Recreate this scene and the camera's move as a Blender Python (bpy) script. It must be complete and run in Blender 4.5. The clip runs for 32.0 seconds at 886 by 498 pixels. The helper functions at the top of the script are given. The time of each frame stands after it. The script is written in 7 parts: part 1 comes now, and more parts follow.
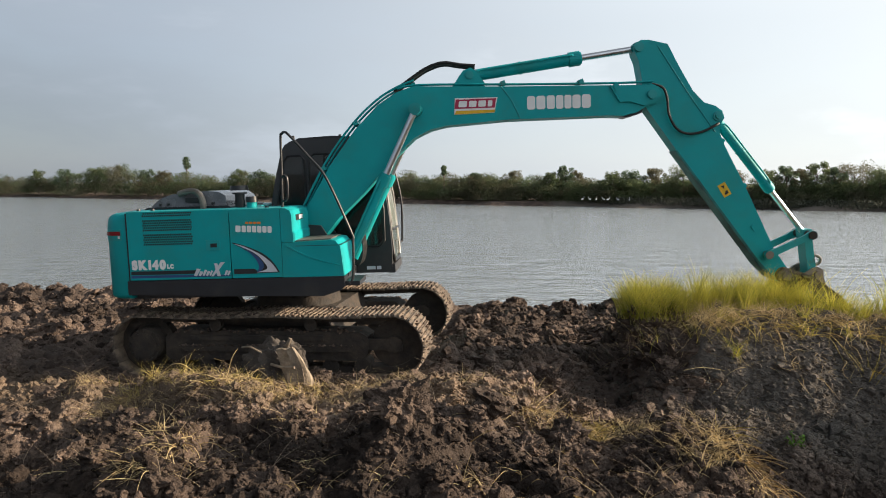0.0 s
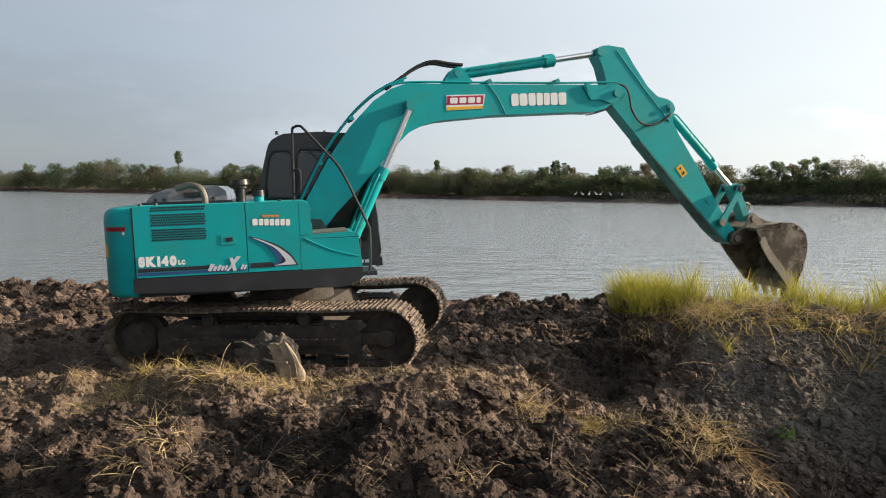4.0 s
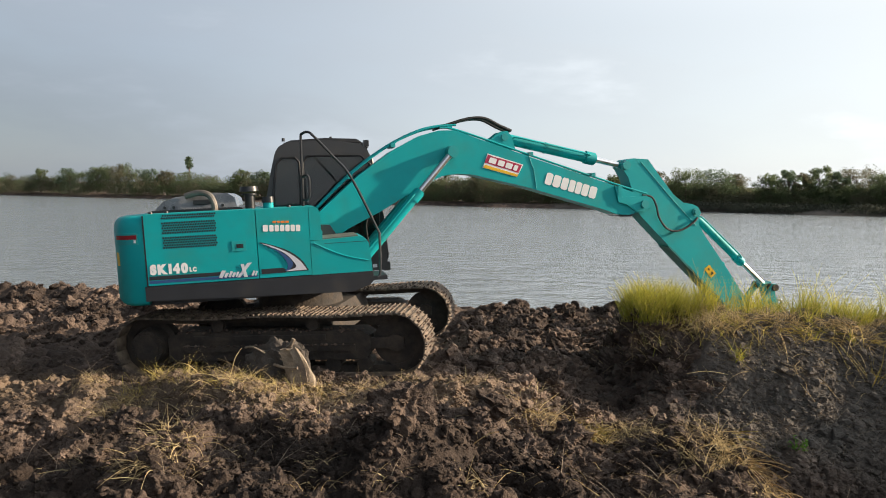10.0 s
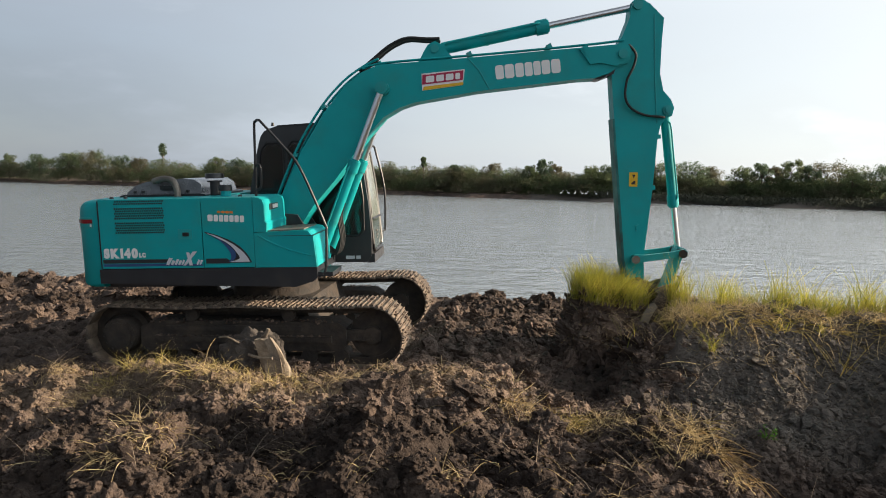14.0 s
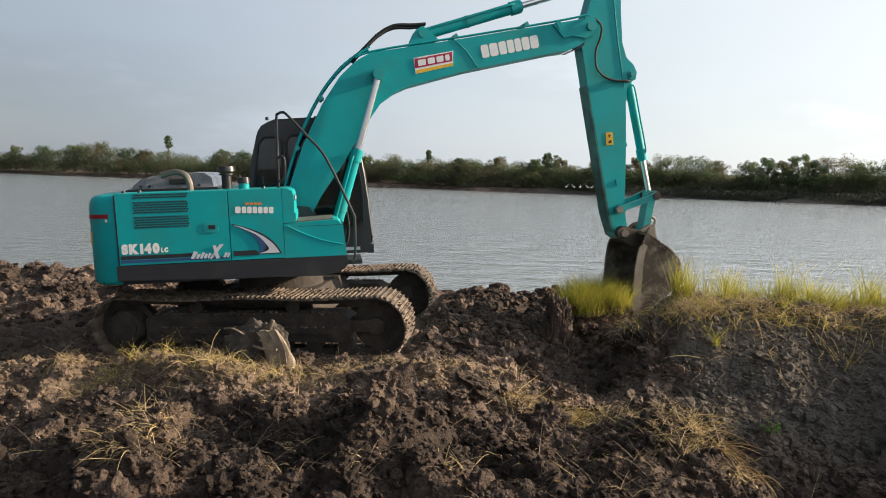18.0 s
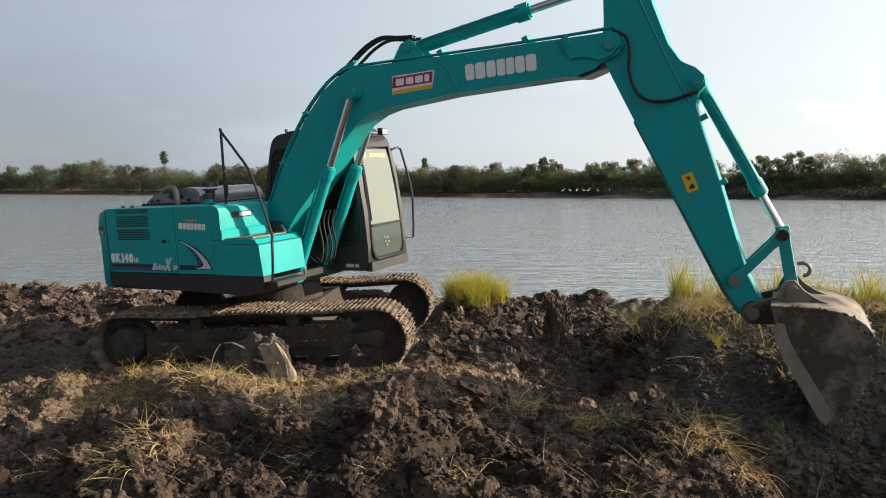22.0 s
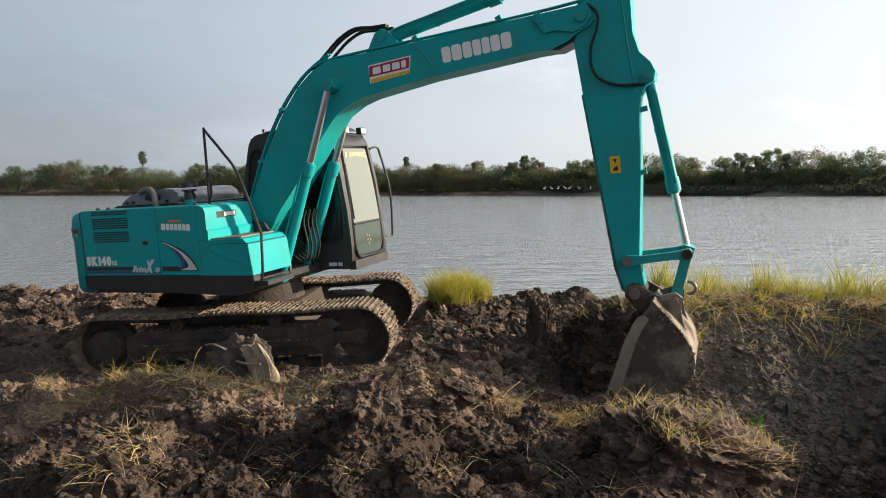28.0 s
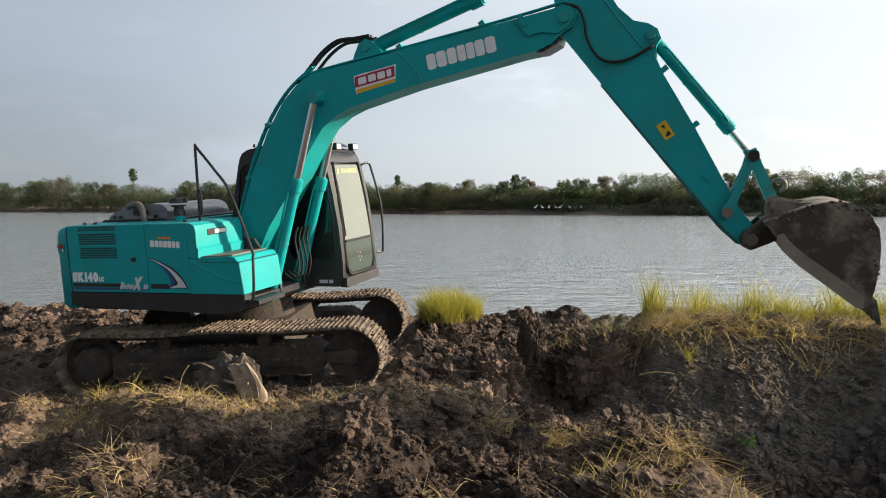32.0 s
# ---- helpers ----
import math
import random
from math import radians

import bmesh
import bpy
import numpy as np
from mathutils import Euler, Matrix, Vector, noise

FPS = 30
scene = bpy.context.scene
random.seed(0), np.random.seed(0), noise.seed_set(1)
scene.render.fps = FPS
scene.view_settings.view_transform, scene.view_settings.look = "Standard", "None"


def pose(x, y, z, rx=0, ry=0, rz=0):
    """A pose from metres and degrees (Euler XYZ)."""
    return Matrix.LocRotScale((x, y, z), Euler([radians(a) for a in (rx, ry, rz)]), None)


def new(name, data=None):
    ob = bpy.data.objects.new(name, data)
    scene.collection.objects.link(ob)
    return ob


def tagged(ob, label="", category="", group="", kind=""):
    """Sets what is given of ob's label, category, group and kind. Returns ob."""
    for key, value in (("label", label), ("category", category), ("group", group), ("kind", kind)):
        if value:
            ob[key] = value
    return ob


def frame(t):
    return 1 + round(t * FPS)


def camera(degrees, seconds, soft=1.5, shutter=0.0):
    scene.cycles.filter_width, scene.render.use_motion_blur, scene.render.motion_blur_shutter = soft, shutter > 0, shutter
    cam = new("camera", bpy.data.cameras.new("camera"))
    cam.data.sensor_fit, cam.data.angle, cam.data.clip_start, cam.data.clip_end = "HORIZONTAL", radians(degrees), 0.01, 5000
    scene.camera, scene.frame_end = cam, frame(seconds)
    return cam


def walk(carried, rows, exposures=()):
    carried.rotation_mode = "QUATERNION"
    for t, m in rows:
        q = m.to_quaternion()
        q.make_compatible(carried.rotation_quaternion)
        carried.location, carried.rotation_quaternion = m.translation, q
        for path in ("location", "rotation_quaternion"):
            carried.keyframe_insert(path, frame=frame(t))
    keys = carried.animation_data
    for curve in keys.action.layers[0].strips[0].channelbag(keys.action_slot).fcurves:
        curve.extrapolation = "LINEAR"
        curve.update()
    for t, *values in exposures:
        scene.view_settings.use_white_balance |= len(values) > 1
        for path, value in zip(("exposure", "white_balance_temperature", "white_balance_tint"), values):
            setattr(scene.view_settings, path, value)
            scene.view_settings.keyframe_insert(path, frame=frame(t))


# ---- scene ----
cam = camera(65.30, 32.0, soft=1.0, shutter=0.3)


def held(x, y, z, turn, tilt, lean):
    """A held camera's pose: turn to the left of +y, tilt up, lean to its left."""
    return pose(x, y, z, 90 + tilt, 0, turn) @ pose(0, 0, 0, 0, 0, lean)


walk(cam, [
    (0, held(3.149, -8.817, 2.298, 7.96, -5.46, 0.15)),
    (0.5, held(3.154, -8.819, 2.297, 7.95, -5.50, 0.15)),
    (1, held(3.151, -8.816, 2.297, 7.48, -5.38, -0.64)),
    (1.5, held(3.155, -8.808, 2.298, 7.27, -5.64, -0.40)),
    (2, held(3.141, -8.829, 2.302, 7.94, -5.74, -0.52)),
    (2.5, held(3.144, -8.829, 2.299, 8.99, -5.54, -0.25)),
    (3, held(3.155, -8.820, 2.293, 8.12, -5.67, -0.21)),
    (3.5, held(3.149, -8.815, 2.296, 7.26, -6.29, -0.05)),
    (4, held(3.151, -8.816, 2.297, 7.38, -5.89, 0.23)),
    (4.5, held(3.144, -8.806, 2.301, 7.63, -5.73, 0.47)),
    (6.5, held(3.133, -8.828, 2.302, 7.45, -5.23, 0.36)),
    (7, held(3.132, -8.827, 2.303, 7.59, -5.39, 0.70)),
    (7.5, held(3.130, -8.825, 2.300, 7.38, -5.05, 0.78)),
    (8, held(3.132, -8.825, 2.302, 7.42, -5.34, 0.64)),
    (8.5, held(3.130, -8.824, 2.300, 7.23, -5.54, 0.20)),
    (9, held(3.129, -8.827, 2.300, 7.60, -5.70, 0.42)),
    (9.5, held(3.125, -8.812, 2.302, 7.97, -5.51, 0.55)),
    (10, held(3.126, -8.828, 2.300, 8.08, -5.33, 0.56)),
    (10.5, held(3.126, -8.827, 2.301, 7.99, -5.41, 0.95)),
    (11, held(3.126, -8.829, 2.301, 8.43, -5.55, 1.12)),
    (11.5, held(3.130, -8.837, 2.302, 8.50, -5.90, 0.75)),
    (12, held(3.127, -8.829, 2.303, 7.87, -5.84, 0.21)),
    (12.5, held(3.128, -8.824, 2.302, 7.73, -5.55, 0.65)),
    (13, held(3.132, -8.826, 2.297, 7.27, -5.80, 0.87)),
    (13.5, held(3.131, -8.823, 2.302, 6.72, -5.93, 1.12)),
    (14, held(3.126, -8.808, 2.300, 6.16, -6.13, 1.11)),
    (14.5, held(3.127, -8.823, 2.300, 6.59, -6.06, 0.63)),
    (16.5, held(3.131, -8.813, 2.300, 6.20, -6.21, 1.46)),
    (17, held(3.136, -8.810, 2.299, 6.18, -6.24, 1.10)),
    (17.5, held(3.135, -8.812, 2.293, 6.04, -6.35, 1.05)),
    (18, held(3.133, -8.816, 2.293, 6.55, -6.68, 1.34)),
    (18.5, held(3.129, -8.822, 2.296, 7.31, -6.29, 1.39)),
    (19, held(3.130, -8.795, 2.297, 6.75, -6.34, 1.35)),
    (19.5, held(3.129, -8.814, 2.303, 6.25, -6.30, 0.65)),
    (20, held(3.135, -8.813, 2.297, 6.27, -6.33, 0.36)),
    (20.5, held(3.136, -8.808, 2.296, 6.05, -6.25, 0.37)),
    (21, held(3.132, -8.816, 2.302, 6.43, -6.05, 0.22)),
    (21.5, held(3.137, -8.812, 2.305, 6.39, -6.25, -0.12)),
    (22, held(3.140, -8.819, 2.302, 6.43, -6.08, -0.38)),
    (22.5, held(3.143, -8.818, 2.292, 6.53, -6.50, 0.27)),
    (23, held(3.135, -8.820, 2.300, 5.97, -6.07, -0.52)),
    (23.5, held(3.138, -8.812, 2.298, 6.04, -6.29, -0.46)),
    (24, held(3.135, -8.820, 2.298, 6.27, -6.37, -0.44)),
    (24.5, held(3.143, -8.823, 2.298, 6.54, -6.20, -0.78)),
    (26.5, held(3.144, -8.810, 2.301, 5.66, -6.39, 0.47)),
    (27, held(3.145, -8.816, 2.299, 6.67, -6.22, -0.11)),
    (27.5, held(3.142, -8.803, 2.303, 5.43, -6.62, -0.41)),
    (28, held(3.139, -8.819, 2.304, 4.97, -6.20, -0.70)),
    (28.5, held(3.146, -8.820, 2.302, 5.31, -5.92, -0.61)),
    (29, held(3.144, -8.815, 2.307, 6.08, -5.31, -1.24)),
    (29.5, held(3.147, -8.821, 2.305, 5.78, -5.29, -1.04)),
    (30, held(3.149, -8.823, 2.303, 5.00, -5.01, -0.79)),
    (30.5, held(3.145, -8.821, 2.303, 4.54, -5.36, -0.82)),
    (31, held(3.141, -8.798, 2.306, 3.91, -5.51, -0.40)),
    (31.5, held(3.148, -8.818, 2.306, 3.61, -5.51, -0.45)),
    (32, held(3.139, -8.793, 2.302, 4.20, -4.68, -0.43)),
])

# ---- light ----
SUN_AZ, SUN_EL = 12.0, 19.5          # degrees from +x towards +y, and above the horizon
world = bpy.data.worlds.new("sky")
scene.world = world
world.use_nodes = True
wn = world.node_tree
sky = wn.nodes.new("ShaderNodeTexSky")
sky.sky_type, sky.sun_disc = "NISHITA", False
sky.sun_elevation, sky.sun_rotation = radians(SUN_EL), radians(90 - SUN_AZ)
sky.air_density, sky.dust_density, sky.ozone_density = 1.0, 1.0, 1.5
# thin high haze over the whole sky, with faint drifts in it
haze = wn.nodes.new("ShaderNodeMix")
haze.data_type = "RGBA"
drift_co = wn.nodes.new("ShaderNodeTexCoord")
drift_map = wn.nodes.new("ShaderNodeMapping")
drift_map.inputs["Scale"].default_value = (1.0, 1.0, 3.2)
drift = wn.nodes.new("ShaderNodeTexNoise")
drift.inputs["Scale"].default_value, drift.inputs["Detail"].default_value, drift.inputs["Roughness"].default_value = 3.0, 6, 0.55
amount = wn.nodes.new("ShaderNodeMapRange")
amount.inputs["From Min"].default_value, amount.inputs["From Max"].default_value = 0.42, 0.75
amount.inputs["To Min"].default_value, amount.inputs["To Max"].default_value = 0.92, 0.985
wn.links.new(drift_co.outputs["Generated"], drift_map.inputs["Vector"])
wn.links.new(drift_map.outputs[0], drift.inputs["Vector"])
wn.links.new(drift.outputs["Fac"], amount.inputs["Value"])
wn.links.new(amount.outputs[0], haze.inputs[0])
wn.links.new(sky.outputs[0], haze.inputs[6])
# the haze shines more towards the sun
glow = wn.nodes.new("ShaderNodeVectorMath")
glow.operation = "DOT_PRODUCT"
glow.inputs[1].default_value = (math.cos(radians(SUN_AZ)), math.sin(radians(SUN_AZ)), 0.1)
wn.links.new(drift_co.outputs["Generated"], glow.inputs[0])
slope = wn.nodes.new("ShaderNodeMath")
slope.operation = "MULTIPLY_ADD"
slope.inputs[1].default_value, slope.inputs[2].default_value = 0.25, 1.28
wn.links.new(glow.outputs["Value"], slope.inputs[0])
lift = wn.nodes.new("ShaderNodeMath")
lift.operation = "MULTIPLY_ADD"
lift.inputs[2].default_value = 2.02
wn.links.new(glow.outputs["Value"], lift.inputs[0])
wn.links.new(slope.outputs[0], lift.inputs[1])
white = wn.nodes.new("ShaderNodeVectorMath")
white.operation = "SCALE"
# bluer away from the sun, whiter towards it
tone = wn.nodes.new("ShaderNodeMix")
tone.data_type = "RGBA"
tone.inputs[6].default_value, tone.inputs[7].default_value = (0.845, 0.955, 1.10, 1), (1.0, 1.045, 1.06, 1)
side = wn.nodes.new("ShaderNodeMapRange")
side.inputs["From Min"].default_value, side.inputs["From Max"].default_value = -0.3, 0.6
wn.links.new(glow.outputs["Value"], side.inputs["Value"])
wn.links.new(side.outputs[0], tone.inputs[0])
wn.links.new(tone.outputs[2], white.inputs[0])
# faint brighter drifts of cloud
puff = wn.nodes.new("ShaderNodeMapRange")
puff.interpolation_type = "SMOOTHSTEP"
puff.inputs["From Min"].default_value, puff.inputs["From Max"].default_value = 0.54, 0.72
puff.inputs["To Min"].default_value, puff.inputs["To Max"].default_value = 1.0, 1.2
wn.links.new(drift.outputs["Fac"], puff.inputs["Value"])
brighter = wn.nodes.new("ShaderNodeMath")
brighter.operation = "MULTIPLY"
wn.links.new(lift.outputs[0], brighter.inputs[0])
wn.links.new(puff.outputs[0], brighter.inputs[1])
# the haze thins out overhead
height = wn.nodes.new("ShaderNodeSeparateXYZ")
wn.links.new(drift_co.outputs["Generated"], height.inputs[0])
thin = wn.nodes.new("ShaderNodeMapRange")
thin.interpolation_type = "SMOOTHSTEP"
thin.inputs["From Min"].default_value, thin.inputs["From Max"].default_value = 0.5, 0.95
thin.inputs["To Min"].default_value, thin.inputs["To Max"].default_value = 1.0, 0.3
wn.links.new(height.outputs["Z"], thin.inputs["Value"])
overhead = wn.nodes.new("ShaderNodeMath")
overhead.operation = "MULTIPLY"
wn.links.new(brighter.outputs[0], overhead.inputs[0])
wn.links.new(thin.outputs[0], overhead.inputs[1])
# a duller band of haze low on the side away from the sun
away = wn.nodes.new("ShaderNodeMapRange")
away.interpolation_type = "SMOOTHSTEP"
away.inputs["From Min"].default_value, away.inputs["From Max"].default_value = 0.1, -0.5
away.inputs["To Max"].default_value = 0.25
wn.links.new(glow.outputs["Value"], away.inputs["Value"])
low_down = wn.nodes.new("ShaderNodeMapRange")
low_down.interpolation_type = "SMOOTHSTEP"
low_down.inputs["From Min"].default_value, low_down.inputs["From Max"].default_value = 0.24, 0.05
wn.links.new(height.outputs["Z"], low_down.inputs["Value"])
band = wn.nodes.new("ShaderNodeMath")
band.operation = "MULTIPLY"
wn.links.new(away.outputs[0], band.inputs[0])
wn.links.new(low_down.outputs[0], band.inputs[1])
keep = wn.nodes.new("ShaderNodeMath")
keep.operation = "SUBTRACT"
keep.inputs[0].default_value = 1.0
wn.links.new(band.outputs[0], keep.inputs[1])
dulled = wn.nodes.new("ShaderNodeMath")
dulled.operation = "MULTIPLY"
wn.links.new(overhead.outputs[0], dulled.inputs[0])
wn.links.new(keep.outputs[0], dulled.inputs[1])
# higher up the sky is clear and dim away from the sun, and glows round it
clear = wn.nodes.new("ShaderNodeMapRange")
clear.interpolation_type = "SMOOTHSTEP"
clear.inputs["From Min"].default_value, clear.inputs["From Max"].default_value = -0.45, 0.75
clear.inputs["To Min"].default_value, clear.inputs["To Max"].default_value = -0.55, 1.0
wn.links.new(glow.outputs["Value"], clear.inputs["Value"])
high_up = wn.nodes.new("ShaderNodeMapRange")
high_up.interpolation_type = "SMOOTHSTEP"
high_up.inputs["From Min"].default_value, high_up.inputs["From Max"].default_value = 0.2, 0.45
wn.links.new(height.outputs["Z"], high_up.inputs["Value"])
change = wn.nodes.new("ShaderNodeMath")
change.operation = "MULTIPLY_ADD"
change.inputs[2].default_value = 1.0
wn.links.new(clear.outputs[0], change.inputs[0])
wn.links.new(high_up.outputs[0], change.inputs[1])
shaped = wn.nodes.new("ShaderNodeMath")
shaped.operation = "MULTIPLY"
wn.links.new(dulled.outputs[0], shaped.inputs[0])
wn.links.new(change.outputs[0], shaped.inputs[1])
wn.links.new(shaped.outputs[0], white.inputs["Scale"])
wn.links.new(white.outputs[0], haze.inputs[7])
wn.links.new(haze.outputs[2], wn.nodes["Background"].inputs[0])
wn.nodes["Background"].inputs[1].default_value = 0.12
sun = new("sun", bpy.data.lights.new("sun", "SUN"))
sun.data.energy, sun.data.angle, sun.data.color = 3.5, radians(0.8), (1.0, 0.82, 0.61)
toward = Vector((math.cos(radians(SUN_EL)) * math.cos(radians(SUN_AZ)), math.cos(radians(SUN_EL)) * math.sin(radians(SUN_AZ)), math.sin(radians(SUN_EL))))
sun.rotation_euler = toward.to_track_quat("Z", "Y").to_euler()
sun.location = toward * 60
scene.view_settings.exposure = 1.4


# ---- materials ----
def material(name, color, rough=0.5, metal=0.0, spread=0.12, scale=6.0, bump=0.0, bump_scale=40.0, second=None, second_at=0.5, second_scale=3.0, second_soft=0.15, per_object=0.0, per_island=0.0, coat=0.0, spec=0.5):
    """A surface with two scales of variation: a fine grain, and patches of a second colour (dirt, wear, stains)."""
    m = bpy.data.materials.new(name)
    m.use_nodes = True
    t = m.node_tree
    n, l = t.nodes, t.links
    b = n["Principled BSDF"]
    b.inputs["Roughness"].default_value, b.inputs["Metallic"].default_value = rough, metal
    b.inputs["Coat Weight"].default_value = coat
    b.inputs["Specular IOR Level"].default_value = spec
    co = n.new("ShaderNodeTexCoord")
    grain = n.new("ShaderNodeTexNoise")
    grain.inputs["Scale"].default_value, grain.inputs["Detail"].default_value = scale, 6
    l.new(co.outputs["Object"], grain.inputs["Vector"])
    ramp = n.new("ShaderNodeMapRange")
    ramp.inputs["From Min"].default_value, ramp.inputs["From Max"].default_value = 0.3, 0.7
    ramp.inputs["To Min"].default_value, ramp.inputs["To Max"].default_value = 1 - spread, 1 + spread
    l.new(grain.outputs["Fac"], ramp.inputs["Value"])
    hue = n.new("ShaderNodeHueSaturation")
    hue.inputs["Color"].default_value = (*color, 1)
    l.new(ramp.outputs[0], hue.inputs["Value"])
    out = hue.outputs[0]
    if per_object or per_island:
        src = n.new("ShaderNodeObjectInfo").outputs["Random"] if per_object else n.new("ShaderNodeNewGeometry").outputs["Random Per Island"]
        r2 = n.new("ShaderNodeMapRange")
        r2.inputs["To Min"].default_value, r2.inputs["To Max"].default_value = 1 - (per_object or per_island), 1 + (per_object or per_island)
        l.new(src, r2.inputs["Value"])
        h2 = n.new("ShaderNodeHueSaturation")
        l.new(out, h2.inputs["Color"])
        l.new(r2.outputs[0], h2.inputs["Value"])
        out = h2.outputs[0]
    if second:
        dirt = n.new("ShaderNodeTexNoise")
        dirt.inputs["Scale"].default_value, dirt.inputs["Detail"].default_value, dirt.inputs["Roughness"].default_value = second_scale, 8, 0.65
        l.new(co.outputs["Object"], dirt.inputs["Vector"])
        mr = n.new("ShaderNodeMapRange")
        mr.inputs["From Min"].default_value, mr.inputs["From Max"].default_value = second_at - second_soft, second_at + second_soft
        l.new(dirt.outputs["Fac"], mr.inputs["Value"])
        mix = n.new("ShaderNodeMix")
        mix.data_type = "RGBA"
        l.new(mr.outputs[0], mix.inputs[0])
        l.new(out, mix.inputs[6])
        mix.inputs[7].default_value = (*second, 1)
        out = mix.outputs[2]
        rr = n.new("ShaderNodeMapRange")
        rr.inputs["To Min"].default_value, rr.inputs["To Max"].default_value = rough, min(1.0, rough + 0.35)
        l.new(mr.outputs[0], rr.inputs["Value"])
        l.new(rr.outputs[0], b.inputs["Roughness"])
    l.new(out, b.inputs["Base Color"])
    if bump:
        bn = n.new("ShaderNodeTexNoise")
        bn.inputs["Scale"].default_value, bn.inputs["Detail"].default_value = bump_scale, 8
        l.new(co.outputs["Object"], bn.inputs["Vector"])
        bp = n.new("ShaderNodeBump")
        bp.inputs["Strength"].default_value, bp.inputs["Distance"].default_value = bump, 0.02
        l.new(bn.outputs["Fac"], bp.inputs["Height"])
        l.new(bp.outputs[0], b.inputs["Normal"])
    return m


TEAL = material("teal_paint", (0.002, 0.318, 0.337), 0.48, 0, 0.05, 3, 0.03, 60, spec=0.27, second=(0.03, 0.25, 0.22), second_at=0.68, second_scale=2.2, second_soft=0.2)
TEAL_WORN = material("worn_teal_paint", (0.004, 0.28, 0.285), 0.5, 0, 0.08, 5, 0.05, 50, second=(0.10, 0.10, 0.07), second_at=0.68, second_scale=4, second_soft=0.08)
ARM_GRIME = material("grimy_dark_teal", (0.004, 0.17, 0.16), 0.6, 0, 0.15, 6, 0.1, 40, second=(0.03, 0.04, 0.036), second_at=0.58, second_scale=2.5)
GREY = material("dark_grey_paint", (0.018, 0.0195, 0.024), 0.42, 0, 0.15, 5, 0.04, 60, second=(0.045, 0.04, 0.036), second_at=0.66, second_scale=2)
BLACK = material("black_plastic", (0.012, 0.012, 0.014), 0.38, 0, 0.2, 8, 0.04, 60, second=(0.05, 0.045, 0.04), second_at=0.68, second_scale=3)
CAB = material("charcoal_cab_paint", (0.030, 0.030, 0.033), 0.42, 0, 0.1, 4, 0.03, 50, second=(0.055, 0.047, 0.042), second_at=0.66, second_scale=2.5)
SHINY = material("shiny_dark_cover", (0.11, 0.115, 0.125), 0.2, 0, 0.3, 4, 0.35, 7, second=(0.06, 0.06, 0.06), second_at=0.62, second_scale=2.5, coat=0.6)
RUBBER = material("black_hose_rubber", (0.010, 0.010, 0.010), 0.65, 0, 0.2, 20, 0.1, 80)
CHROME = material("chrome_rod", (0.72, 0.72, 0.74), 0.28, 1.0, 0.04, 6, 0.0)
MUDDY = material("muddy_steel", (0.07, 0.056, 0.044), 0.85, 0.0, 0.35, 9, 0.9, 30, second=(0.235, 0.176, 0.128), second_at=0.52, second_scale=4, per_object=0.12)
FRAME_MUD = material("mud_caked_frame", (0.024, 0.02, 0.017), 0.8, 0.1, 0.3, 8, 0.7, 20, second=(0.075, 0.058, 0.045), second_at=0.56, second_scale=5)
BUCKET = material("worn_bucket_steel", (0.21, 0.178, 0.14), 0.75, 0.0, 0.2, 14, 0.2, 30, second=(0.06, 0.048, 0.038), second_at=0.50, second_scale=2.2, second_soft=0.07)
CUTTER = material("scoured_cutter_steel", (0.245, 0.21, 0.168), 0.6, 0.0, 0.2, 12, 0.2, 30, second=(0.12, 0.098, 0.077), second_at=0.60, second_scale=6)
WHITE = material("white_decal", (0.78, 0.78, 0.78), 0.4, 0, 0.04, 10)
SILVER = material("silver_decal", (0.62, 0.64, 0.70), 0.35, 0.2, 0.08, 4)
NAVY = material("navy_decal", (0.025, 0.07, 0.19), 0.4, 0, 0.1, 4)
MAROON = material("maroon_decal", (0.38, 0.012, 0.06), 0.45, 0, 0.1, 8)
YELLOW = material("yellow_decal", (0.70, 0.42, 0.015), 0.45, 0, 0.1, 8)
SCREEN_YELLOW = material("pale_yellow_film", (0.62, 0.50, 0.22), 0.4, 0, 0.1, 8)
ORANGE = material("orange_decal", (0.75, 0.20, 0.03), 0.45, 0, 0.1, 8)
RED = material("red_lamp_lens", (0.22, 0.012, 0.018), 0.2, 0, 0.05, 8)
CLEAR = material("clear_lamp_lens", (0.75, 0.76, 0.78), 0.1, 0.2, 0.05, 8)
STEEL = material("dusty_steel", (0.19, 0.165, 0.14), 0.55, 0.5, 0.2, 10, 0.2, 40)


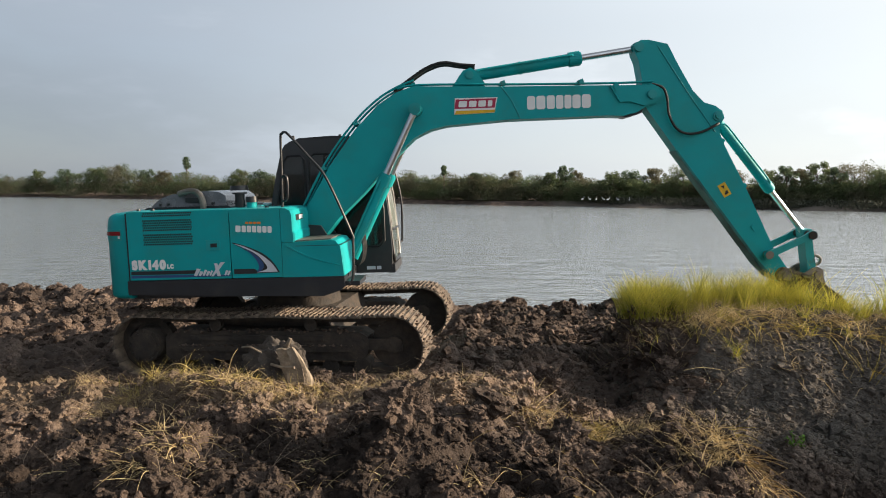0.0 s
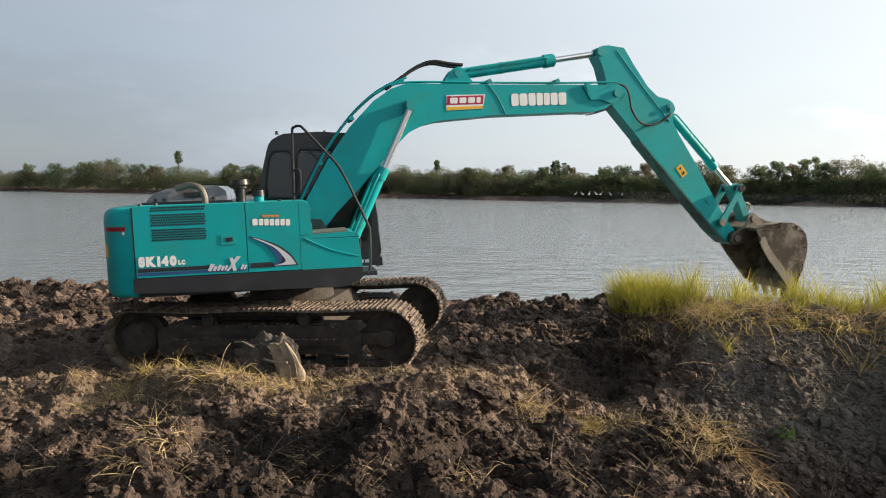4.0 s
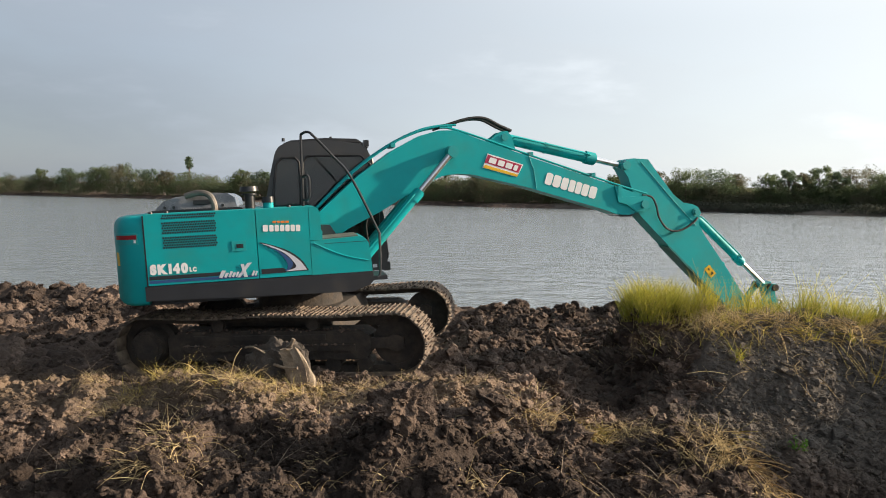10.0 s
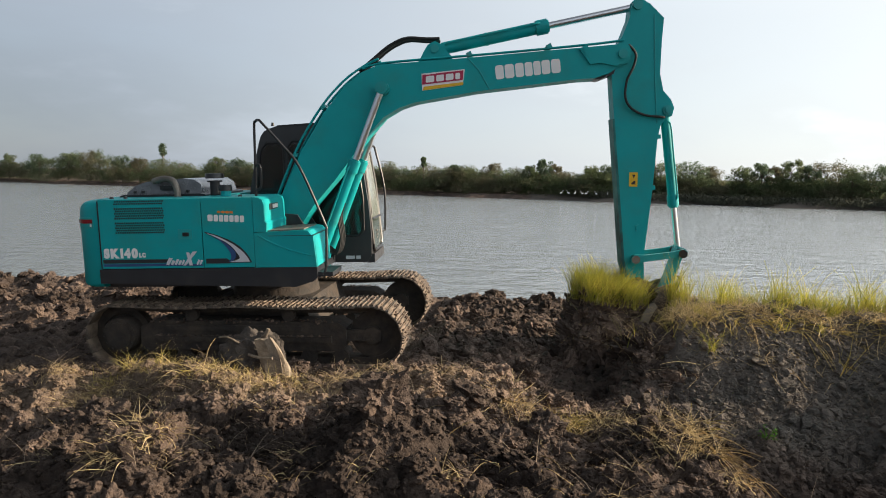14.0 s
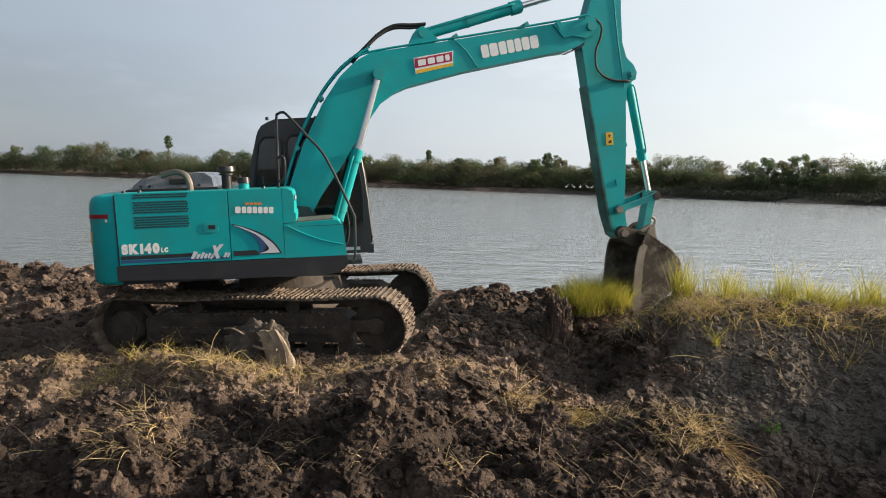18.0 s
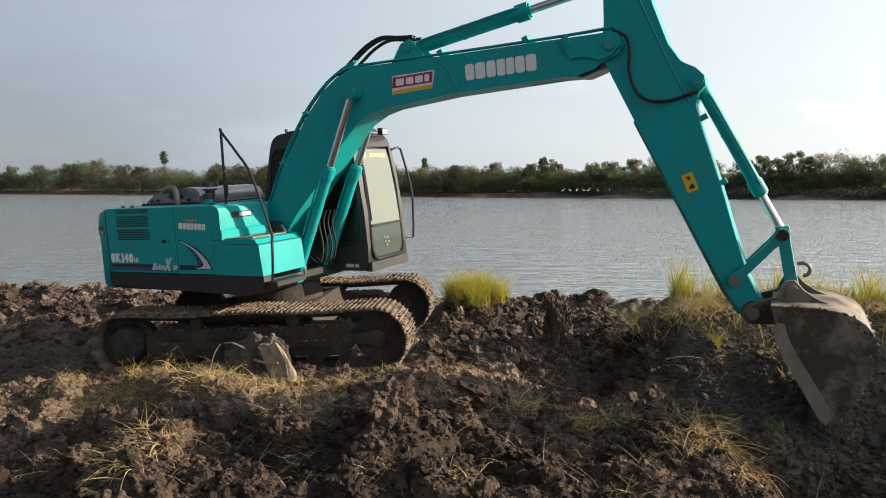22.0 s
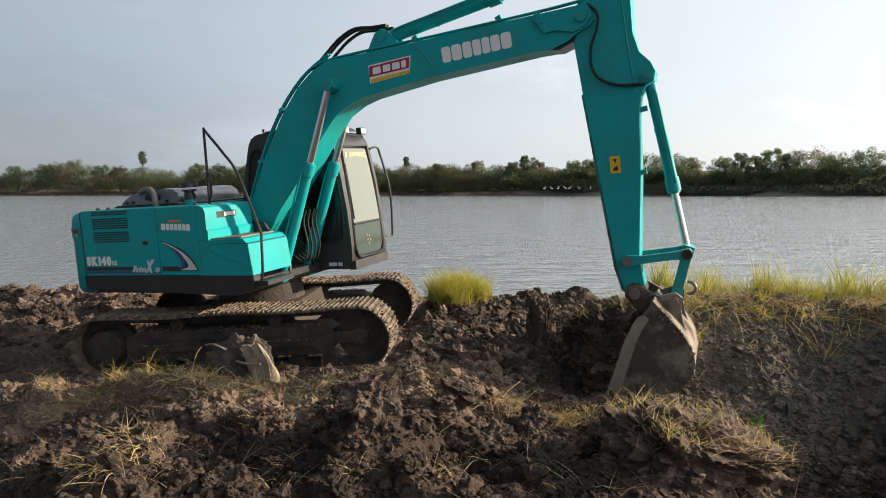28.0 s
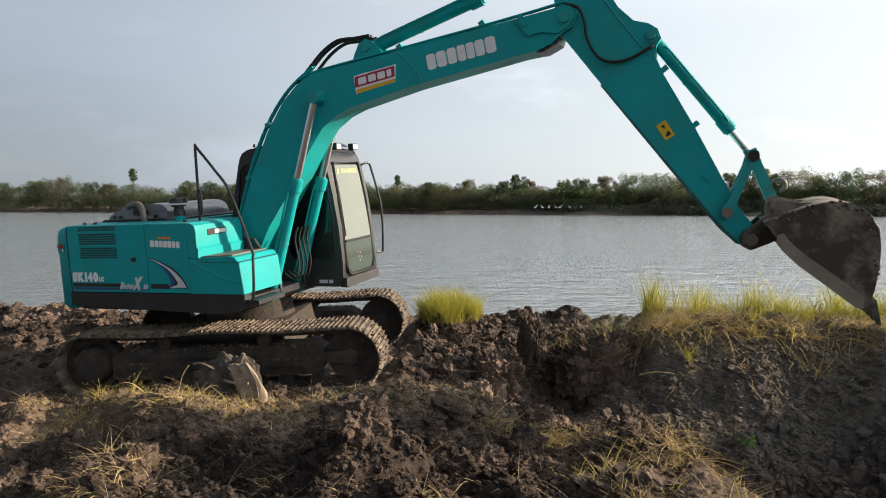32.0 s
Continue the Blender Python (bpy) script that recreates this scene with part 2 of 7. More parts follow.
def soil_material():
    m = bpy.data.materials.new("dug_clay_soil")
    m.use_nodes = True
    t = m.node_tree
    n, l = t.nodes, t.links
    b = n["Principled BSDF"]
    b.inputs["Roughness"].default_value = 0.95
    b.inputs["Specular IOR Level"].default_value = 0.15
    co = n.new("ShaderNodeTexCoord")
    big = n.new("ShaderNodeTexNoise")
    big.inputs["Scale"].default_value, big.inputs["Detail"].default_value, big.inputs["Roughness"].default_value = 0.9, 7, 0.6
    fine = n.new("ShaderNodeTexNoise")
    fine.inputs["Scale"].default_value, fine.inputs["Detail"].default_value, fine.inputs["Roughness"].default_value = 28, 8, 0.7
    cell = n.new("ShaderNodeTexVoronoi")
    cell.inputs["Scale"].default_value = 22
    for k in (big, fine, cell):
        l.new(co.outputs["Object"], k.inputs["Vector"])
    r = n.new("ShaderNodeValToRGB")
    e = r.color_ramp.elements
    e[0].position, e[0].color = 0.3, (0.022, 0.0175, 0.015, 1)
    e[1].position, e[1].color = 0.72, (0.25, 0.178, 0.136, 1)
    e.new(0.5).color = (0.075, 0.056, 0.046, 1)
    mixf = n.new("ShaderNodeMath")
    mixf.operation = "MULTIPLY_ADD"
    mixf.inputs[1].default_value = 0.3
    half = n.new("ShaderNodeMath")
    half.operation = "MULTIPLY"
    half.inputs[1].default_value = 0.7
    l.new(big.outputs["Fac"], half.inputs[0])
    l.new(fine.outputs["Fac"], mixf.inputs[0])
    l.new(half.outputs[0], mixf.inputs[2])
    l.new(mixf.outputs[0], r.inputs["Fac"])
    isl = n.new("ShaderNodeMapRange")
    isl.inputs["To Min"].default_value, isl.inputs["To Max"].default_value = 0.55, 1.6
    l.new(n.new("ShaderNodeNewGeometry").outputs["Random Per Island"], isl.inputs["Value"])
    hs = n.new("ShaderNodeHueSaturation")
    l.new(r.outputs[0], hs.inputs["Color"])
    l.new(isl.outputs[0], hs.inputs["Value"])
    # skylight put into the colour, greyer and lighter, where the bank was never dug
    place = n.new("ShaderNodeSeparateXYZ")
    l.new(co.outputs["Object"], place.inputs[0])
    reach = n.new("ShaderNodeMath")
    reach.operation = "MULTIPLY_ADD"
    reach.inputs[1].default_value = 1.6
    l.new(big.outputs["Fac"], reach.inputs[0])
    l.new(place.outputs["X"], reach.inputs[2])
    skylit = n.new("ShaderNodeMapRange")
    skylit.inputs["From Min"].default_value, skylit.inputs["From Max"].default_value = 5.0, 5.9
    skylit.inputs["To Max"].default_value = 0.6
    l.new(reach.outputs[0], skylit.inputs["Value"])
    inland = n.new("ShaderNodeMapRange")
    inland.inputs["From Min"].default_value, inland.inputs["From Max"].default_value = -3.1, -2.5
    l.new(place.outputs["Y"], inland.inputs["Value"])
    skylit_share = n.new("ShaderNodeMath")
    skylit_share.operation = "MULTIPLY"
    l.new(skylit.outputs[0], skylit_share.inputs[0])
    l.new(inland.outputs[0], skylit_share.inputs[1])
    skylit_mix = n.new("ShaderNodeMix")
    skylit_mix.data_type = "RGBA"
    l.new(skylit_share.outputs[0], skylit_mix.inputs[0])
    # painted in: sunlight yellowing the ridge before the tracks, shade darkening the earth nearer
    drift_y = n.new("ShaderNodeMath")
    drift_y.operation = "MULTIPLY_ADD"
    drift_y.inputs[1].default_value = 1.5
    l.new(big.outputs["Fac"], drift_y.inputs[0])
    l.new(place.outputs["Y"], drift_y.inputs[2])
    ridge = n.new("ShaderNodeValToRGB")
    edge = ridge.color_ramp.elements
    edge[0].position, edge[0].color = 0.36, (0, 0, 0, 1)
    edge[1].position, edge[1].color = 0.78, (0, 0, 0, 1)
    edge.new(0.48).color = edge.new(0.66).color = (0.6, 0.6, 0.6, 1)
    span = n.new("ShaderNodeMapRange")
    span.inputs["From Min"].default_value, span.inputs["From Max"].default_value = -3.5, 0.0
    l.new(drift_y.outputs[0], span.inputs["Value"])
    l.new(span.outputs[0], ridge.inputs["Fac"])
    west = n.new("ShaderNodeMapRange")
    west.inputs["From Min"].default_value, west.inputs["From Max"].default_value = 3.6, 2.4
    l.new(place.outputs["X"], west.inputs["Value"])
    ridge_sun = n.new("ShaderNodeMath")
    ridge_sun.operation = "MULTIPLY"
    l.new(ridge.outputs[0], ridge_sun.inputs[0])
    l.new(west.outputs[0], ridge_sun.inputs[1])
    # blends the ridge's sunlit yellow into the soil
    dry = n.new("ShaderNodeMix")
    dry.data_type = "RGBA"
    l.new(ridge_sun.outputs[0], dry.inputs[0])
    dry.inputs[7].default_value = (0.20, 0.146, 0.10, 1)
    # the nearer ground's shade, painted as a darker soil value
    near_shade = n.new("ShaderNodeMapRange")
    near_shade.inputs["From Min"].default_value, near_shade.inputs["From Max"].default_value = -2.75, -2.2
    near_shade.inputs["To Min"].default_value, near_shade.inputs["To Max"].default_value = 0.55, 1.0
    l.new(drift_y.outputs[0], near_shade.inputs["Value"])
    near_shaded = n.new("ShaderNodeHueSaturation")
    l.new(hs.outputs[0], near_shaded.inputs["Color"])
    l.new(near_shade.outputs[0], near_shaded.inputs["Value"])
    l.new(near_shaded.outputs[0], dry.inputs[6])
    l.new(dry.outputs[2], skylit_mix.inputs[6])
    skylit_mix.inputs[7].default_value = (0.135, 0.125, 0.11, 1)
    l.new(skylit_mix.outputs[2], b.inputs["Base Color"])
    crumb = n.new("ShaderNodeTexVoronoi")
    crumb.inputs["Scale"].default_value = 58
    l.new(co.outputs["Object"], crumb.inputs["Vector"])
    finer = n.new("ShaderNodeMath")
    finer.operation = "MULTIPLY_ADD"
    finer.inputs[1].default_value = -0.35
    l.new(crumb.outputs["Distance"], finer.inputs[0])
    add = n.new("ShaderNodeMath")
    add.operation = "MULTIPLY_ADD"
    add.inputs[1].default_value = -0.6
    l.new(cell.outputs["Distance"], add.inputs[0])
    l.new(fine.outputs["Fac"], add.inputs[2])
    bump = n.new("ShaderNodeBump")
    bump.inputs["Strength"].default_value, bump.inputs["Distance"].default_value = 0.8, 0.024
    l.new(add.outputs[0], finer.inputs[2])
    l.new(finer.outputs[0], bump.inputs["Height"])
    l.new(bump.outputs[0], b.inputs["Normal"])
    return m


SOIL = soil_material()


def blade_material(name, low, high, through_light=0.35, patch=None):
    """Blades and leaves: each its own tint between two colours, and some light through them."""
    m = bpy.data.materials.new(name)
    m.use_nodes = True
    t = m.node_tree
    n, l = t.nodes, t.links
    b = n["Principled BSDF"]
    b.inputs["Roughness"].default_value = 0.8
    b.inputs["Specular IOR Level"].default_value = 0.15
    r = n.new("ShaderNodeValToRGB")
    e = r.color_ramp.elements
    e[0].color, e[1].color = (*low, 1), (*high, 1)
    l.new(n.new("ShaderNodeNewGeometry").outputs["Random Per Island"], r.inputs["Fac"])
    tint = r.outputs[0]
    if patch:
        big = n.new("ShaderNodeTexNoise")
        big.inputs["Scale"].default_value, big.inputs["Detail"].default_value = 0.22, 2
        l.new(n.new("ShaderNodeTexCoord").outputs["Object"], big.inputs["Vector"])
        where = n.new("ShaderNodeMapRange")
        where.inputs["From Min"].default_value, where.inputs["From Max"].default_value = 0.46, 0.62
        where.inputs["To Max"].default_value = 0.85
        l.new(big.outputs["Fac"], where.inputs["Value"])
        blend = n.new("ShaderNodeMix")
        blend.data_type = "RGBA"
        l.new(where.outputs[0], blend.inputs[0])
        l.new(tint, blend.inputs[6])
        blend.inputs[7].default_value = (*patch, 1)
        tint = blend.outputs[2]
    l.new(tint, b.inputs["Base Color"])
    tr = n.new("ShaderNodeBsdfTranslucent")
    l.new(tint, tr.inputs["Color"])
    mix = n.new("ShaderNodeMixShader")
    mix.inputs[0].default_value = through_light
    l.new(b.outputs[0], mix.inputs[1])
    l.new(tr.outputs[0], mix.inputs[2])
    l.new(mix.outputs[0], n["Material Output"].inputs["Surface"])
    return m


GRASS = blade_material("yellow_green_grass", (0.17, 0.20, 0.03), (0.58, 0.50, 0.09), 0.5)
DRY_GRASS = blade_material("yellowing_grass", (0.38, 0.31, 0.08), (0.72, 0.58, 0.19), 0.4)
STRAW = blade_material("dry_straw", (0.24, 0.175, 0.095), (0.78, 0.62, 0.34), 0.4)
ROOT = blade_material("grey_roots", (0.16, 0.12, 0.09), (0.34, 0.27, 0.20), 0.1)
HERB = blade_material("green_herb_leaf", (0.10, 0.22, 0.04), (0.20, 0.36, 0.06), 0.3)
LEAF = blade_material("mangrove_leaf", (0.105, 0.14, 0.07), (0.15, 0.185, 0.095), 0.68, (0.14, 0.13, 0.09))
LEAF_DARK = blade_material("dark_green_leaf", (0.09, 0.13, 0.08), (0.125, 0.165, 0.10), 0.68)
SCRUB = blade_material("dull_shore_scrub", (0.06, 0.065, 0.05), (0.095, 0.10, 0.075), 0.3)
LEAF_DRY = blade_material("brownish_leaf", (0.12, 0.115, 0.075), (0.165, 0.155, 0.10), 0.65)
ROOT_EARTH = material("earth_clad_root", (0.058, 0.048, 0.041), 0.9, 0, 0.35, 9, 0.8, 24, second=(0.075, 0.062, 0.05), second_at=0.58, second_scale=5)
BARK = material("grey_brown_bark", (0.11, 0.085, 0.065), 0.9, 0, 0.3, 8, 0.5, 20)
STUMP_WOOD = material("weathered_stump_wood", (0.25, 0.20, 0.145), 0.85, 0, 0.3, 14, 0.6, 26, second=(0.12, 0.095, 0.075), second_at=0.55, second_scale=6)


def water_material():
    m = bpy.data.materials.new("grey_pond_water")
    m.use_nodes = True
    t = m.node_tree
    n, l = t.nodes, t.links
    b = n["Principled BSDF"]
    b.inputs["Base Color"].default_value = (0.20, 0.225, 0.235, 1)
    b.inputs["Roughness"].default_value, b.inputs["IOR"].default_value = 0.12, 3.8
    co = n.new("ShaderNodeTexCoord")
    heights = []
    for scale, squeeze, turn, detail, weight in ((0.8, (0.8, 1.5, 1), 0.12, 5, 1.0), (3.4, (0.8, 1.5, 1), -0.1, 3, 0.36)):
        mp = n.new("ShaderNodeMapping")
        mp.inputs["Scale"].default_value, mp.inputs["Rotation"].default_value = squeeze, (0, 0, turn)
        l.new(co.outputs["Object"], mp.inputs["Vector"])
        a = n.new("ShaderNodeTexNoise")
        a.inputs["Scale"].default_value, a.inputs["Detail"].default_value, a.inputs["Roughness"].default_value = scale, detail, 0.6
        l.new(mp.outputs[0], a.inputs["Vector"])
        k = n.new("ShaderNodeMath")
        k.operation = "MULTIPLY"
        k.inputs[1].default_value = weight
        l.new(a.outputs["Fac"], k.inputs[0])
        heights.append(k)
    add = n.new("ShaderNodeMath")
    l.new(heights[0].outputs[0], add.inputs[0])
    l.new(heights[1].outputs[0], add.inputs[1])
    c = n.new("ShaderNodeTexNoise")
    c.inputs["Scale"].default_value, c.inputs["Detail"].default_value = 0.10, 3
    l.new(co.outputs["Object"], c.inputs["Vector"])
    s = n.new("ShaderNodeMapRange")
    s.inputs["From Min"].default_value, s.inputs["From Max"].default_value = 0.3, 0.7
    s.inputs["To Min"].default_value, s.inputs["To Max"].default_value = 0.7, 1.0
    l.new(c.outputs["Fac"], s.inputs["Value"])
    bp = n.new("ShaderNodeBump")
    bp.inputs["Distance"].default_value = 0.26
    # calmer water further out
    place = n.new("ShaderNodeSeparateXYZ")
    l.new(co.outputs["Object"], place.inputs[0])
    calm = n.new("ShaderNodeMapRange")
    calm.inputs["From Min"].default_value, calm.inputs["From Max"].default_value = 6, 45
    calm.inputs["To Min"].default_value, calm.inputs["To Max"].default_value = 1.0, 0.9
    l.new(place.outputs["Y"], calm.inputs["Value"])
    both = n.new("ShaderNodeMath")
    both.operation = "MULTIPLY"
    l.new(s.outputs[0], both.inputs[0])
    l.new(calm.outputs[0], both.inputs[1])
    l.new(both.outputs[0], bp.inputs["Strength"])
    l.new(add.outputs[0], bp.inputs["Height"])
    l.new(bp.outputs[0], b.inputs["Normal"])
    return m


WATER = water_material()


def glass_material(name, tint, rough=0.02):
    m = bpy.data.materials.new(name)
    m.use_nodes = True
    b = m.node_tree.nodes["Principled BSDF"]
    b.inputs["Base Color"].default_value = (*tint, 1)
    b.inputs["Roughness"].default_value, b.inputs["Transmission Weight"].default_value, b.inputs["IOR"].default_value = rough, 0.85, 1.5
    return m


GLASS = glass_material("tinted_cab_glass", (0.12, 0.13, 0.13))
LOWER_GLASS = material("smoked_lower_glass", (0.05, 0.068, 0.058), 0.1, 0.0, 0.04, 3)
MIRRORED = material("reflective_window_film", (0.20, 0.225, 0.21), 0.16, 0.0, 0.03, 3)


# ---- mesh helpers ----
def link_mesh(name, bm, mat, parent=None, label="", smooth=0.0):
    me = bpy.data.meshes.new(name)
    bmesh.ops.recalc_face_normals(bm, faces=bm.faces)
    bm.to_mesh(me)
    bm.free()
    for k in mat if isinstance(mat, (list, tuple)) else [mat]:
        me.materials.append(k)
    if smooth:
        me.shade_smooth()
        me.set_sharp_from_angle(angle=radians(smooth))
    ob = new(name, me)
    if parent:
        ob.parent = parent
    if label:
        ob["label"] = label
    return ob


def part(name, bm, mat, parent, label="", smooth=35.0):
    return link_mesh(name, bm, mat, parent, label, smooth)


def data_mesh(name, verts, faces, mat, parent=None, smooth=False):
    me = bpy.data.meshes.new(name)
    me.from_pydata(verts, [], faces)
    me.materials.append(mat)
    if smooth:
        me.shade_smooth()
    ob = new(name, me)
    if parent:
        ob.parent = parent
    return ob


def bevelled(bm, amount, segments=2, angle=25):
    if amount:
        edges = [e for e in bm.edges if len(e.link_faces) == 2 and e.calc_face_angle() > radians(angle)]
        bmesh.ops.bevel(bm, geom=edges, offset=amount, segments=segments, profile=0.6, affect="EDGES", clamp_overlap=True)
    return bm


def add_prism(bm, outline, y0, y1):
    """A plate: an outline in x and z, from y0 to y1."""
    a = [bm.verts.new((x, y0, z)) for x, z in outline]
    b = [bm.verts.new((x, y1, z)) for x, z in outline]
    bm.faces.new(a)
    bm.faces.new(b[::-1])
    for k in range(len(a)):
        bm.faces.new((a[k - 1], b[k - 1], b[k], a[k]))
    return bm


def prism(outline, y0, y1, bevel=0.0, segments=2):
    return bevelled(add_prism(bmesh.new(), outline, y0, y1), bevel, segments)


def add_slab(bm, outline, z0, z1):
    """An outline in x and y, from z0 to z1."""
    a = [bm.verts.new((x, y, z0)) for x, y in outline]
    b = [bm.verts.new((x, y, z1)) for x, y in outline]
    bm.faces.new(a[::-1])
    bm.faces.new(b)
    for k in range(len(a)):
        bm.faces.new((a[k - 1], a[k], b[k], b[k - 1]))
    return bm


def slab(outline, z0, z1, bevel=0.0, segments=2):
    return bevelled(add_slab(bmesh.new(), outline, z0, z1), bevel, segments)


def add_box(bm, x0, x1, y0, y1, z0, z1):
    return add_slab(bm, [(x0, y0), (x1, y0), (x1, y1), (x0, y1)], z0, z1)


def box(x0, x1, y0, y1, z0, z1, bevel=0.0, segments=2):
    return bevelled(add_box(bmesh.new(), x0, x1, y0, y1, z0, z1), bevel, segments)


def add_rod(bm, p, q, r, r2=None, sides=14):
    p, q = Vector(p), Vector(q)
    m = Matrix.Translation((p + q) / 2) @ (q - p).to_track_quat("Z", "Y").to_matrix().to_4x4()
    bmesh.ops.create_cone(bm, cap_ends=True, segments=sides, radius1=r, radius2=r if r2 is None else r2, depth=(q - p).length, matrix=m)
    return bm


def rod(p, q, r, r2=None, sides=14):
    return add_rod(bmesh.new(), p, q, r, r2, sides)


def smooth_path(points, steps=6):
    """A rounded line through points."""
    pts = [Vector(p) for p in points]
    out = []
    for k in range(len(pts) - 1):
        a, b, c, d = pts[max(k - 1, 0)], pts[k], pts[k + 1], pts[min(k + 2, len(pts) - 1)]
        for s in range(steps):
            u = s / steps
            out.append(0.5 * ((2 * b) + (c - a) * u + (2 * a - 5 * b + 4 * c - d) * u * u + (3 * b - a - 3 * c + d) * u ** 3))
    return out + [pts[-1]]


def add_pipe(bm, points, r, sides=8):
    rings = []
    for k, p in enumerate(points):
        p = Vector(p)
        d = (Vector(points[min(k + 1, len(points) - 1)]) - Vector(points[max(k - 1, 0)])).normalized()
        s = d.cross(Vector((0.13, 0.97, 0.2))).normalized()
        u = s.cross(d)
        rings.append([bm.verts.new(p + r * (math.cos(a) * s + math.sin(a) * u)) for a in (2 * math.pi * j / sides for j in range(sides))])
    for a, b in zip(rings, rings[1:]):
        for j in range(sides):
            bm.faces.new((a[j - 1], a[j], b[j], b[j - 1]))
    bm.faces.new(rings[0][::-1])
    bm.faces.new(rings[-1])
    return bm


def pipe(points, r, sides=8, steps=5):
    return add_pipe(bmesh.new(), smooth_path(points, steps), r, sides)


# ---- noise on arrays ----
def lattice(ix, iy, seed):
    h = (ix * 374761393 + iy * 668265263 + seed * 982451653) & 0xFFFFFFFF
    h = ((h ^ (h >> 13)) * 1274126177) & 0xFFFFFFFF
    return ((h ^ (h >> 16)) & 0xFFFF) / 65535.0


def value_noise(x, y, seed=0):
    ix, iy = np.floor(x).astype(np.int64), np.floor(y).astype(np.int64)
    fx, fy = x - ix, y - iy
    fx, fy = fx * fx * (3 - 2 * fx), fy * fy * (3 - 2 * fy)
    a, b = lattice(ix, iy, seed), lattice(ix + 1, iy, seed)
    c, d = lattice(ix, iy + 1, seed), lattice(ix + 1, iy + 1, seed)
    return (a * (1 - fx) + b * fx) * (1 - fy) + (c * (1 - fx) + d * fx) * fy


def fractal(x, y, octaves=4, seed=0):
    out, amp, total = 0, 1.0, 0
    for k in range(octaves):
        out, total = out + amp * value_noise(x * 2 ** k + 17.3 * k, y * 2 ** k - 9.1 * k, seed + k), total + amp
        amp *= 0.55
    return out / total - 0.5


def lumps(x, y, size, seed=0):
    """Rounded lumps packed side by side, 0 to 1."""
    gx, gy = x / size, y / size
    ix, iy = np.floor(gx).astype(np.int64), np.floor(gy).astype(np.int64)
    best, top = np.full(np.shape(x), 9.0), np.zeros(np.shape(x))
    for dx in (-1, 0, 1):
        for dy in (-1, 0, 1):
            jx, jy = ix + dx, iy + dy
            d = np.hypot(gx - jx - lattice(jx, jy, seed), gy - jy - lattice(jx, jy, seed + 7))
            nearer = d < best
            best = np.where(nearer, d, best)
            top = np.where(nearer, 0.35 + 0.65 * lattice(jx, jy, seed + 13), top)
    return np.sqrt(np.clip(1 - best * best / 0.75, 0, 1)) * top


def ease(a, b, v):
    u = np.clip((v - a) / (b - a), 0, 1)
    return u * u * (3 - 2 * u)


# The machine's joints: seconds, swing, boom, arm and rocker in degrees.
JOINTS_A = [
    (0, 5.9, 20.6, -74.4, 77.8),
    (0.5, 9.9, 19.9, -76.7, 63.7),
    (1, 15.1, 19.4, -76.3, 56.0),
    (1.5, 19.6, 16.1, -69.1, 62.4),
    (2, 21.3, 11.0, -67.3, 72.8),
    (2.5, 21.7, 7.3, -68.3, 92.3),
    (3, 21.8, 7.6, -69.3, 104.1),
    (3.5, 21.9, 11.9, -68.9, 103.9),
    (4, 19.4, 21.7, -69.7, 106.0),
    (4.5, 13.4, 26.9, -70.1, 105.9),
]
JOINTS_B = [
    (6.5, 3.5, 10.9, -54.2, 74.0),
    (7, 5.0, 12.2, -57.6, 68.0),
    (7.5, 6.7, 13.4, -59.4, 57.6),
    (8, 10.3, 14.7, -58.8, 49.0),
    (8.5, 14.8, 14.2, -54.9, 55.4),
    (9, 19.7, 8.3, -51.1, 70.1),
    (9.5, 19.5, 2.5, -46.3, 76.0),
    (10, 20.5, 2.1, -47.5, 93.2),
    (10.5, 20.1, 6.6, -48.2, 97.9),
    (11, 18.1, 13.0, -58.4, 98.0),
    (11.5, 15.5, 18.2, -72.7, 100.9),
    (12, 11.5, 23.9, -84.3, 100.9),
    (12.5, 6.3, 29.5, -95.0, 83.7),
    (13, 4.4, 27.9, -101.0, 98.3),
    (13.5, 3.4, 25.9, -105.2, 99.9),
    (14, 3.3, 25.4, -110.5, 91.5),
    (14.5, 5.8, 24.6, -117.7, 79.9),
]
JOINTS_C = [
    (16.5, 23.2, 22.6, -91.0, 98.2),
    (17, 22.8, 26.5, -87.1, 104.9),
    (17.5, 18.4, 33.1, -98.0, 110.8),
    (18, 16.6, 30.9, -110.8, 97.5),
    (18.5, 20.1, 30.5, -127.9, 87.2),
    (19, 23.7, 30.5, -115.2, 96.3),
    (19.5, 22.1, 30.0, -100.3, 112.7),
    (20, 16.3, 29.7, -90.1, 123.0),
    (20.5, 4.6, 30.0, -83.2, 125.3),
    (21, -8.7, 29.0, -81.0, 118.7),
    (21.5, -17.5, 24.9, -81.1, 124.8),
    (22, -20.5, 22.4, -86.1, 110.2),
    (22.5, -21.3, 22.3, -90.1, 101.5),
    (23, -22.8, 24.3, -94.1, 94.9),
    (23.5, -26.0, 26.0, -98.3, 82.7),
    (24, -32.3, 25.3, -93.0, 71.4),
    (24.5, -35.5, 23.4, -92.2, 86.4),
]
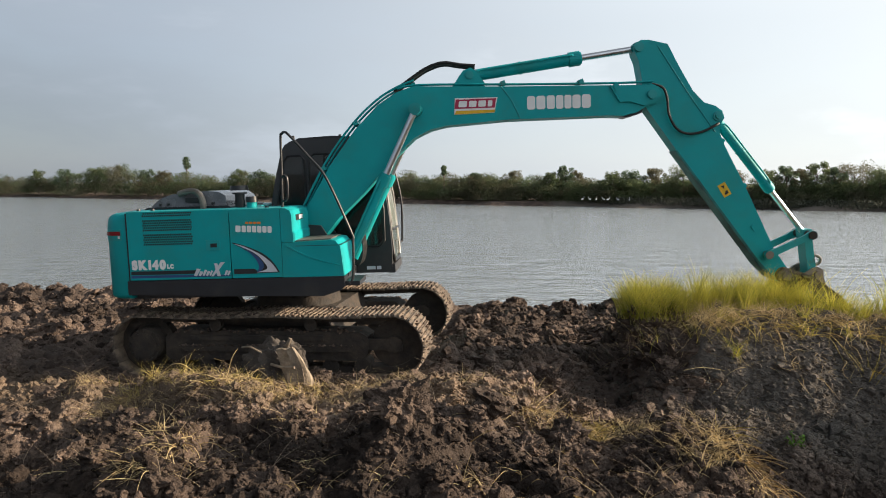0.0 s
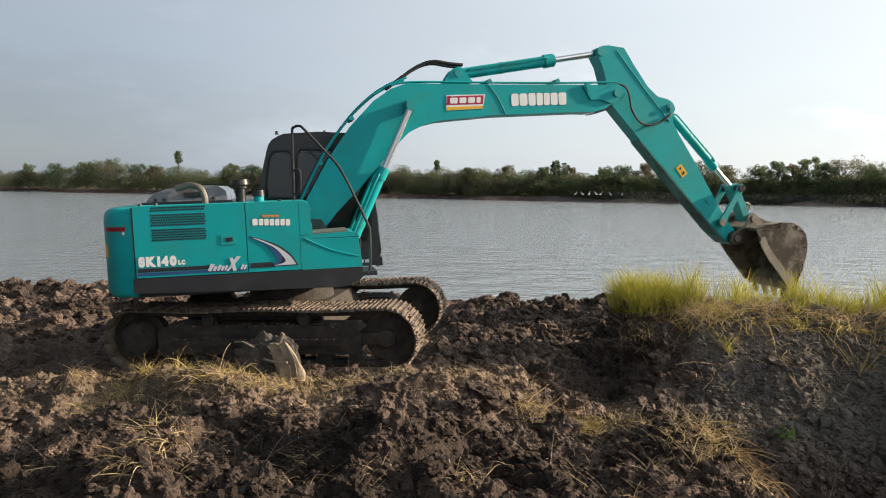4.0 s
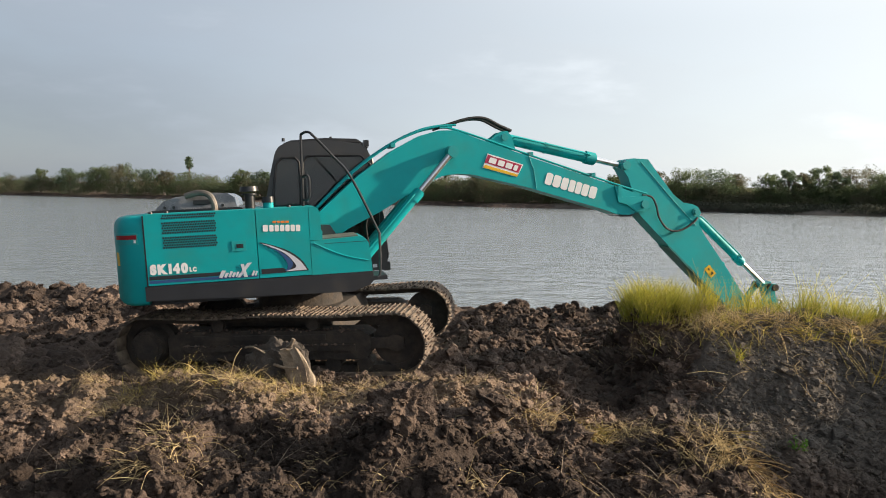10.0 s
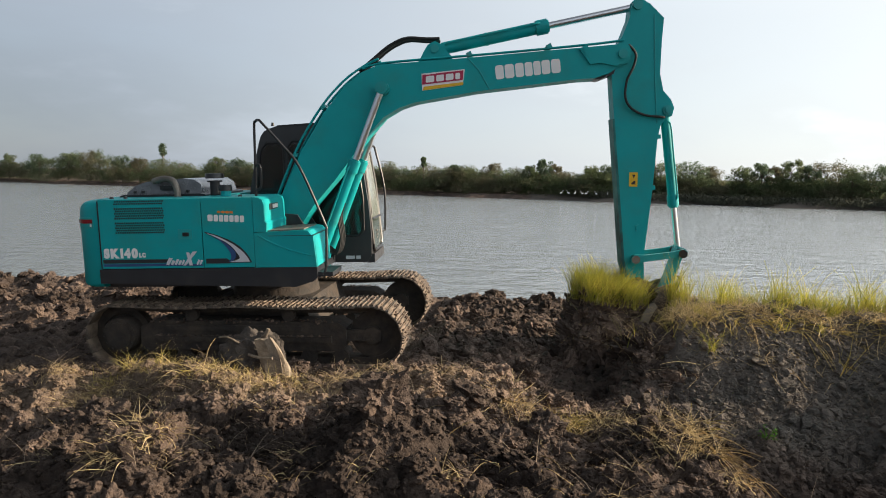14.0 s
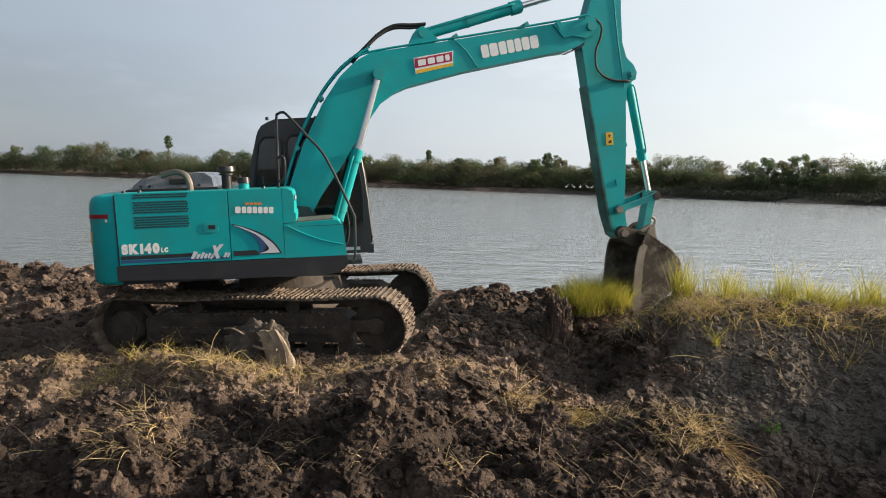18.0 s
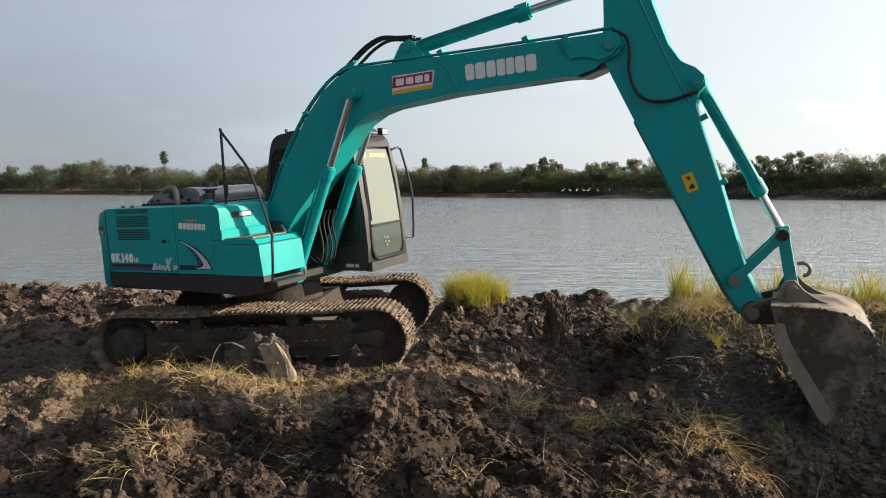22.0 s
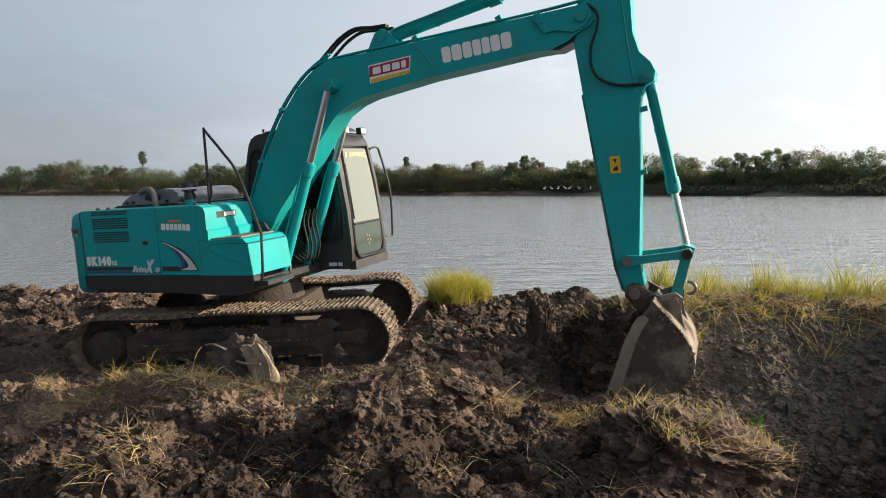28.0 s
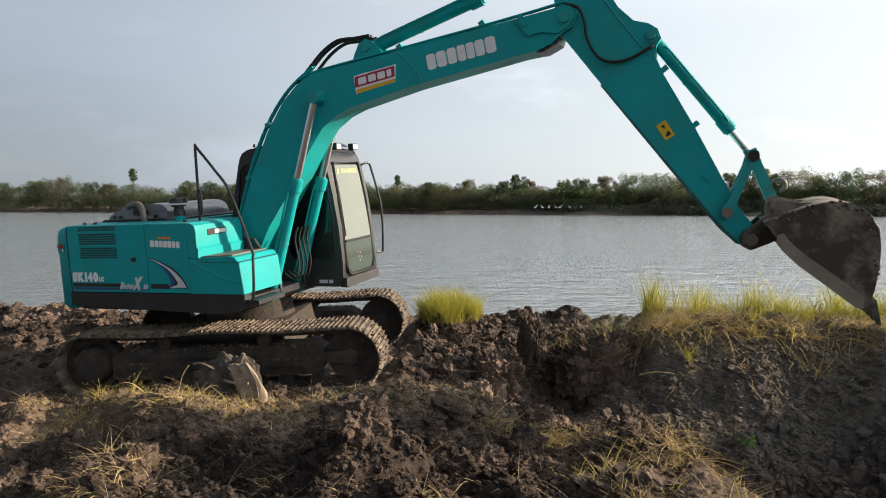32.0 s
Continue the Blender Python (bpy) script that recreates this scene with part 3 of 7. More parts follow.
JOINTS_D = [
    (26.5, -14.2, 27.5, -85.9, 103.3),
    (27, -15.0, 26.8, -91.9, 97.3),
    (27.5, -15.0, 27.1, -101.8, 95.2),
    (28, -17.0, 26.2, -107.2, 87.4),
    (28.5, -19.8, 25.4, -110.1, 73.9),
    (29, -25.4, 25.9, -105.6, 59.2),
    (29.5, -31.6, 26.1, -89.9, 63.4),
    (30, -34.6, 21.6, -79.4, 82.3),
    (30.5, -34.2, 16.4, -72.1, 91.2),
    (31, -30.7, 17.6, -71.1, 106.9),
    (31.5, -25.3, 22.5, -72.7, 113.0),
    (32, -16.4, 29.6, -82.2, 118.9),
]
# How the whole machine rocks on its tracks: seconds, pitch, roll in degrees, lift in metres.
ROCK_A = [
    (0, 1.79, 0.57, -0.003),
    (0.5, 1.64, 1.19, 0.014),
    (1, 1.61, 0.50, -0.001),
    (1.5, 1.83, 1.01, 0.013),
    (2, 3.50, 1.53, 0.018),
    (2.5, 4.55, 2.04, 0.021),
    (3, 3.22, 1.22, -0.005),
    (3.5, 1.40, -0.02, 0.014),
    (4, 2.04, -0.07, -0.010),
    (4.5, 2.32, 0.25, -0.006),
]
ROCK_B = [
    (6.5, 3.50, 1.94, 0.017),
    (7, 2.89, 1.14, 0.011),
    (7.5, 1.96, 0.36, 0.010),
    (8, 2.20, 0.79, 0.012),
    (8.5, 2.14, 0.30, 0.001),
    (9, 2.88, 0.40, -0.004),
    (9.5, 4.26, 2.14, 0.019),
    (10, 3.26, 0.16, -0.009),
    (10.5, 1.93, 0.14, 0.005),
    (11, 2.75, 0.81, 0.002),
    (11.5, 2.62, 0.20, -0.004),
    (12, 2.25, 0.61, 0.003),
    (12.5, 2.52, 1.16, 0.006),
    (13, 3.09, 1.73, 0.008),
    (13.5, 2.55, 1.54, 0.011),
    (14, 2.14, 1.30, 0.012),
    (14.5, 2.19, 0.82, 0.004),
]
ROCK_C = [
    (16.5, 2.28, 0.39, -0.004),
    (17, 2.33, 0.84, 0.006),
    (17.5, 3.00, 0.72, -0.008),
    (18, 2.91, 0.70, -0.005),
    (18.5, 2.94, 0.64, -0.005),
    (19, 2.35, 0.69, 0.007),
    (19.5, 3.11, 0.48, -0.008),
    (20, 2.82, 0.42, -0.007),
    (20.5, 2.47, 0.52, -0.003),
    (21, 2.79, 0.38, -0.015),
    (21.5, 2.39, 1.04, -0.005),
    (22, 2.61, 0.87, -0.010),
    (22.5, 2.76, 0.85, -0.015),
    (23, 2.69, 0.67, -0.012),
    (23.5, 3.04, 0.66, -0.014),
    (24, 3.04, 0.57, -0.013),
    (24.5, 3.20, 0.50, -0.016),
]
ROCK_D = [
    (26.5, 2.52, 1.03, -0.006),
    (27, 2.87, 0.60, -0.015),
    (27.5, 2.72, 1.31, -0.003),
    (28, 2.96, 0.55, -0.011),
    (28.5, 2.94, 0.61, -0.012),
    (29, 2.87, 0.66, -0.005),
    (29.5, 3.01, -0.08, -0.019),
    (30, 3.23, 0.15, -0.021),
    (30.5, 3.04, 0.40, -0.012),
    (31, 2.71, 1.54, 0.007),
    (31.5, 3.05, 0.74, -0.006),
    (32, 2.38, 1.75, 0.014),
]


# ---- ground, water and far bank ----
WATER_Z = -0.9


def far_shore(x):
    return 90.7 - 0.304 * x


def worked(x, y):
    """1 on the dug ground round the machine, 0 on the level land beyond."""
    return ease(-6.4, -5.3, y) * ease(6.5, 4.3, y) * ease(-8.6, -7.0, x) * ease(10.0, 8.4, x)


def land(x, y):
    """The height of the ground without its clods."""
    x, y = np.asarray(x, float), np.asarray(y, float)
    z = 0.046 * np.clip(x, -2.4, 2.6) * (1 - ease(2.0, 3.5, np.abs(y)))
    # low spoil ridge along the tracks, and the rough field before it
    z = z + 0.20 * np.exp(-((y + 2.3 + 0.12 * np.sin(x * 1.3)) / 0.42) ** 2) * (1 - ease(3.2, 4.2, x))
    z = z + 0.26 * fractal(x * 0.8, y * 0.8, 3, 5) * ease(-1.3, -2.6, y) * worked(x, y)
    # heaps in the foreground
    for hx, hy, r, h in ((0.45, -4.15, 0.45, 0.32), (2.15, -3.7, 0.42, 0.38), (1.2, -3.75, 0.6, -0.04), (1.5, -4.9, 0.7, 0.1), (-1.2, -3.7, 0.9, -0.24), (1.1, -3.2, 0.5, 0.16), (2.6, -1.5, 0.5, 0.08), (2.4, -2.9, 0.7, 0.10)):
        z = z + h * np.exp(-(((x - hx) ** 2 + (y - hy) ** 2) / r ** 2))
    # a straw-covered hump that breaks off towards a hollow
    z = z + 0.24 * np.exp(-((x - 4.45) / 0.42) ** 2 - ((y + 3.2) / 0.62) ** 2) * ease(5.0, 4.6, x + 0.35 * (y + 3.2))
    z = z - 0.36 * np.exp(-((x - 5.55) / 0.6) ** 2 - ((y + 3.7) / 0.7) ** 2)
    # a broad swell whose long side falls towards the trench
    z = z + 0.15 * ease(3.6, 2.3, x) * ease(0.6, 1.9, x) * ease(-4.6, -3.9, y) * ease(-2.1, -3.0, y)
    # the grassy bank, with a steep front and a lower ledge at its end
    end = 0.42 * ease(4.15, 4.55, x + 0.1 * np.sin(y * 3)) + 0.58 * ease(4.72, 5.0, x + 0.06 * np.sin(y * 4))
    end = end * (1 - 0.8 * ease(-0.35, 0.65, y + 0.15 * np.sin(x * 2.1)))
    z = z + 0.68 * end * ease(-2.3, -0.75, y + 0.14 * np.sin(x * 1.7) + 2.2 * ease(6.8, 9.5, x))
    z = z + 0.10 * end * fractal(x * 1.4, y * 1.4, 3, 21) * worked(x, y)
    # the trench beside it, and the dug hollow in its front
    z = z - 0.19 * np.exp(-((x - 3.75) / 0.55) ** 2 - ((y + 0.5) / 1.0) ** 2)
    z = z - 0.13 * np.exp(-((x - 3.7) / 0.6) ** 2 - ((y + 2.4) / 0.9) ** 2)
    z = z - 0.15 * np.exp(-((x - 5.05) / 0.55) ** 2 - ((y + 1.75) / 0.5) ** 2)
    z = z - 0.17 * np.exp(-((x - 4.0) / 0.7) ** 2 - ((y + 1.7) / 0.6) ** 2)
    z = z - 0.22 * ease(5.0, 6.0, x) * ease(-2.0, -2.9, y)
    # an unseen rise where the bank comes round, added to shade the near corner
    z = z + 0.5 * ease(6.1, 7.0, x) * ease(-5.4, -4.6, y) * ease(-1.6, -2.3, y)
    # earth banked against the near track
    z = z + 0.09 * np.exp(-((y + 1.5) / 0.16) ** 2) * ease(2.3, 1.8, np.abs(x))
    # the spoil behind the machine
    z = z + 0.21 * ease(-2.2, -4.0, x) * np.exp(-((y - 2.3) / 1.0) ** 2)
    z = z + 0.16 * np.exp(-((y - 2.9) / 0.5) ** 2) * (1 - end)
    # down to the water
    edge = 3.25 - 1.1 * ease(4.2, 5.0, x) + 0.35 * fractal(x * 0.5, x * 0 + 3, 3, 9) * ease(14, 9, np.abs(x))
    z = z - 2.3 * ease(0.0, 1.9, y - edge)
    # up to where the camera stands
    z = z + 0.55 * ease(-5.6, -7.4, y)
    # the far bank
    back = y - far_shore(x)
    z = z + np.where(back > -12, 1.95 * ease(-3, 0.5, back), 0)
    return z


def soil_height(x, y):
    """The ground with its clods."""
    near = worked(x, y)
    under = 1 - 0.6 * ease(0.35, 0.0, np.abs(np.abs(y) - 1.0) - 0.3) * ease(2.1, 1.7, np.abs(x))
    rough = 0.20 * (lumps(x + 0.1 * fractal(x * 4, y * 4, 2, 8), y, 0.44, 3) - 0.45) + 0.11 * (lumps(x, y, 0.2, 11) - 0.4) + 0.06 * (lumps(x, y + 0.05 * fractal(x * 9, y * 9, 2, 4), 0.1, 19) - 0.4)
    rough = rough + 0.16 * np.abs(fractal(x * 2.6, y * 2.6, 5, 51)) - 0.04
    calm = 1 - 0.6 * ease(4.6, 5.2, x) * ease(-2.9, -2.1, y) * ease(-0.4, -0.9, y)
    rugged = 1 + 0.25 * ease(-2.5, -3.0, y) * ease(4.4, 3.8, x)
    return land(x, y) + near * under * calm * rugged * (rough + 0.10 * fractal(x * 3, y * 3, 4, 31))


def spaced(core0, core1, step, out0, out1, grow=1.28):
    mid = list(np.arange(core0, core1 + step / 2, step))
    lo, s = [core0], step
    while lo[-1] > out0:
        s *= grow
        lo.append(lo[-1] - s)
    hi, s = [core1], step
    while hi[-1] < out1:
        s = min(s * grow, 6.0 if hi[-1] < 160 else 1e9)
        hi.append(hi[-1] + s)
    return np.array(lo[:0:-1] + mid + hi[1:])


gx, gy = spaced(-7.0, 8.4, 0.028, -2500, 2500), spaced(-6.5, 4.0, 0.027, -900, 3000)
GX, GY = np.meshgrid(gx, gy)
GZ = soil_height(GX, GY)
nx, ny = len(gx), len(gy)
cells = (np.arange(ny - 1)[:, None] * nx + np.arange(nx - 1)[None]).ravel()
ground_me = bpy.data.meshes.new("ground")
ground_me.from_pydata(np.stack([GX.ravel(), GY.ravel(), GZ.ravel()], 1).tolist(), [], np.stack([cells, cells + 1, cells + 1 + nx, cells + nx], 1).tolist())
ground_me.materials.append(SOIL)
ground_me.shade_smooth()
ground = tagged(new("ground", ground_me), "churned brown clay soil, cloddy and dry on top", "ground", kind="structure")

bm = bmesh.new()
v = [bm.verts.new(p) for p in ((-2500, 0, WATER_Z), (2500, 0, WATER_Z), (2500, 3000, WATER_Z), (-2500, 3000, WATER_Z))]
bm.faces.new(v)
tagged(link_mesh("water", bm, WATER), "calm grey pond water with small ripples", "water", kind="structure")

rng = np.random.default_rng(4)


def clod_shapes(count, seed, fine, rough):
    """A few jagged lumps of earth, as vertices and triangles."""
    shapes = []
    for k in range(count):
        bm = bmesh.new()
        bmesh.ops.create_icosphere(bm, subdivisions=fine, radius=1.0)
        squash = Vector((random.uniform(0.75, 1.25), random.uniform(0.7, 1.1), random.uniform(0.55, 0.85)))
        cuts = [(Vector((random.gauss(0, 1), random.gauss(0, 1), random.gauss(0, 1))).normalized(), random.uniform(0.45, 0.85)) for _ in range(9)]
        for vert in bm.verts:
            p = vert.co.copy()
            for n_, d_ in cuts:
                over = p.dot(n_) - d_
                if over > 0:
                    p -= n_ * over * 0.9
            p *= 1 + (0.2 + rough) * noise.noise(p * 1.9 + Vector((seed + k * 3.7, 0, 0))) + rough * 0.7 * noise.noise(p * 4.7 + Vector((0, seed + k * 3.7, 0)))
            vert.co = Vector((p.x * squash.x, p.y * squash.y, p.z * squash.z))
        bm.verts.index_update()
        shapes.append((np.array([vert.co[:] for vert in bm.verts]), np.array([[q.index for q in f.verts] for f in bm.faces])))
        bm.free()
    return shapes


CRUMBS, CLODS, NEAR_CLODS, LUMPS = clod_shapes(10, 5.0, 1, 0.0), clod_shapes(14, 15.0, 2, 0.2), clod_shapes(18, 15.0, 3, 0.22), clod_shapes(12, 25.0, 4, 0.35)


def scatter(name, places, sizes, shapes, mat, label, category, sink=0.25, parent=None):
    """Lumps at places, turned at random, joined into one mesh."""
    vs, fs, base = [], [], 0
    for k, (p, s) in enumerate(zip(places, sizes)):
        sv, sf = shapes[int(rng.integers(len(shapes)))]
        q = np.array(Euler((rng.uniform(-0.6, 0.6), rng.uniform(-0.6, 0.6), rng.uniform(0, 6.28))).to_matrix())
        vs.append((sv * s) @ q.T + p - np.array([0, 0, s * sink]))
        fs.append(sf + base)
        base += len(sv)
    ob = data_mesh(name, np.concatenate(vs).tolist(), np.concatenate(fs).tolist(), mat, parent)
    return tagged(ob, label, category, kind="stuff") if label else tagged(ob, kind="stuff")


def on_ground(x, y):
    return np.stack([x, y, soil_height(x, y)], 1)


def field(count, x0, x1, y0, y1):
    return rng.uniform(x0, x1, count), rng.uniform(y0, y1, count)


def keep_clear(x, y):
    """Away from the tracks."""
    return ~((np.abs(x) < 2.0) & (np.abs(np.abs(y) - 1.0) < 0.36))


def spread_clods(name, near, far, low, high, power, shapes, label, on_bank):
    x, y = np.concatenate([np.stack(field(near, -4.6, 6.2, -5.0, -1.45)), np.stack(field(far, -8.5, 9, -1.45, 3.4)), np.stack(field(far // 2, 4.2, 8.4, -3.2, -0.6)), np.stack(field(far // 3, 1.9, 4.5, -1.45, 3.0))], 1)
    ok = keep_clear(x, y) & (rng.random(len(x)) < np.where((x > 4.4) & (y > -0.8), 0.3, 1.0)) & (land(x, y) > -0.7)
    ok &= (rng.random(len(x)) < on_bank) | ~((x > 5.0) & (y > -2.5))
    ok &= rng.random(len(x)) < 0.4 + 0.85 * value_noise(x * 1.9, y * 1.9, 91)
    x, y = x[ok], y[ok]
    size = low + (high - low) * rng.random(len(x)) ** power
    places = on_ground(x, y)
    places[:, 2] -= size * np.where(y > -1.45, 0.2, 0.0)
    scatter(name, places, size, shapes, SOIL, label, "soil", -0.05)


spread_clods("crumbs", 34000, 8000, 0.011, 0.042, 1.7, CRUMBS, "loose crumbs of dry brown clay", 0.9)
x, y = field(5200, 4.9, 8.4, -3.0, -0.6)
scatter("bank_crumbs", on_ground(x, y), 0.008 + 0.03 * rng.random(len(x)) ** 2.2, CRUMBS, SOIL, "small crumbs of earth on the bank's face", "soil", -0.05)
spread_clods("clods", 3000, 0, 0.032, 0.075, 1.8, NEAR_CLODS, "broken crumbly clods of brown clay", 0.5)
spread_clods("far_clods", 0, 2600, 0.04, 0.09, 1.7, CLODS, "broken clods of brown clay round the machine", 0.5)
x, y = (np.concatenate(k) for k in zip(field(420, 2.1, 4.4, -0.9, 2.8), field(420, -6.5, -2.2, 0.2, 3.2)))
scatter("track_side_clods", on_ground(x, y), 0.04 + 0.09 * rng.random(len(x)) ** 1.6, NEAR_CLODS, SOIL, "rough clods thrown up round the tracks", "soil", -0.1)
spread_clods("lumps", 230, 60, 0.07, 0.14, 1.6, LUMPS, "big rough lumps of turned clay", 0.05)
for k, (hx, hy, r) in enumerate(((2.12, -3.72, 0.22), (0.2, -4.25, 0.22), (1.72, -3.05, 0.17), (3.05, -3.3, 0.15), (-0.9, -3.4, 0.16), (3.5, -2.2, 0.17), (-1.85, -2.35, 0.17), (1.2, -4.4, 0.14), (3.0, -4.45, 0.14), (2.75, 3.0, 0.17), (-3.4, 2.2, 0.22), (-4.3, 1.7, 0.24), (3.55, 2.6, 0.14), (3.3, -1.3, 0.2), (2.7, -0.9, 0.17), (3.15, -0.2, 0.2), (2.75, 0.9, 0.2), (3.4, -3.0, 0.16), (2.45, 2.3, 0.15), (2.95, 1.9, 0.19), (3.35, 1.5, 0.15), (3.7, 2.05, 0.17), (2.6, 1.4, 0.13), (3.05, 0.9, 0.17), (3.55, 0.75, 0.14), (2.5, 0.2, 0.15), (3.95, 1.4, 0.16), (2.85, -0.45, 0.15), (4.25, 1.9, 0.14))):
    bm = bmesh.new()
    bmesh.ops.create_icosphere(bm, subdivisions=5, radius=1.0)
    cuts = [(Vector((random.gauss(0, 1), random.gauss(0, 1), random.gauss(0, 1))).normalized(), random.uniform(0.55, 0.9)) for _ in range(8)]
    for vert in bm.verts:
        p = vert.co.copy()
        for n_, d_ in cuts:
            over = p.dot(n_) - d_
            if over > 0:
                p -= n_ * over * 0.85
        d = 1 + 0.3 * noise.noise(p * 1.4 + Vector((k * 5.1, 0, 0))) + 0.3 * noise.noise(p * 3.3 + Vector((0, k * 2.3, 0))) + 0.26 * abs(noise.noise(p * 7 + Vector((0, 0, k)))) + 0.10 * noise.noise(p * 16)
        vert.co = Vector((p.x * d * 1.1, p.y * d, p.z * d * 0.85)) * r
    ob = link_mesh("earth_clod", bm, SOIL, smooth=40)
    ob.location = (hx, hy, float(soil_height(np.array([hx]), np.array([hy]))[0]) + 0.05 * r)
    tagged(ob, "large lump of dug brown clay lying on the spoil", "clod", "large clods")


def blades(name, roots, heights, lean, width, mat, label, category, droop=0.3, segments=3, parent=None):
    """Thin bent blades standing at roots."""
    n_ = len(roots)
    az = rng.uniform(0, 6.283, n_)
    ln = np.abs(rng.normal(lean, lean * 0.5, n_)) if lean else np.zeros(n_)
    turn = rng.uniform(0, 6.283, n_)
    side = np.stack([np.cos(turn), np.sin(turn), 0 * turn], 1)
    out = np.stack([np.cos(az), np.sin(az), 0 * az], 1)
    rows_ = []
    for k in range(segments + 1):
        u = k / segments
        bend = (ln * u + droop * u * u)[:, None]
        mid = roots + heights[:, None] * (np.array([0, 0, 1]) * (u * (1 - 0.35 * droop * u))) + out * heights[:, None] * bend * 0.9
        w = (width * (1 - 0.88 * u))[:, None] * side
        rows_.append((mid - w, mid + w))
    verts = np.stack([p for pair in rows_ for p in pair], 1).reshape(-1, 3)
    per = 2 * (segments + 1)
    f = np.array([[2 * k, 2 * k + 1, 2 * k + 3, 2 * k + 2] for k in range(segments)])
    faces = (np.arange(n_)[:, None, None] * per + f[None]).reshape(-1, 4)
    ob = data_mesh(name, verts.tolist(), faces.tolist(), mat, parent)
    return tagged(ob, label, category, kind="stuff") if label else ob


def tufts(count, x0, x1, y0, y1, low, high, loose=0.045, edge=None):
    """Roots and heights of grass that grows in tufts of its own height each."""
    xs, ys, hs = [], [], []
    for k in range(count):
        cx, cy = rng.uniform(x0, x1), rng.uniform(y0, y1)
        if edge and rng.random() > edge(cx):
            continue
        n_ = int(rng.integers(6, 34))
        tall = rng.uniform(low, high)
        xs.append(cx + rng.normal(0, loose, n_))
        ys.append(cy + rng.normal(0, loose, n_))
        hs.append(tall * rng.uniform(0.35, 1.1, n_))
    return np.concatenate(xs), np.concatenate(ys), np.concatenate(hs)


def bank_cover(x_):
    """How thickly the bank is grown, along its length."""
    return float(np.interp(x_, (4.7, 5.0, 5.2, 5.6, 6.1, 6.4, 7.0), (0.35, 0.3, 0.1, 0.35, 0.5, 0.9, 1.0)))


def grow(name, plot, lean, width, mat, label, category, droop, segments=3):
    x, y, h = plot
    blades(name, on_ground(x, y), h, lean, np.full(len(x), width), mat, label, category, droop, segments)


def joined(*plots):
    return [np.concatenate(k) for k in zip(*plots)]


grow("grass", joined(tufts(230, 4.95, 9.6, -0.55, 0.2, 0.12, 0.34, 0.05, bank_cover), tufts(150, 5.4, 9.6, -0.65, 0.2, 0.3, 0.6, 0.032, bank_cover)), 0.24, 0.0042, GRASS, "long yellow-green grass in tufts on the earth bank", "grass", 0.35)
grow("straw", joined(tufts(100, 4.85, 9.0, -1.05, -0.55, 0.10, 0.26, 0.06), tufts(40, 4.6, 5.4, -1.1, -0.1, 0.12, 0.34), tufts(50, 5.0, 8.5, -1.5, -0.9, 0.06, 0.2, 0.07)), 1.0, 0.003, STRAW, "dry straw hanging over the bank's edge", "straw", 0.9, 4)
grow("bank_stems", tufts(30, 5.3, 7.6, -0.4, 0.15, 0.3, 0.52, 0.05), 0.14, 0.0028, GRASS, "sparse upright green stems along the bank's crest", "grass", 0.2)
grow("bank_tuft", tufts(15, 4.98, 5.16, -0.5, -0.3, 0.36, 0.6, 0.03), 0.16, 0.0036, GRASS, "upright tuft of yellow-green grass on the bank's end", "grass", 0.2)
grow("bank_weeds", joined(tufts(14, 5.0, 8, -1.5, -0.8, 0.12, 0.32, 0.03)), 0.5, 0.0028, GRASS, "thin weeds on the bank's shaded face", "grass", 0.5)
grow("bank_litter", tufts(130, 5.0, 8.0, -2.8, -1.0, 0.05, 0.16, 0.09), 1.5, 0.0022, ROOT, "pale broken stalks littering the bank's face", "litter", 0.5, 2)
grow("field_straw", joined(tufts(120, -1.7, 2.0, -2.8, -2.0, 0.06, 0.17, 0.07), tufts(25, 1.6, 3.2, -2.9, -2.0, 0.05, 0.15, 0.07), tufts(12, 0.1, 0.7, -4.45, -3.95, 0.08, 0.24, 0.06), tufts(35, 3.0, 4.05, -2.85, -2.45, 0.06, 0.18, 0.06), tufts(40, 4.05, 4.85, -3.9, -2.7, 0.05, 0.17, 0.06), tufts(60, -3, 4.6, -4.6, -2.0, 0.04, 0.14, 0.06)), 1.0, 0.003, STRAW, "dry straw and stalks strewn over the clods", "straw", 0.9, 3)
grow("field_tussock", joined(tufts(9, 4.35, 4.8, -3.75, -2.9, 0.16, 0.32, 0.03)), 0.9, 0.003, STRAW, "tussock of dry straw on a clod", "straw", 0.7, 4)
grow("field_grass", joined(tufts(16, -1.0, 1.2, -2.5, -2.1, 0.10, 0.26, 0.05), tufts(12, 3.4, 3.85, -2.75, -2.5, 0.10, 0.2, 0.05)), 0.6, 0.0024, DRY_GRASS, "sparse yellowish grass among the clods", "grass", 0.5)
x, y = field(700, -3, 5, -4.7, -1.7)
blades("roots", on_ground(x, y), rng.uniform(0.08, 0.28, len(x)), 1.3, np.full(len(x), 0.0025), ROOT, "thin pale roots and twigs in the soil", "roots", 0.8)



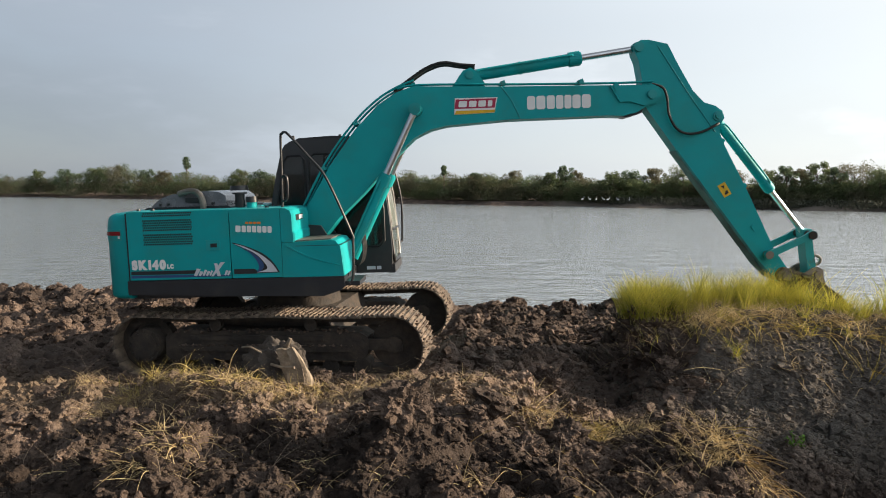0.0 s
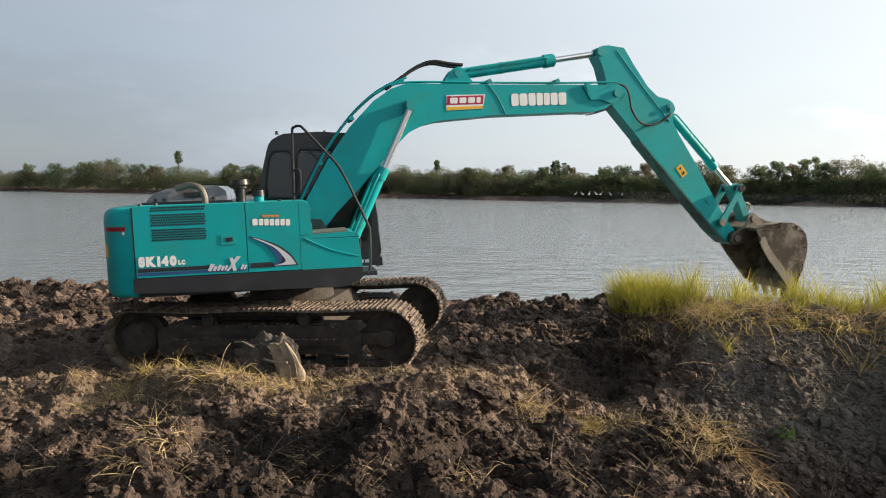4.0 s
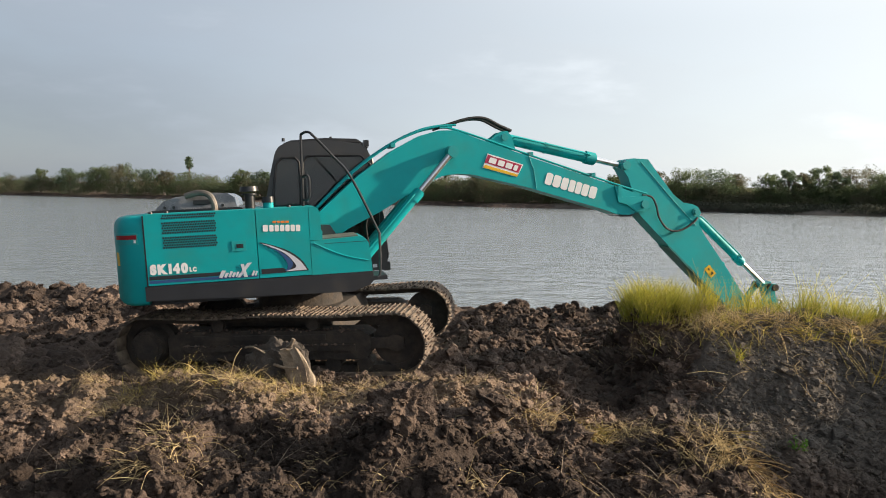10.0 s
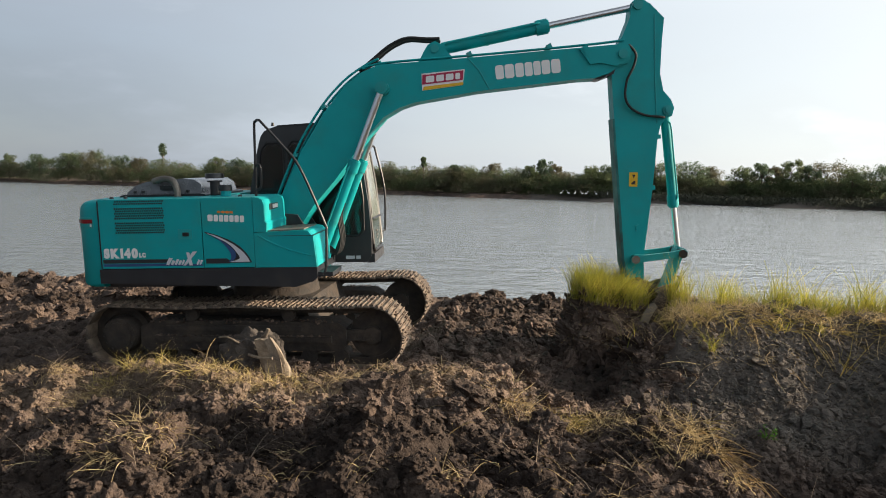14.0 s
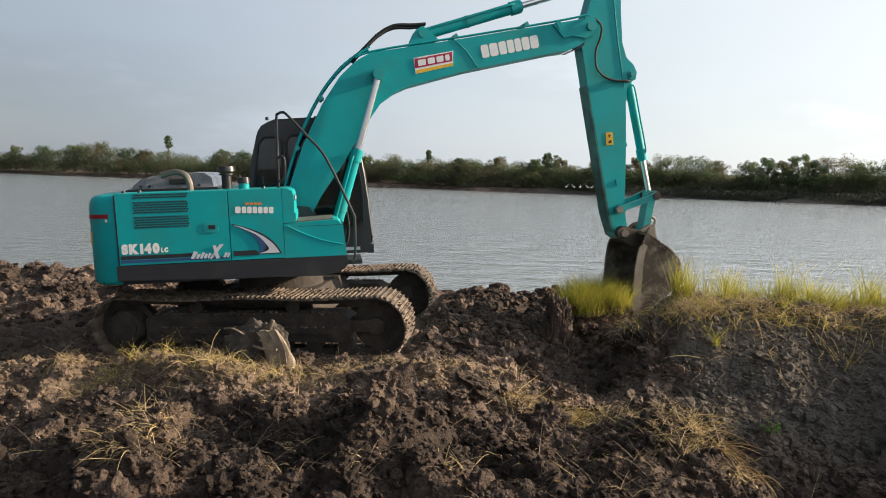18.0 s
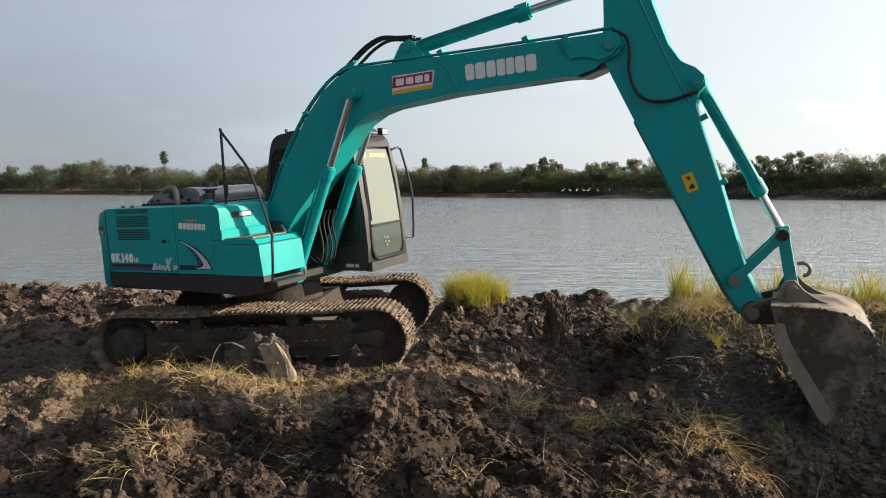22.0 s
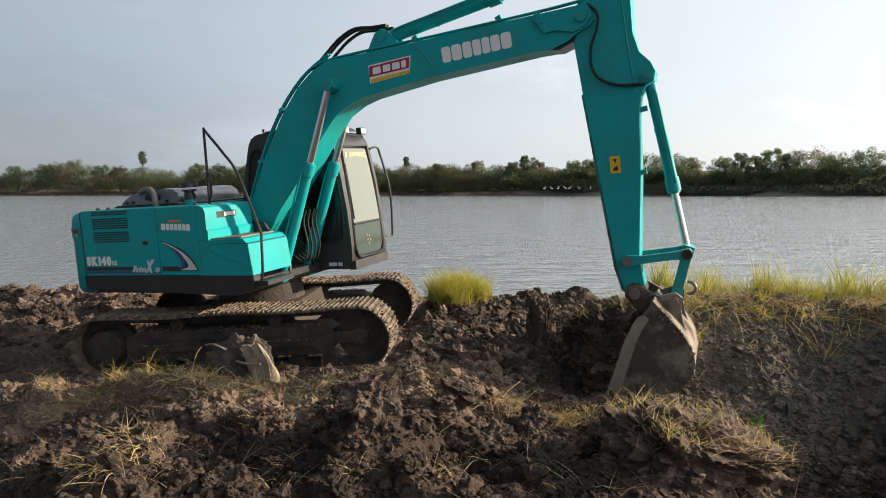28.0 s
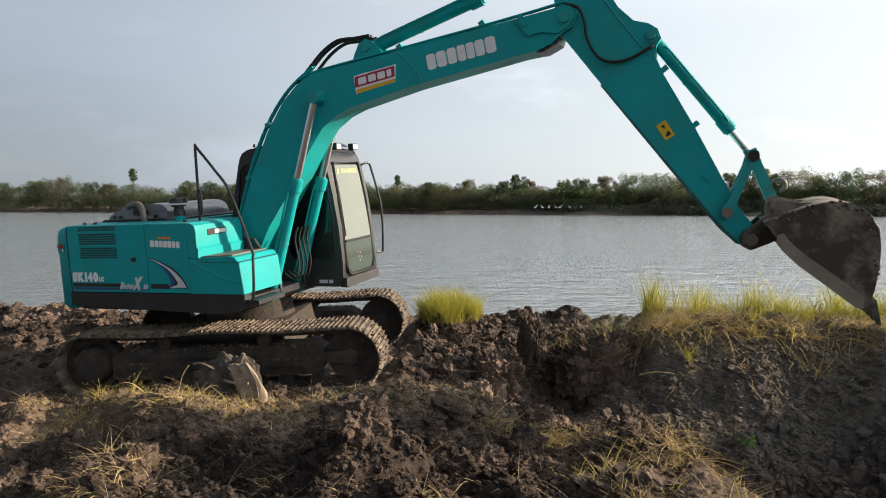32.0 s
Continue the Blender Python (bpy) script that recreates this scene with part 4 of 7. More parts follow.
def stalks(name, clumps, mat, label, category):
    """Thick bent stalks in clumps: centre, spread, how many, shortest and longest, bearing and its scatter in degrees, rise, sag, thickness."""
    vs, fs, base = [], [], 0
    for cx, cy, wide, deep, count, short, long_, bearing, scatter_, rise, sag, thick in clumps:
        x_, y_ = cx + rng.uniform(-wide, wide, count), cy + rng.uniform(-deep, deep, count)
        start = on_ground(x_, y_) - np.array([0, 0, 0.01])
        a = np.radians(bearing + rng.normal(0, scatter_, count))
        size = rng.uniform(short, long_, count)
        up, fall, sway = rise * rng.uniform(0.3, 1.7, count), sag * rng.uniform(0.4, 1.6, count), rng.normal(0, 0.22, count)
        line = []
        for k in range(7):
            u = k / 6
            across = sway * (u * u + 0.25 * np.sin(u * 6 + a * 3))
            ox, oy = np.cos(a) * u - np.sin(a) * across, np.sin(a) * u + np.cos(a) * across
            line.append(start + size[:, None] * np.stack([ox, oy, up * u - fall * u * u], 1))
        line = np.stack(line, 1)
        low = soil_height(line[:, :, 0], line[:, :, 1])
        line[:, 1:, 2] = np.maximum(line[:, 1:, 2], low[:, 1:] + 0.004)
        w = thick * rng.uniform(0.6, 1.4, (count, 1, 1)) * np.linspace(1, 0.35, 7)[None, :, None]
        side_ = np.stack([-np.sin(a), np.cos(a), 0 * a], 1)[:, None]
        ring = np.stack([line + side_ * w, line - side_ * w * 0.5 + np.array([0, 0, 0.87]) * w, line - side_ * w * 0.5 - np.array([0, 0, 0.87]) * w], 2)
        vs.append(ring.reshape(-1, 3))
        f = np.array([[3 * k + j, 3 * k + (j + 1) % 3, 3 * k + 3 + (j + 1) % 3, 3 * k + 3 + j] for k in range(6) for j in range(3)])
        fs.append((np.arange(count)[:, None, None] * 21 + f[None] + base).reshape(-1, 4))
        base += 21 * count
    tagged(data_mesh(name, np.concatenate(vs).tolist(), np.concatenate(fs).tolist(), mat), label, category, kind="stuff")


stalks("straw_stalks", (
    (0.46, -4.44, 0.16, 0.14, 110, 0.10, 0.30, 200, 55, 0.5, 0.6, 0.0028),
    (0.50, -4.15, 0.12, 0.12, 40, 0.10, 0.28, 250, 60, 0.5, 0.6, 0.0036),
    (0.35, -2.45, 0.65, 0.12, 110, 0.12, 0.36, 200, 90, 0.75, 0.8, 0.0034),
    (-0.75, -2.45, 0.5, 0.15, 60, 0.10, 0.28, 200, 90, 0.6, 0.8, 0.0032),
    (1.6, -2.5, 0.5, 0.15, 40, 0.10, 0.26, 200, 90, 0.6, 0.8, 0.0032),
    (3.25, -2.7, 0.32, 0.10, 90, 0.10, 0.34, 10, 70, 0.5, 0.6, 0.0036),
    (4.30, -2.75, 0.18, 0.14, 70, 0.12, 0.34, -40, 50, 0.35, 0.6, 0.0038),
    (4.55, -3.2, 0.16, 0.3, 130, 0.16, 0.48, -55, 28, 0.3, 0.75, 0.0042),
    (4.75, -3.6, 0.14, 0.2, 50, 0.14, 0.4, -60, 45, 0.4, 0.7, 0.0038),
    (2.9, -3.7, 0.7, 0.5, 60, 0.08, 0.24, -60, 70, 0.6, 0.7, 0.0032),
    (0.4, -3.6, 1.6, 0.7, 70, 0.08, 0.26, 0, 120, 0.5, 0.7, 0.0030)), STRAW, "thick bent stalks of dry straw on the clods", "straw")
stalks("hanging_straw", (
    (5.0, -0.75, 0.35, 0.25, 120, 0.16, 0.46, -110, 45, 0.35, 0.9, 0.0036),
    (5.9, -0.85, 0.7, 0.22, 110, 0.14, 0.44, -90, 50, 0.35, 0.9, 0.0034),
    (7.3, -0.9, 0.9, 0.25, 110, 0.14, 0.44, -90, 50, 0.35, 0.9, 0.0034),
    (4.65, 0.0, 0.25, 0.5, 90, 0.14, 0.40, 190, 60, 0.4, 0.9, 0.0034),
    (5.6, -1.4, 0.8, 0.25, 26, 0.2, 0.5, -100, 60, 0.2, 0.5, 0.0030)), STRAW, "bent stalks of straw hanging down the bank's face", "straw")
stalks("green_stalks", (
    (-0.97, -2.38, 0.12, 0.08, 30, 0.10, 0.24, 150, 90, 0.8, 0.5, 0.0034),
    (0.04, -2.55, 0.08, 0.06, 16, 0.10, 0.22, 60, 90, 0.9, 0.5, 0.0030),
    (3.62, -2.5, 0.14, 0.06, 44, 0.10, 0.24, 0, 60, 0.6, 0.6, 0.0034),
    (4.72, -2.7, 0.06, 0.05, 24, 0.16, 0.38, -10, 40, 0.5, 0.5, 0.0036),
    (5.3, -0.95, 0.5, 0.15, 60, 0.14, 0.40, -90, 60, 0.6, 0.9, 0.0034),
    (6.6, -0.95, 0.8, 0.15, 60, 0.14, 0.40, -90, 60, 0.6, 0.9, 0.0034),
    (6.43, -1.55, 0.05, 0.05, 16, 0.2, 0.42, 40, 70, 1.2, 0.5, 0.0032)), DRY_GRASS, "yellow-green grass stalks among the straw", "grass")


# ---- far trees ----
def leaf_cloud(centres, radii, per, leaf, seed):
    """Many small leaf cards in uneven clumps."""
    r_ = np.random.default_rng(seed)
    n_ = len(centres) * per
    c = np.repeat(centres, per, 0)
    rad = np.repeat(radii, per, 0)
    d = r_.normal(size=(n_, 3))
    d /= np.linalg.norm(d, axis=1)[:, None]
    p = c + d * rad * (r_.random((n_, 1)) ** 0.14)
    face = d + 0.3 * r_.normal(size=(n_, 3)) + np.array([0, 0, 0.2])
    face /= np.linalg.norm(face, axis=1)[:, None]
    a = np.cross(face, r_.normal(size=(n_, 3)))
    a /= np.linalg.norm(a, axis=1)[:, None]
    b = np.cross(face, a)
    s = leaf * r_.uniform(0.6, 1.4, (n_, 1))
    verts = np.stack([p - a * s, p - b * s * 0.6, p + a * s, p + b * s * 0.6], 1).reshape(-1, 3)
    return verts, np.arange(4 * n_).reshape(-1, 4)


EYE_X, EYE_Y = 3.14, -8.82


def along_bank(bearing, back):
    """A place on the far bank, by its bearing from the near shore (degrees east of +y) and its depth behind the water's edge."""
    s_, c_ = math.sin(radians(bearing)), math.cos(radians(bearing))
    d = (90.7 - 0.304 * EYE_X - EYE_Y + back) / (c_ + 0.304 * s_)
    return EYE_X + s_ * d, EYE_Y + c_ * d


def wood_height(bearing):
    """The height of the wood's top over its foot, along the far bank."""
    return float(np.interp(bearing, (-48, -40, -37, -33, -31, -26, -24, -7, 0, 5, 11, 13, 15, 16, 18, 21, 24, 30), (3.6, 3.8, 4.6, 5.4, 4.5, 3.9, 4.2, 3.7, 3.3, 3.2, 3.4, 3.3, 2.9, 2.5, 2.9, 3.1, 3.2, 3.4)))


def wood_band(name, count, depth0, depth1, low, high, per, leaf, mat, seed, label, west=-48.0):
    r_ = np.random.default_rng(seed)
    cs, rs = [], []
    for k in range(count):
        az = west + (34 - west) * (k + r_.random()) / count
        x_, y_ = along_bank(az, r_.uniform(depth0, depth1))
        tall = (0.2 + wood_height(az)) * r_.uniform(low, high) * (0.78 + 0.4 * value_noise(np.array([az * 0.55]), np.array([1.0]), 3)[0])
        for j in range(9):
            u = r_.random() ** 0.8
            w = 0.9 * (1.15 - 0.6 * u)
            cs.append((x_ + r_.normal() * w, y_ + r_.normal() * w, -0.35 + tall * (0.05 + 0.88 * u)))
            rs.append([r_.uniform(0.7, 1.3)] * 2 + [r_.uniform(0.45, 0.8)])
    v_, f_ = leaf_cloud(np.array(cs), np.array(rs), per, leaf, seed)
    tagged(data_mesh(name, v_.tolist(), f_.tolist(), mat), label, "woods", kind="stuff")


wood_band("far_wood", 330, 4, 12, 0.74, 1.06, 125, 0.085, LEAF, 11, "dense low mangrove wood along the far bank")
wood_band("dark_wood", 120, 5, 13, 0.7, 1.08, 125, 0.085, LEAF_DARK, 17, "darker green trees standing among the far wood")
wood_band("far_undergrowth", 180, 3.2, 6, 0.3, 0.6, 40, 0.11, LEAF, 13, "dark undergrowth along the far bank")
wood_band("far_scrub", 110, 3.0, 6, 0.35, 0.8, 50, 0.09, LEAF_DRY, 12, "brownish scrub at the foot of the far wood")

wood_band("shore_scrub", 150, 0.4, 2.6, 0.06, 0.16, 14, 0.11, SCRUB, 19, "low green scrub on the far mud bank", 6.0)


def far_tree(bearing, tall, crown, seed, tint=0, back=6.0):
    """A tree on the far bank: tapered trunk, limbs, and a crown of clumps."""
    r_ = np.random.default_rng(seed)
    x_, y_ = along_bank(bearing, back)
    root = new("tree")
    root.location = (x_, y_, -0.4)
    bm = bmesh.new()
    add_rod(bm, (0, 0, -0.3), (0.1, 0, tall * 0.75), 0.16, 0.06, 8)
    cs, rs = [], []
    for k in range(44):
        a, u = r_.uniform(0, 6.28), 0.22 + 0.74 * (k / 43) ** 0.8
        out_ = 1.5 * crown * math.sqrt(r_.random()) * math.sqrt(max(1 - ((u - 0.58) / 0.46) ** 2, 0.05))
        tip = Vector((math.cos(a) * out_, math.sin(a) * out_, tall * u + r_.uniform(0, 0.25) * tall * 0.3))
        if k % 3 == 0:
            add_rod(bm, (0.05, 0, tall * u * 0.8), tip, 0.04, 0.015, 5)
        cs.append(tip[:])
        rs.append([crown * r_.uniform(0.3, 0.6) * (1.35 - 0.5 * u)] * 2 + [crown * r_.uniform(0.25, 0.42)])
    cs.append((0, 0, tall * 0.93))
    rs.append([crown * 0.35, crown * 0.35, crown * 0.3])
    part("trunk", bm, BARK, root)
    v_, f_ = leaf_cloud(np.array(cs), np.array(rs), 110, 0.085, seed)
    data_mesh("crown", v_.tolist(), f_.tolist(), (LEAF, LEAF_DARK, LEAF_DRY)[tint], root)
    tagged(root, "mangrove tree rising above the far wood", "tree", "trees on the far bank")
    return root


# a lollipop palm on a bare trunk stands clear of the wood, and a smaller one
def far_palm(bearing, tall, crown, seed, back=6.0):
    """A fan palm on the far bank: slender bare trunk and a ball of fronds."""
    r_ = np.random.default_rng(seed)
    x_, y_ = along_bank(bearing, back)
    root = new("palm_tree")
    root.location = (x_, y_, -0.4)
    part("trunk", rod((0, 0, -0.3), (0.05, 0, tall - crown), 0.16, 0.10, 8), BARK, root)
    cs = [(math.cos(k * 2.4) * crown * 0.15 * (k % 4), math.sin(k * 2.4) * crown * 0.15 * (k % 4), tall - crown + crown * 0.7 * math.sin(k * 1.9)) for k in range(16)]
    v_, f_ = leaf_cloud(np.array(cs), np.full((16, 3), crown * 0.42), 50, 0.14, seed)
    data_mesh("crown", v_.tolist(), f_.tolist(), LEAF_DARK, root)
    return tagged(root, "fan palm rising on a bare trunk above the far wood", "palm tree", "palms on the far bank")


far_palm(-28.2, 7.5, 1.15, 90)
far_palm(-7.9, 5.4, 0.75, 91)
for k, (az, tall, crown) in enumerate(((-38.2, 5.2, 1.3), (-36.4, 5.4, 1.5), (-33.2, 6.2, 1.7), (-34.6, 5.6, 1.4), (-31.0, 5.1, 1.3), (-29.8, 4.9, 1.1), (-24.4, 5.0, 1.2), (-22.8, 4.8, 1.3), (-20.5, 4.6, 1.3), (-13, 4.4, 1.2), (-5.4, 4.3, 1.2), (-2.3, 4.6, 1.2), (0.9, 4.3, 0.9), (2.0, 5.2, 0.9), (3.0, 4.5, 0.9), (5.8, 4.2, 1.2), (7.2, 4.5, 1.3), (9.0, 4.9, 1.1), (11.1, 4.9, 1.5), (13.2, 4.9, 1.6), (14.6, 4.5, 1.1), (17.1, 4.3, 1.0), (18.3, 5.0, 0.8), (19.3, 4.6, 0.7), (20.3, 5.4, 0.9), (21.4, 4.7, 0.9), (22.6, 5.2, 1.6), (24.2, 4.5, 1.3), (26.0, 4.9, 1.4), (28.0, 4.8, 1.4))):
    far_tree(az, tall * 0.95, crown * (1.0 if az < 10 else 1.25), 100 + k, k % 3, 5.0 + (k % 3) * 1.5)


def white_bird(bearing, back, turn):
    """A small wading bird at the far water's edge."""
    x_, y_ = along_bank(bearing, back)
    bird = new("wading_bird")
    bird.matrix_basis = pose(x_, y_, float(land(x_, y_)) + 0.02, 0, 0, turn)
    bm = bmesh.new()
    bmesh.ops.create_icosphere(bm, subdivisions=2, radius=1.0, matrix=Matrix.Translation((0, 0, 0.32)) @ Matrix.Rotation(-0.3, 4, "Y") @ Matrix.Diagonal((0.2, 0.09, 0.1, 1)))
    part("body", bm, WHITE, bird)
    part("neck", pipe([(0.15, 0, 0.36), (0.22, 0, 0.46), (0.18, 0, 0.56), (0.25, 0, 0.62), (0.36, 0, 0.6)], 0.025, 6, 3), WHITE, bird)
    for dy in (-0.03, 0.03):
        part("leg", rod((0.02, dy, -0.05), (0, dy, 0.28), 0.012, None, 5), BLACK, bird)
    return tagged(bird, "small white wading bird at the far water's edge", "bird", "birds on the far bank")


for az, back, turn in ((3.4, 0.6, 20), (4.0, 0.9, 160), (4.5, 0.5, 60), (5.1, 1.0, 200), (5.4, 0.7, 10), (6.2, 0.8, 130), (7.1, 0.6, 80)):
    white_bird(az, back, turn)


# ---- the excavator ----
FOOT = Vector((0.248, -0.115, 1.621))     # boom foot pin, in the upper structure
BOOM_L, ROCK_PIN, BUCKET_PIN = 4.635, (2.497, -0.024), (2.832, -0.016)
ROCKER_L, LINK_L, EAR_L = 0.573, 0.495, 0.385
BOOM_CYL_FOOT, BOOM_CYL_TOP = (0.62, 1.05), (1.868, 0.937)
ARM_CYL_FOOT, ARM_CYL_TOP = (2.656, 1.09), (-0.56, 0.234)
BUCKET_CYL_FOOT = (0.72, 0.50)

excavator = tagged(new("excavator"), "teal crawler excavator with a charcoal cab and muddy tracks, digging", "excavator")


def track_loop(n_):
    """Places and slopes of the shoes round a track."""
    half, r, zc = 1.52, 0.365, 0.405
    total = 4 * half + 2 * math.pi * r
    for k in range(n_):
        s = total * k / n_
        if s < 2 * half:
            sag = 0.022 * math.sin(math.pi * s / half) ** 2
            yield -half + s, zc + r - sag, 0.0
        elif s < 2 * half + math.pi * r:
            a = (s - 2 * half) / r
            yield half + r * math.sin(a), zc + r * math.cos(a), a
        elif s < 4 * half + math.pi * r:
            yield half - (s - 2 * half - math.pi * r), zc - r, math.pi
        else:
            a = math.pi + (s - 4 * half - math.pi * r) / r
            yield -half + r * math.sin(a), zc + r * math.cos(a), a


def build_undercarriage():
    shoe_line = [(-0.084, -0.012), (0.084, -0.012), (0.084, 0.002), (0.068, 0.004), (0.064, 0.024), (0.054, 0.024), (0.05, 0.004), (0.006, 0.004), (0.004, 0.024), (-0.006, 0.024), (-0.008, 0.004), (-0.052, 0.004), (-0.056, 0.024), (-0.066, 0.024), (-0.07, 0.004), (-0.084, 0.002)]
    me = bpy.data.meshes.new("track_shoe")
    bm = add_prism(bmesh.new(), shoe_line, -0.30, 0.30)
    bmesh.ops.recalc_face_normals(bm, faces=bm.faces)
    bm.to_mesh(me)
    bm.free()
    me.materials.append(MUDDY)
    for side in (-0.995, 0.995):
        for x_, z_, a in track_loop(48):
            ob = new("track_shoe", me)
            ob.parent = excavator
            ob.matrix_basis = Matrix.Translation((x_, side, z_)) @ Matrix.Rotation(a, 4, "Y")
        pts = [(x_, z_) for x_, z_, a in track_loop(96)]
        bm = bmesh.new()
        outer = [[bm.verts.new((x_, side + dy, z_ + (0.405 - z_) * 0.03)) for x_, z_ in pts] for dy in (-0.1, 0.1)]
        inner = [[bm.verts.new((x_ * 0.95 if abs(x_) > 1.5 else x_, side + dy, 0.405 + (z_ - 0.405) * 0.74)) for x_, z_ in pts] for dy in (-0.1, 0.1)]
        for k in range(len(pts)):
            for a, b in ((outer[0], outer[1]), (outer[1], inner[1]), (inner[1], inner[0]), (inner[0], outer[0])):
                bm.faces.new((a[k - 1], a[k], b[k], b[k - 1]))
        part("track_chain", bm, FRAME_MUD, excavator)
        out = -1 if side < 0 else 1
        # mud stuck to the shoes and lying on the frame
        loop, mud = list(track_loop(960)), []
        for k in range(620):
            x_, z_, a = loop[int(rng.integers(0, 560))]
            mud.append((x_ + 0.016 * math.sin(a), side + rng.uniform(-0.29, 0.29), z_ + 0.016 * math.cos(a)))
        for k in range(160):
            mud.append((rng.uniform(-1.2, 1.15), side + out * rng.uniform(0.05, 0.2), 0.585 - 0.03 * rng.random()))
        for k in range(70):
            mud.append((rng.uniform(-1.1, 1.05), side + out * 0.195, 0.405))
        scatter("track_mud", np.array(mud), rng.uniform(0.008, 0.028, len(mud)), CRUMBS, SOIL, "", "", 0.0, excavator)
        frame_line = [(-1.28, 0.22), (1.15, 0.22), (1.22, 0.30), (1.22, 0.50), (1.12, 0.56), (-1.1, 0.58), (-1.28, 0.50)]
        bm = prism(frame_line, side - 0.17, side + 0.17, 0.02)
        add_box(bm, -1.1, 1.05, side + out * 0.17, side + out * 0.2, 0.33, 0.40)
        add_box(bm, -0.95, 0.7, side + out * 0.165, side + out * 0.19, 0.46, 0.52)
        part("track_frame", bm, FRAME_MUD, excavator)
        bm = rod((-1.52, side - 0.06, 0.405), (-1.52, side + 0.06, 0.405), 0.30, None, 24)
        add_rod(bm, (-1.52, side + out * 0.05, 0.405), (-1.52, side + out * 0.235, 0.405), 0.225, 0.20, 24)
        add_rod(bm, (-1.52, side + out * 0.2, 0.405), (-1.52, side + out * 0.25, 0.405), 0.165, 0.155, 24)
        for k in range(12):
            a = k * math.pi / 6
            add_rod(bm, (-1.52 + 0.185 * math.cos(a), side + out * 0.2, 0.405 + 0.185 * math.sin(a)), (-1.52 + 0.185 * math.cos(a), side + out * 0.255, 0.405 + 0.185 * math.sin(a)), 0.016, None, 6)
        part("sprocket", bm, FRAME_MUD, excavator)
        bm = rod((1.52, side - 0.08, 0.405), (1.52, side + 0.08, 0.405), 0.275, None, 24)
        add_rod(bm, (1.52, side - 0.16, 0.405), (1.52, side + 0.16, 0.405), 0.10, None, 16)
        add_box(bm, 1.1, 1.62, side - 0.15, side - 0.11, 0.34, 0.47)
        add_box(bm, 1.1, 1.62, side + 0.11, side + 0.15, 0.34, 0.47)
        part("idler", bm, FRAME_MUD, excavator)
        for k in range(7):
            x_ = -1.14 + 0.38 * k
            bm = rod((x_, side - 0.13, 0.15), (x_, side + 0.13, 0.15), 0.075, None, 14)
            add_rod(bm, (x_, side + out * 0.1, 0.15), (x_, side + out * 0.15, 0.15), 0.095, None, 14)
            part("track_roller", bm, FRAME_MUD, excavator)
        for x_ in (-0.62, 0.55):
            bm = rod((x_, side - 0.1, 0.65), (x_, side + out * 0.2, 0.65), 0.06, None, 14)
            add_rod(bm, (x_, side + out * 0.12, 0.65), (x_, side + out * 0.2, 0.65), 0.075, None, 14)
            part("carrier_roller", bm, FRAME_MUD, excavator)
    bm = prism([(-0.75, 0.42), (0.75, 0.42), (0.62, 0.72), (-0.62, 0.72)], -0.85, 0.85, 0.03)
    part("centre_frame", bm, FRAME_MUD, excavator, "mud-caked carbody between the tracks")
    part("swing_bearing", rod((0, 0, 0.70), (0, 0, 0.97), 0.56, 0.52, 36), FRAME_MUD, excavator)


build_undercarriage()


def flat_shape(outline, y_, thick=0.003):
    """A thin decal on a face towards -y: an outline in x and z."""
    return add_prism(bmesh.new(), outline, y_ - thick, y_ + 0.001)


def bars(x0, z0, x1, z1, high, widths, y_, mat, parent, name, slant=0.0, label="", gap=0.2):
    """A row of plain blocks where lettering stands, along a line, as one decal."""
    along = Vector((x1 - x0, z1 - z0))
    length = along.length
    d, up = along / length, Vector((-along.y, along.x)) / length
    total = sum(widths)
    at = 0.0
    for w in widths:
        a, b = length * at / total, length * (at + w * (1 - gap)) / total
        c = min(0.12 * high, 0.18 * (b - a))
        line = []
        for u_, v_ in ((a + c, 0), (b - c, 0), (b, c), (b, high - c), (b - c, high), (a + c, high), (a, high - c), (a, c)):
            p = Vector((x0, z0)) + d * (u_ + slant * v_) + up * v_
            line.append((p.x, p.y))
        part(name, add_prism(bmesh.new(), line, y_ - 0.003, y_ + 0.001), mat, parent, label, 0)
        at += w


def lettering(text, x0, z0, wide, high, y_, mat, parent, name, bold=0.0):
    """Characters on a face towards -y, each a thin raised shape of its own, fitted into a width and a height."""
    shapes, at = [], 0.0
    for ch in text:
        cu = bpy.data.curves.new(name, "FONT")
        cu.body, cu.size, cu.offset, cu.extrude = ch, 1.0, bold / high * 0.7, 0.02
        ob = bpy.data.objects.new(name, cu)
        me = bpy.data.meshes.new_from_object(ob)
        bpy.data.objects.remove(ob)
        pts = np.array([v_.co[:] for v_ in me.vertices])
        faces = [tuple(f.vertices) for f in me.polygons]
        bpy.data.meshes.remove(me)
        low_, top_ = pts.min(0), pts.max(0)
        shapes.append((pts + (at - low_[0], 0, 0), faces))
        at += top_[0] - low_[0] + 0.09
    tall = max(p[:, 1].max() for p, f in shapes)
    for pts, faces in shapes:
        xs, zs = x0 + pts[:, 0] * wide / (at - 0.09), z0 + pts[:, 1] * high / tall
        bm = bmesh.new()
        vs = [bm.verts.new((a, y_ - 0.002 - c * 0.1, b)) for a, b, c in zip(xs, zs, pts[:, 2])]
        for f in faces:
            bm.faces.new([vs[k] for k in f])
        bmesh.ops.remove_doubles(bm, verts=bm.verts[:], dist=0.0002)
        part(name, bm, mat, parent, "", 0)


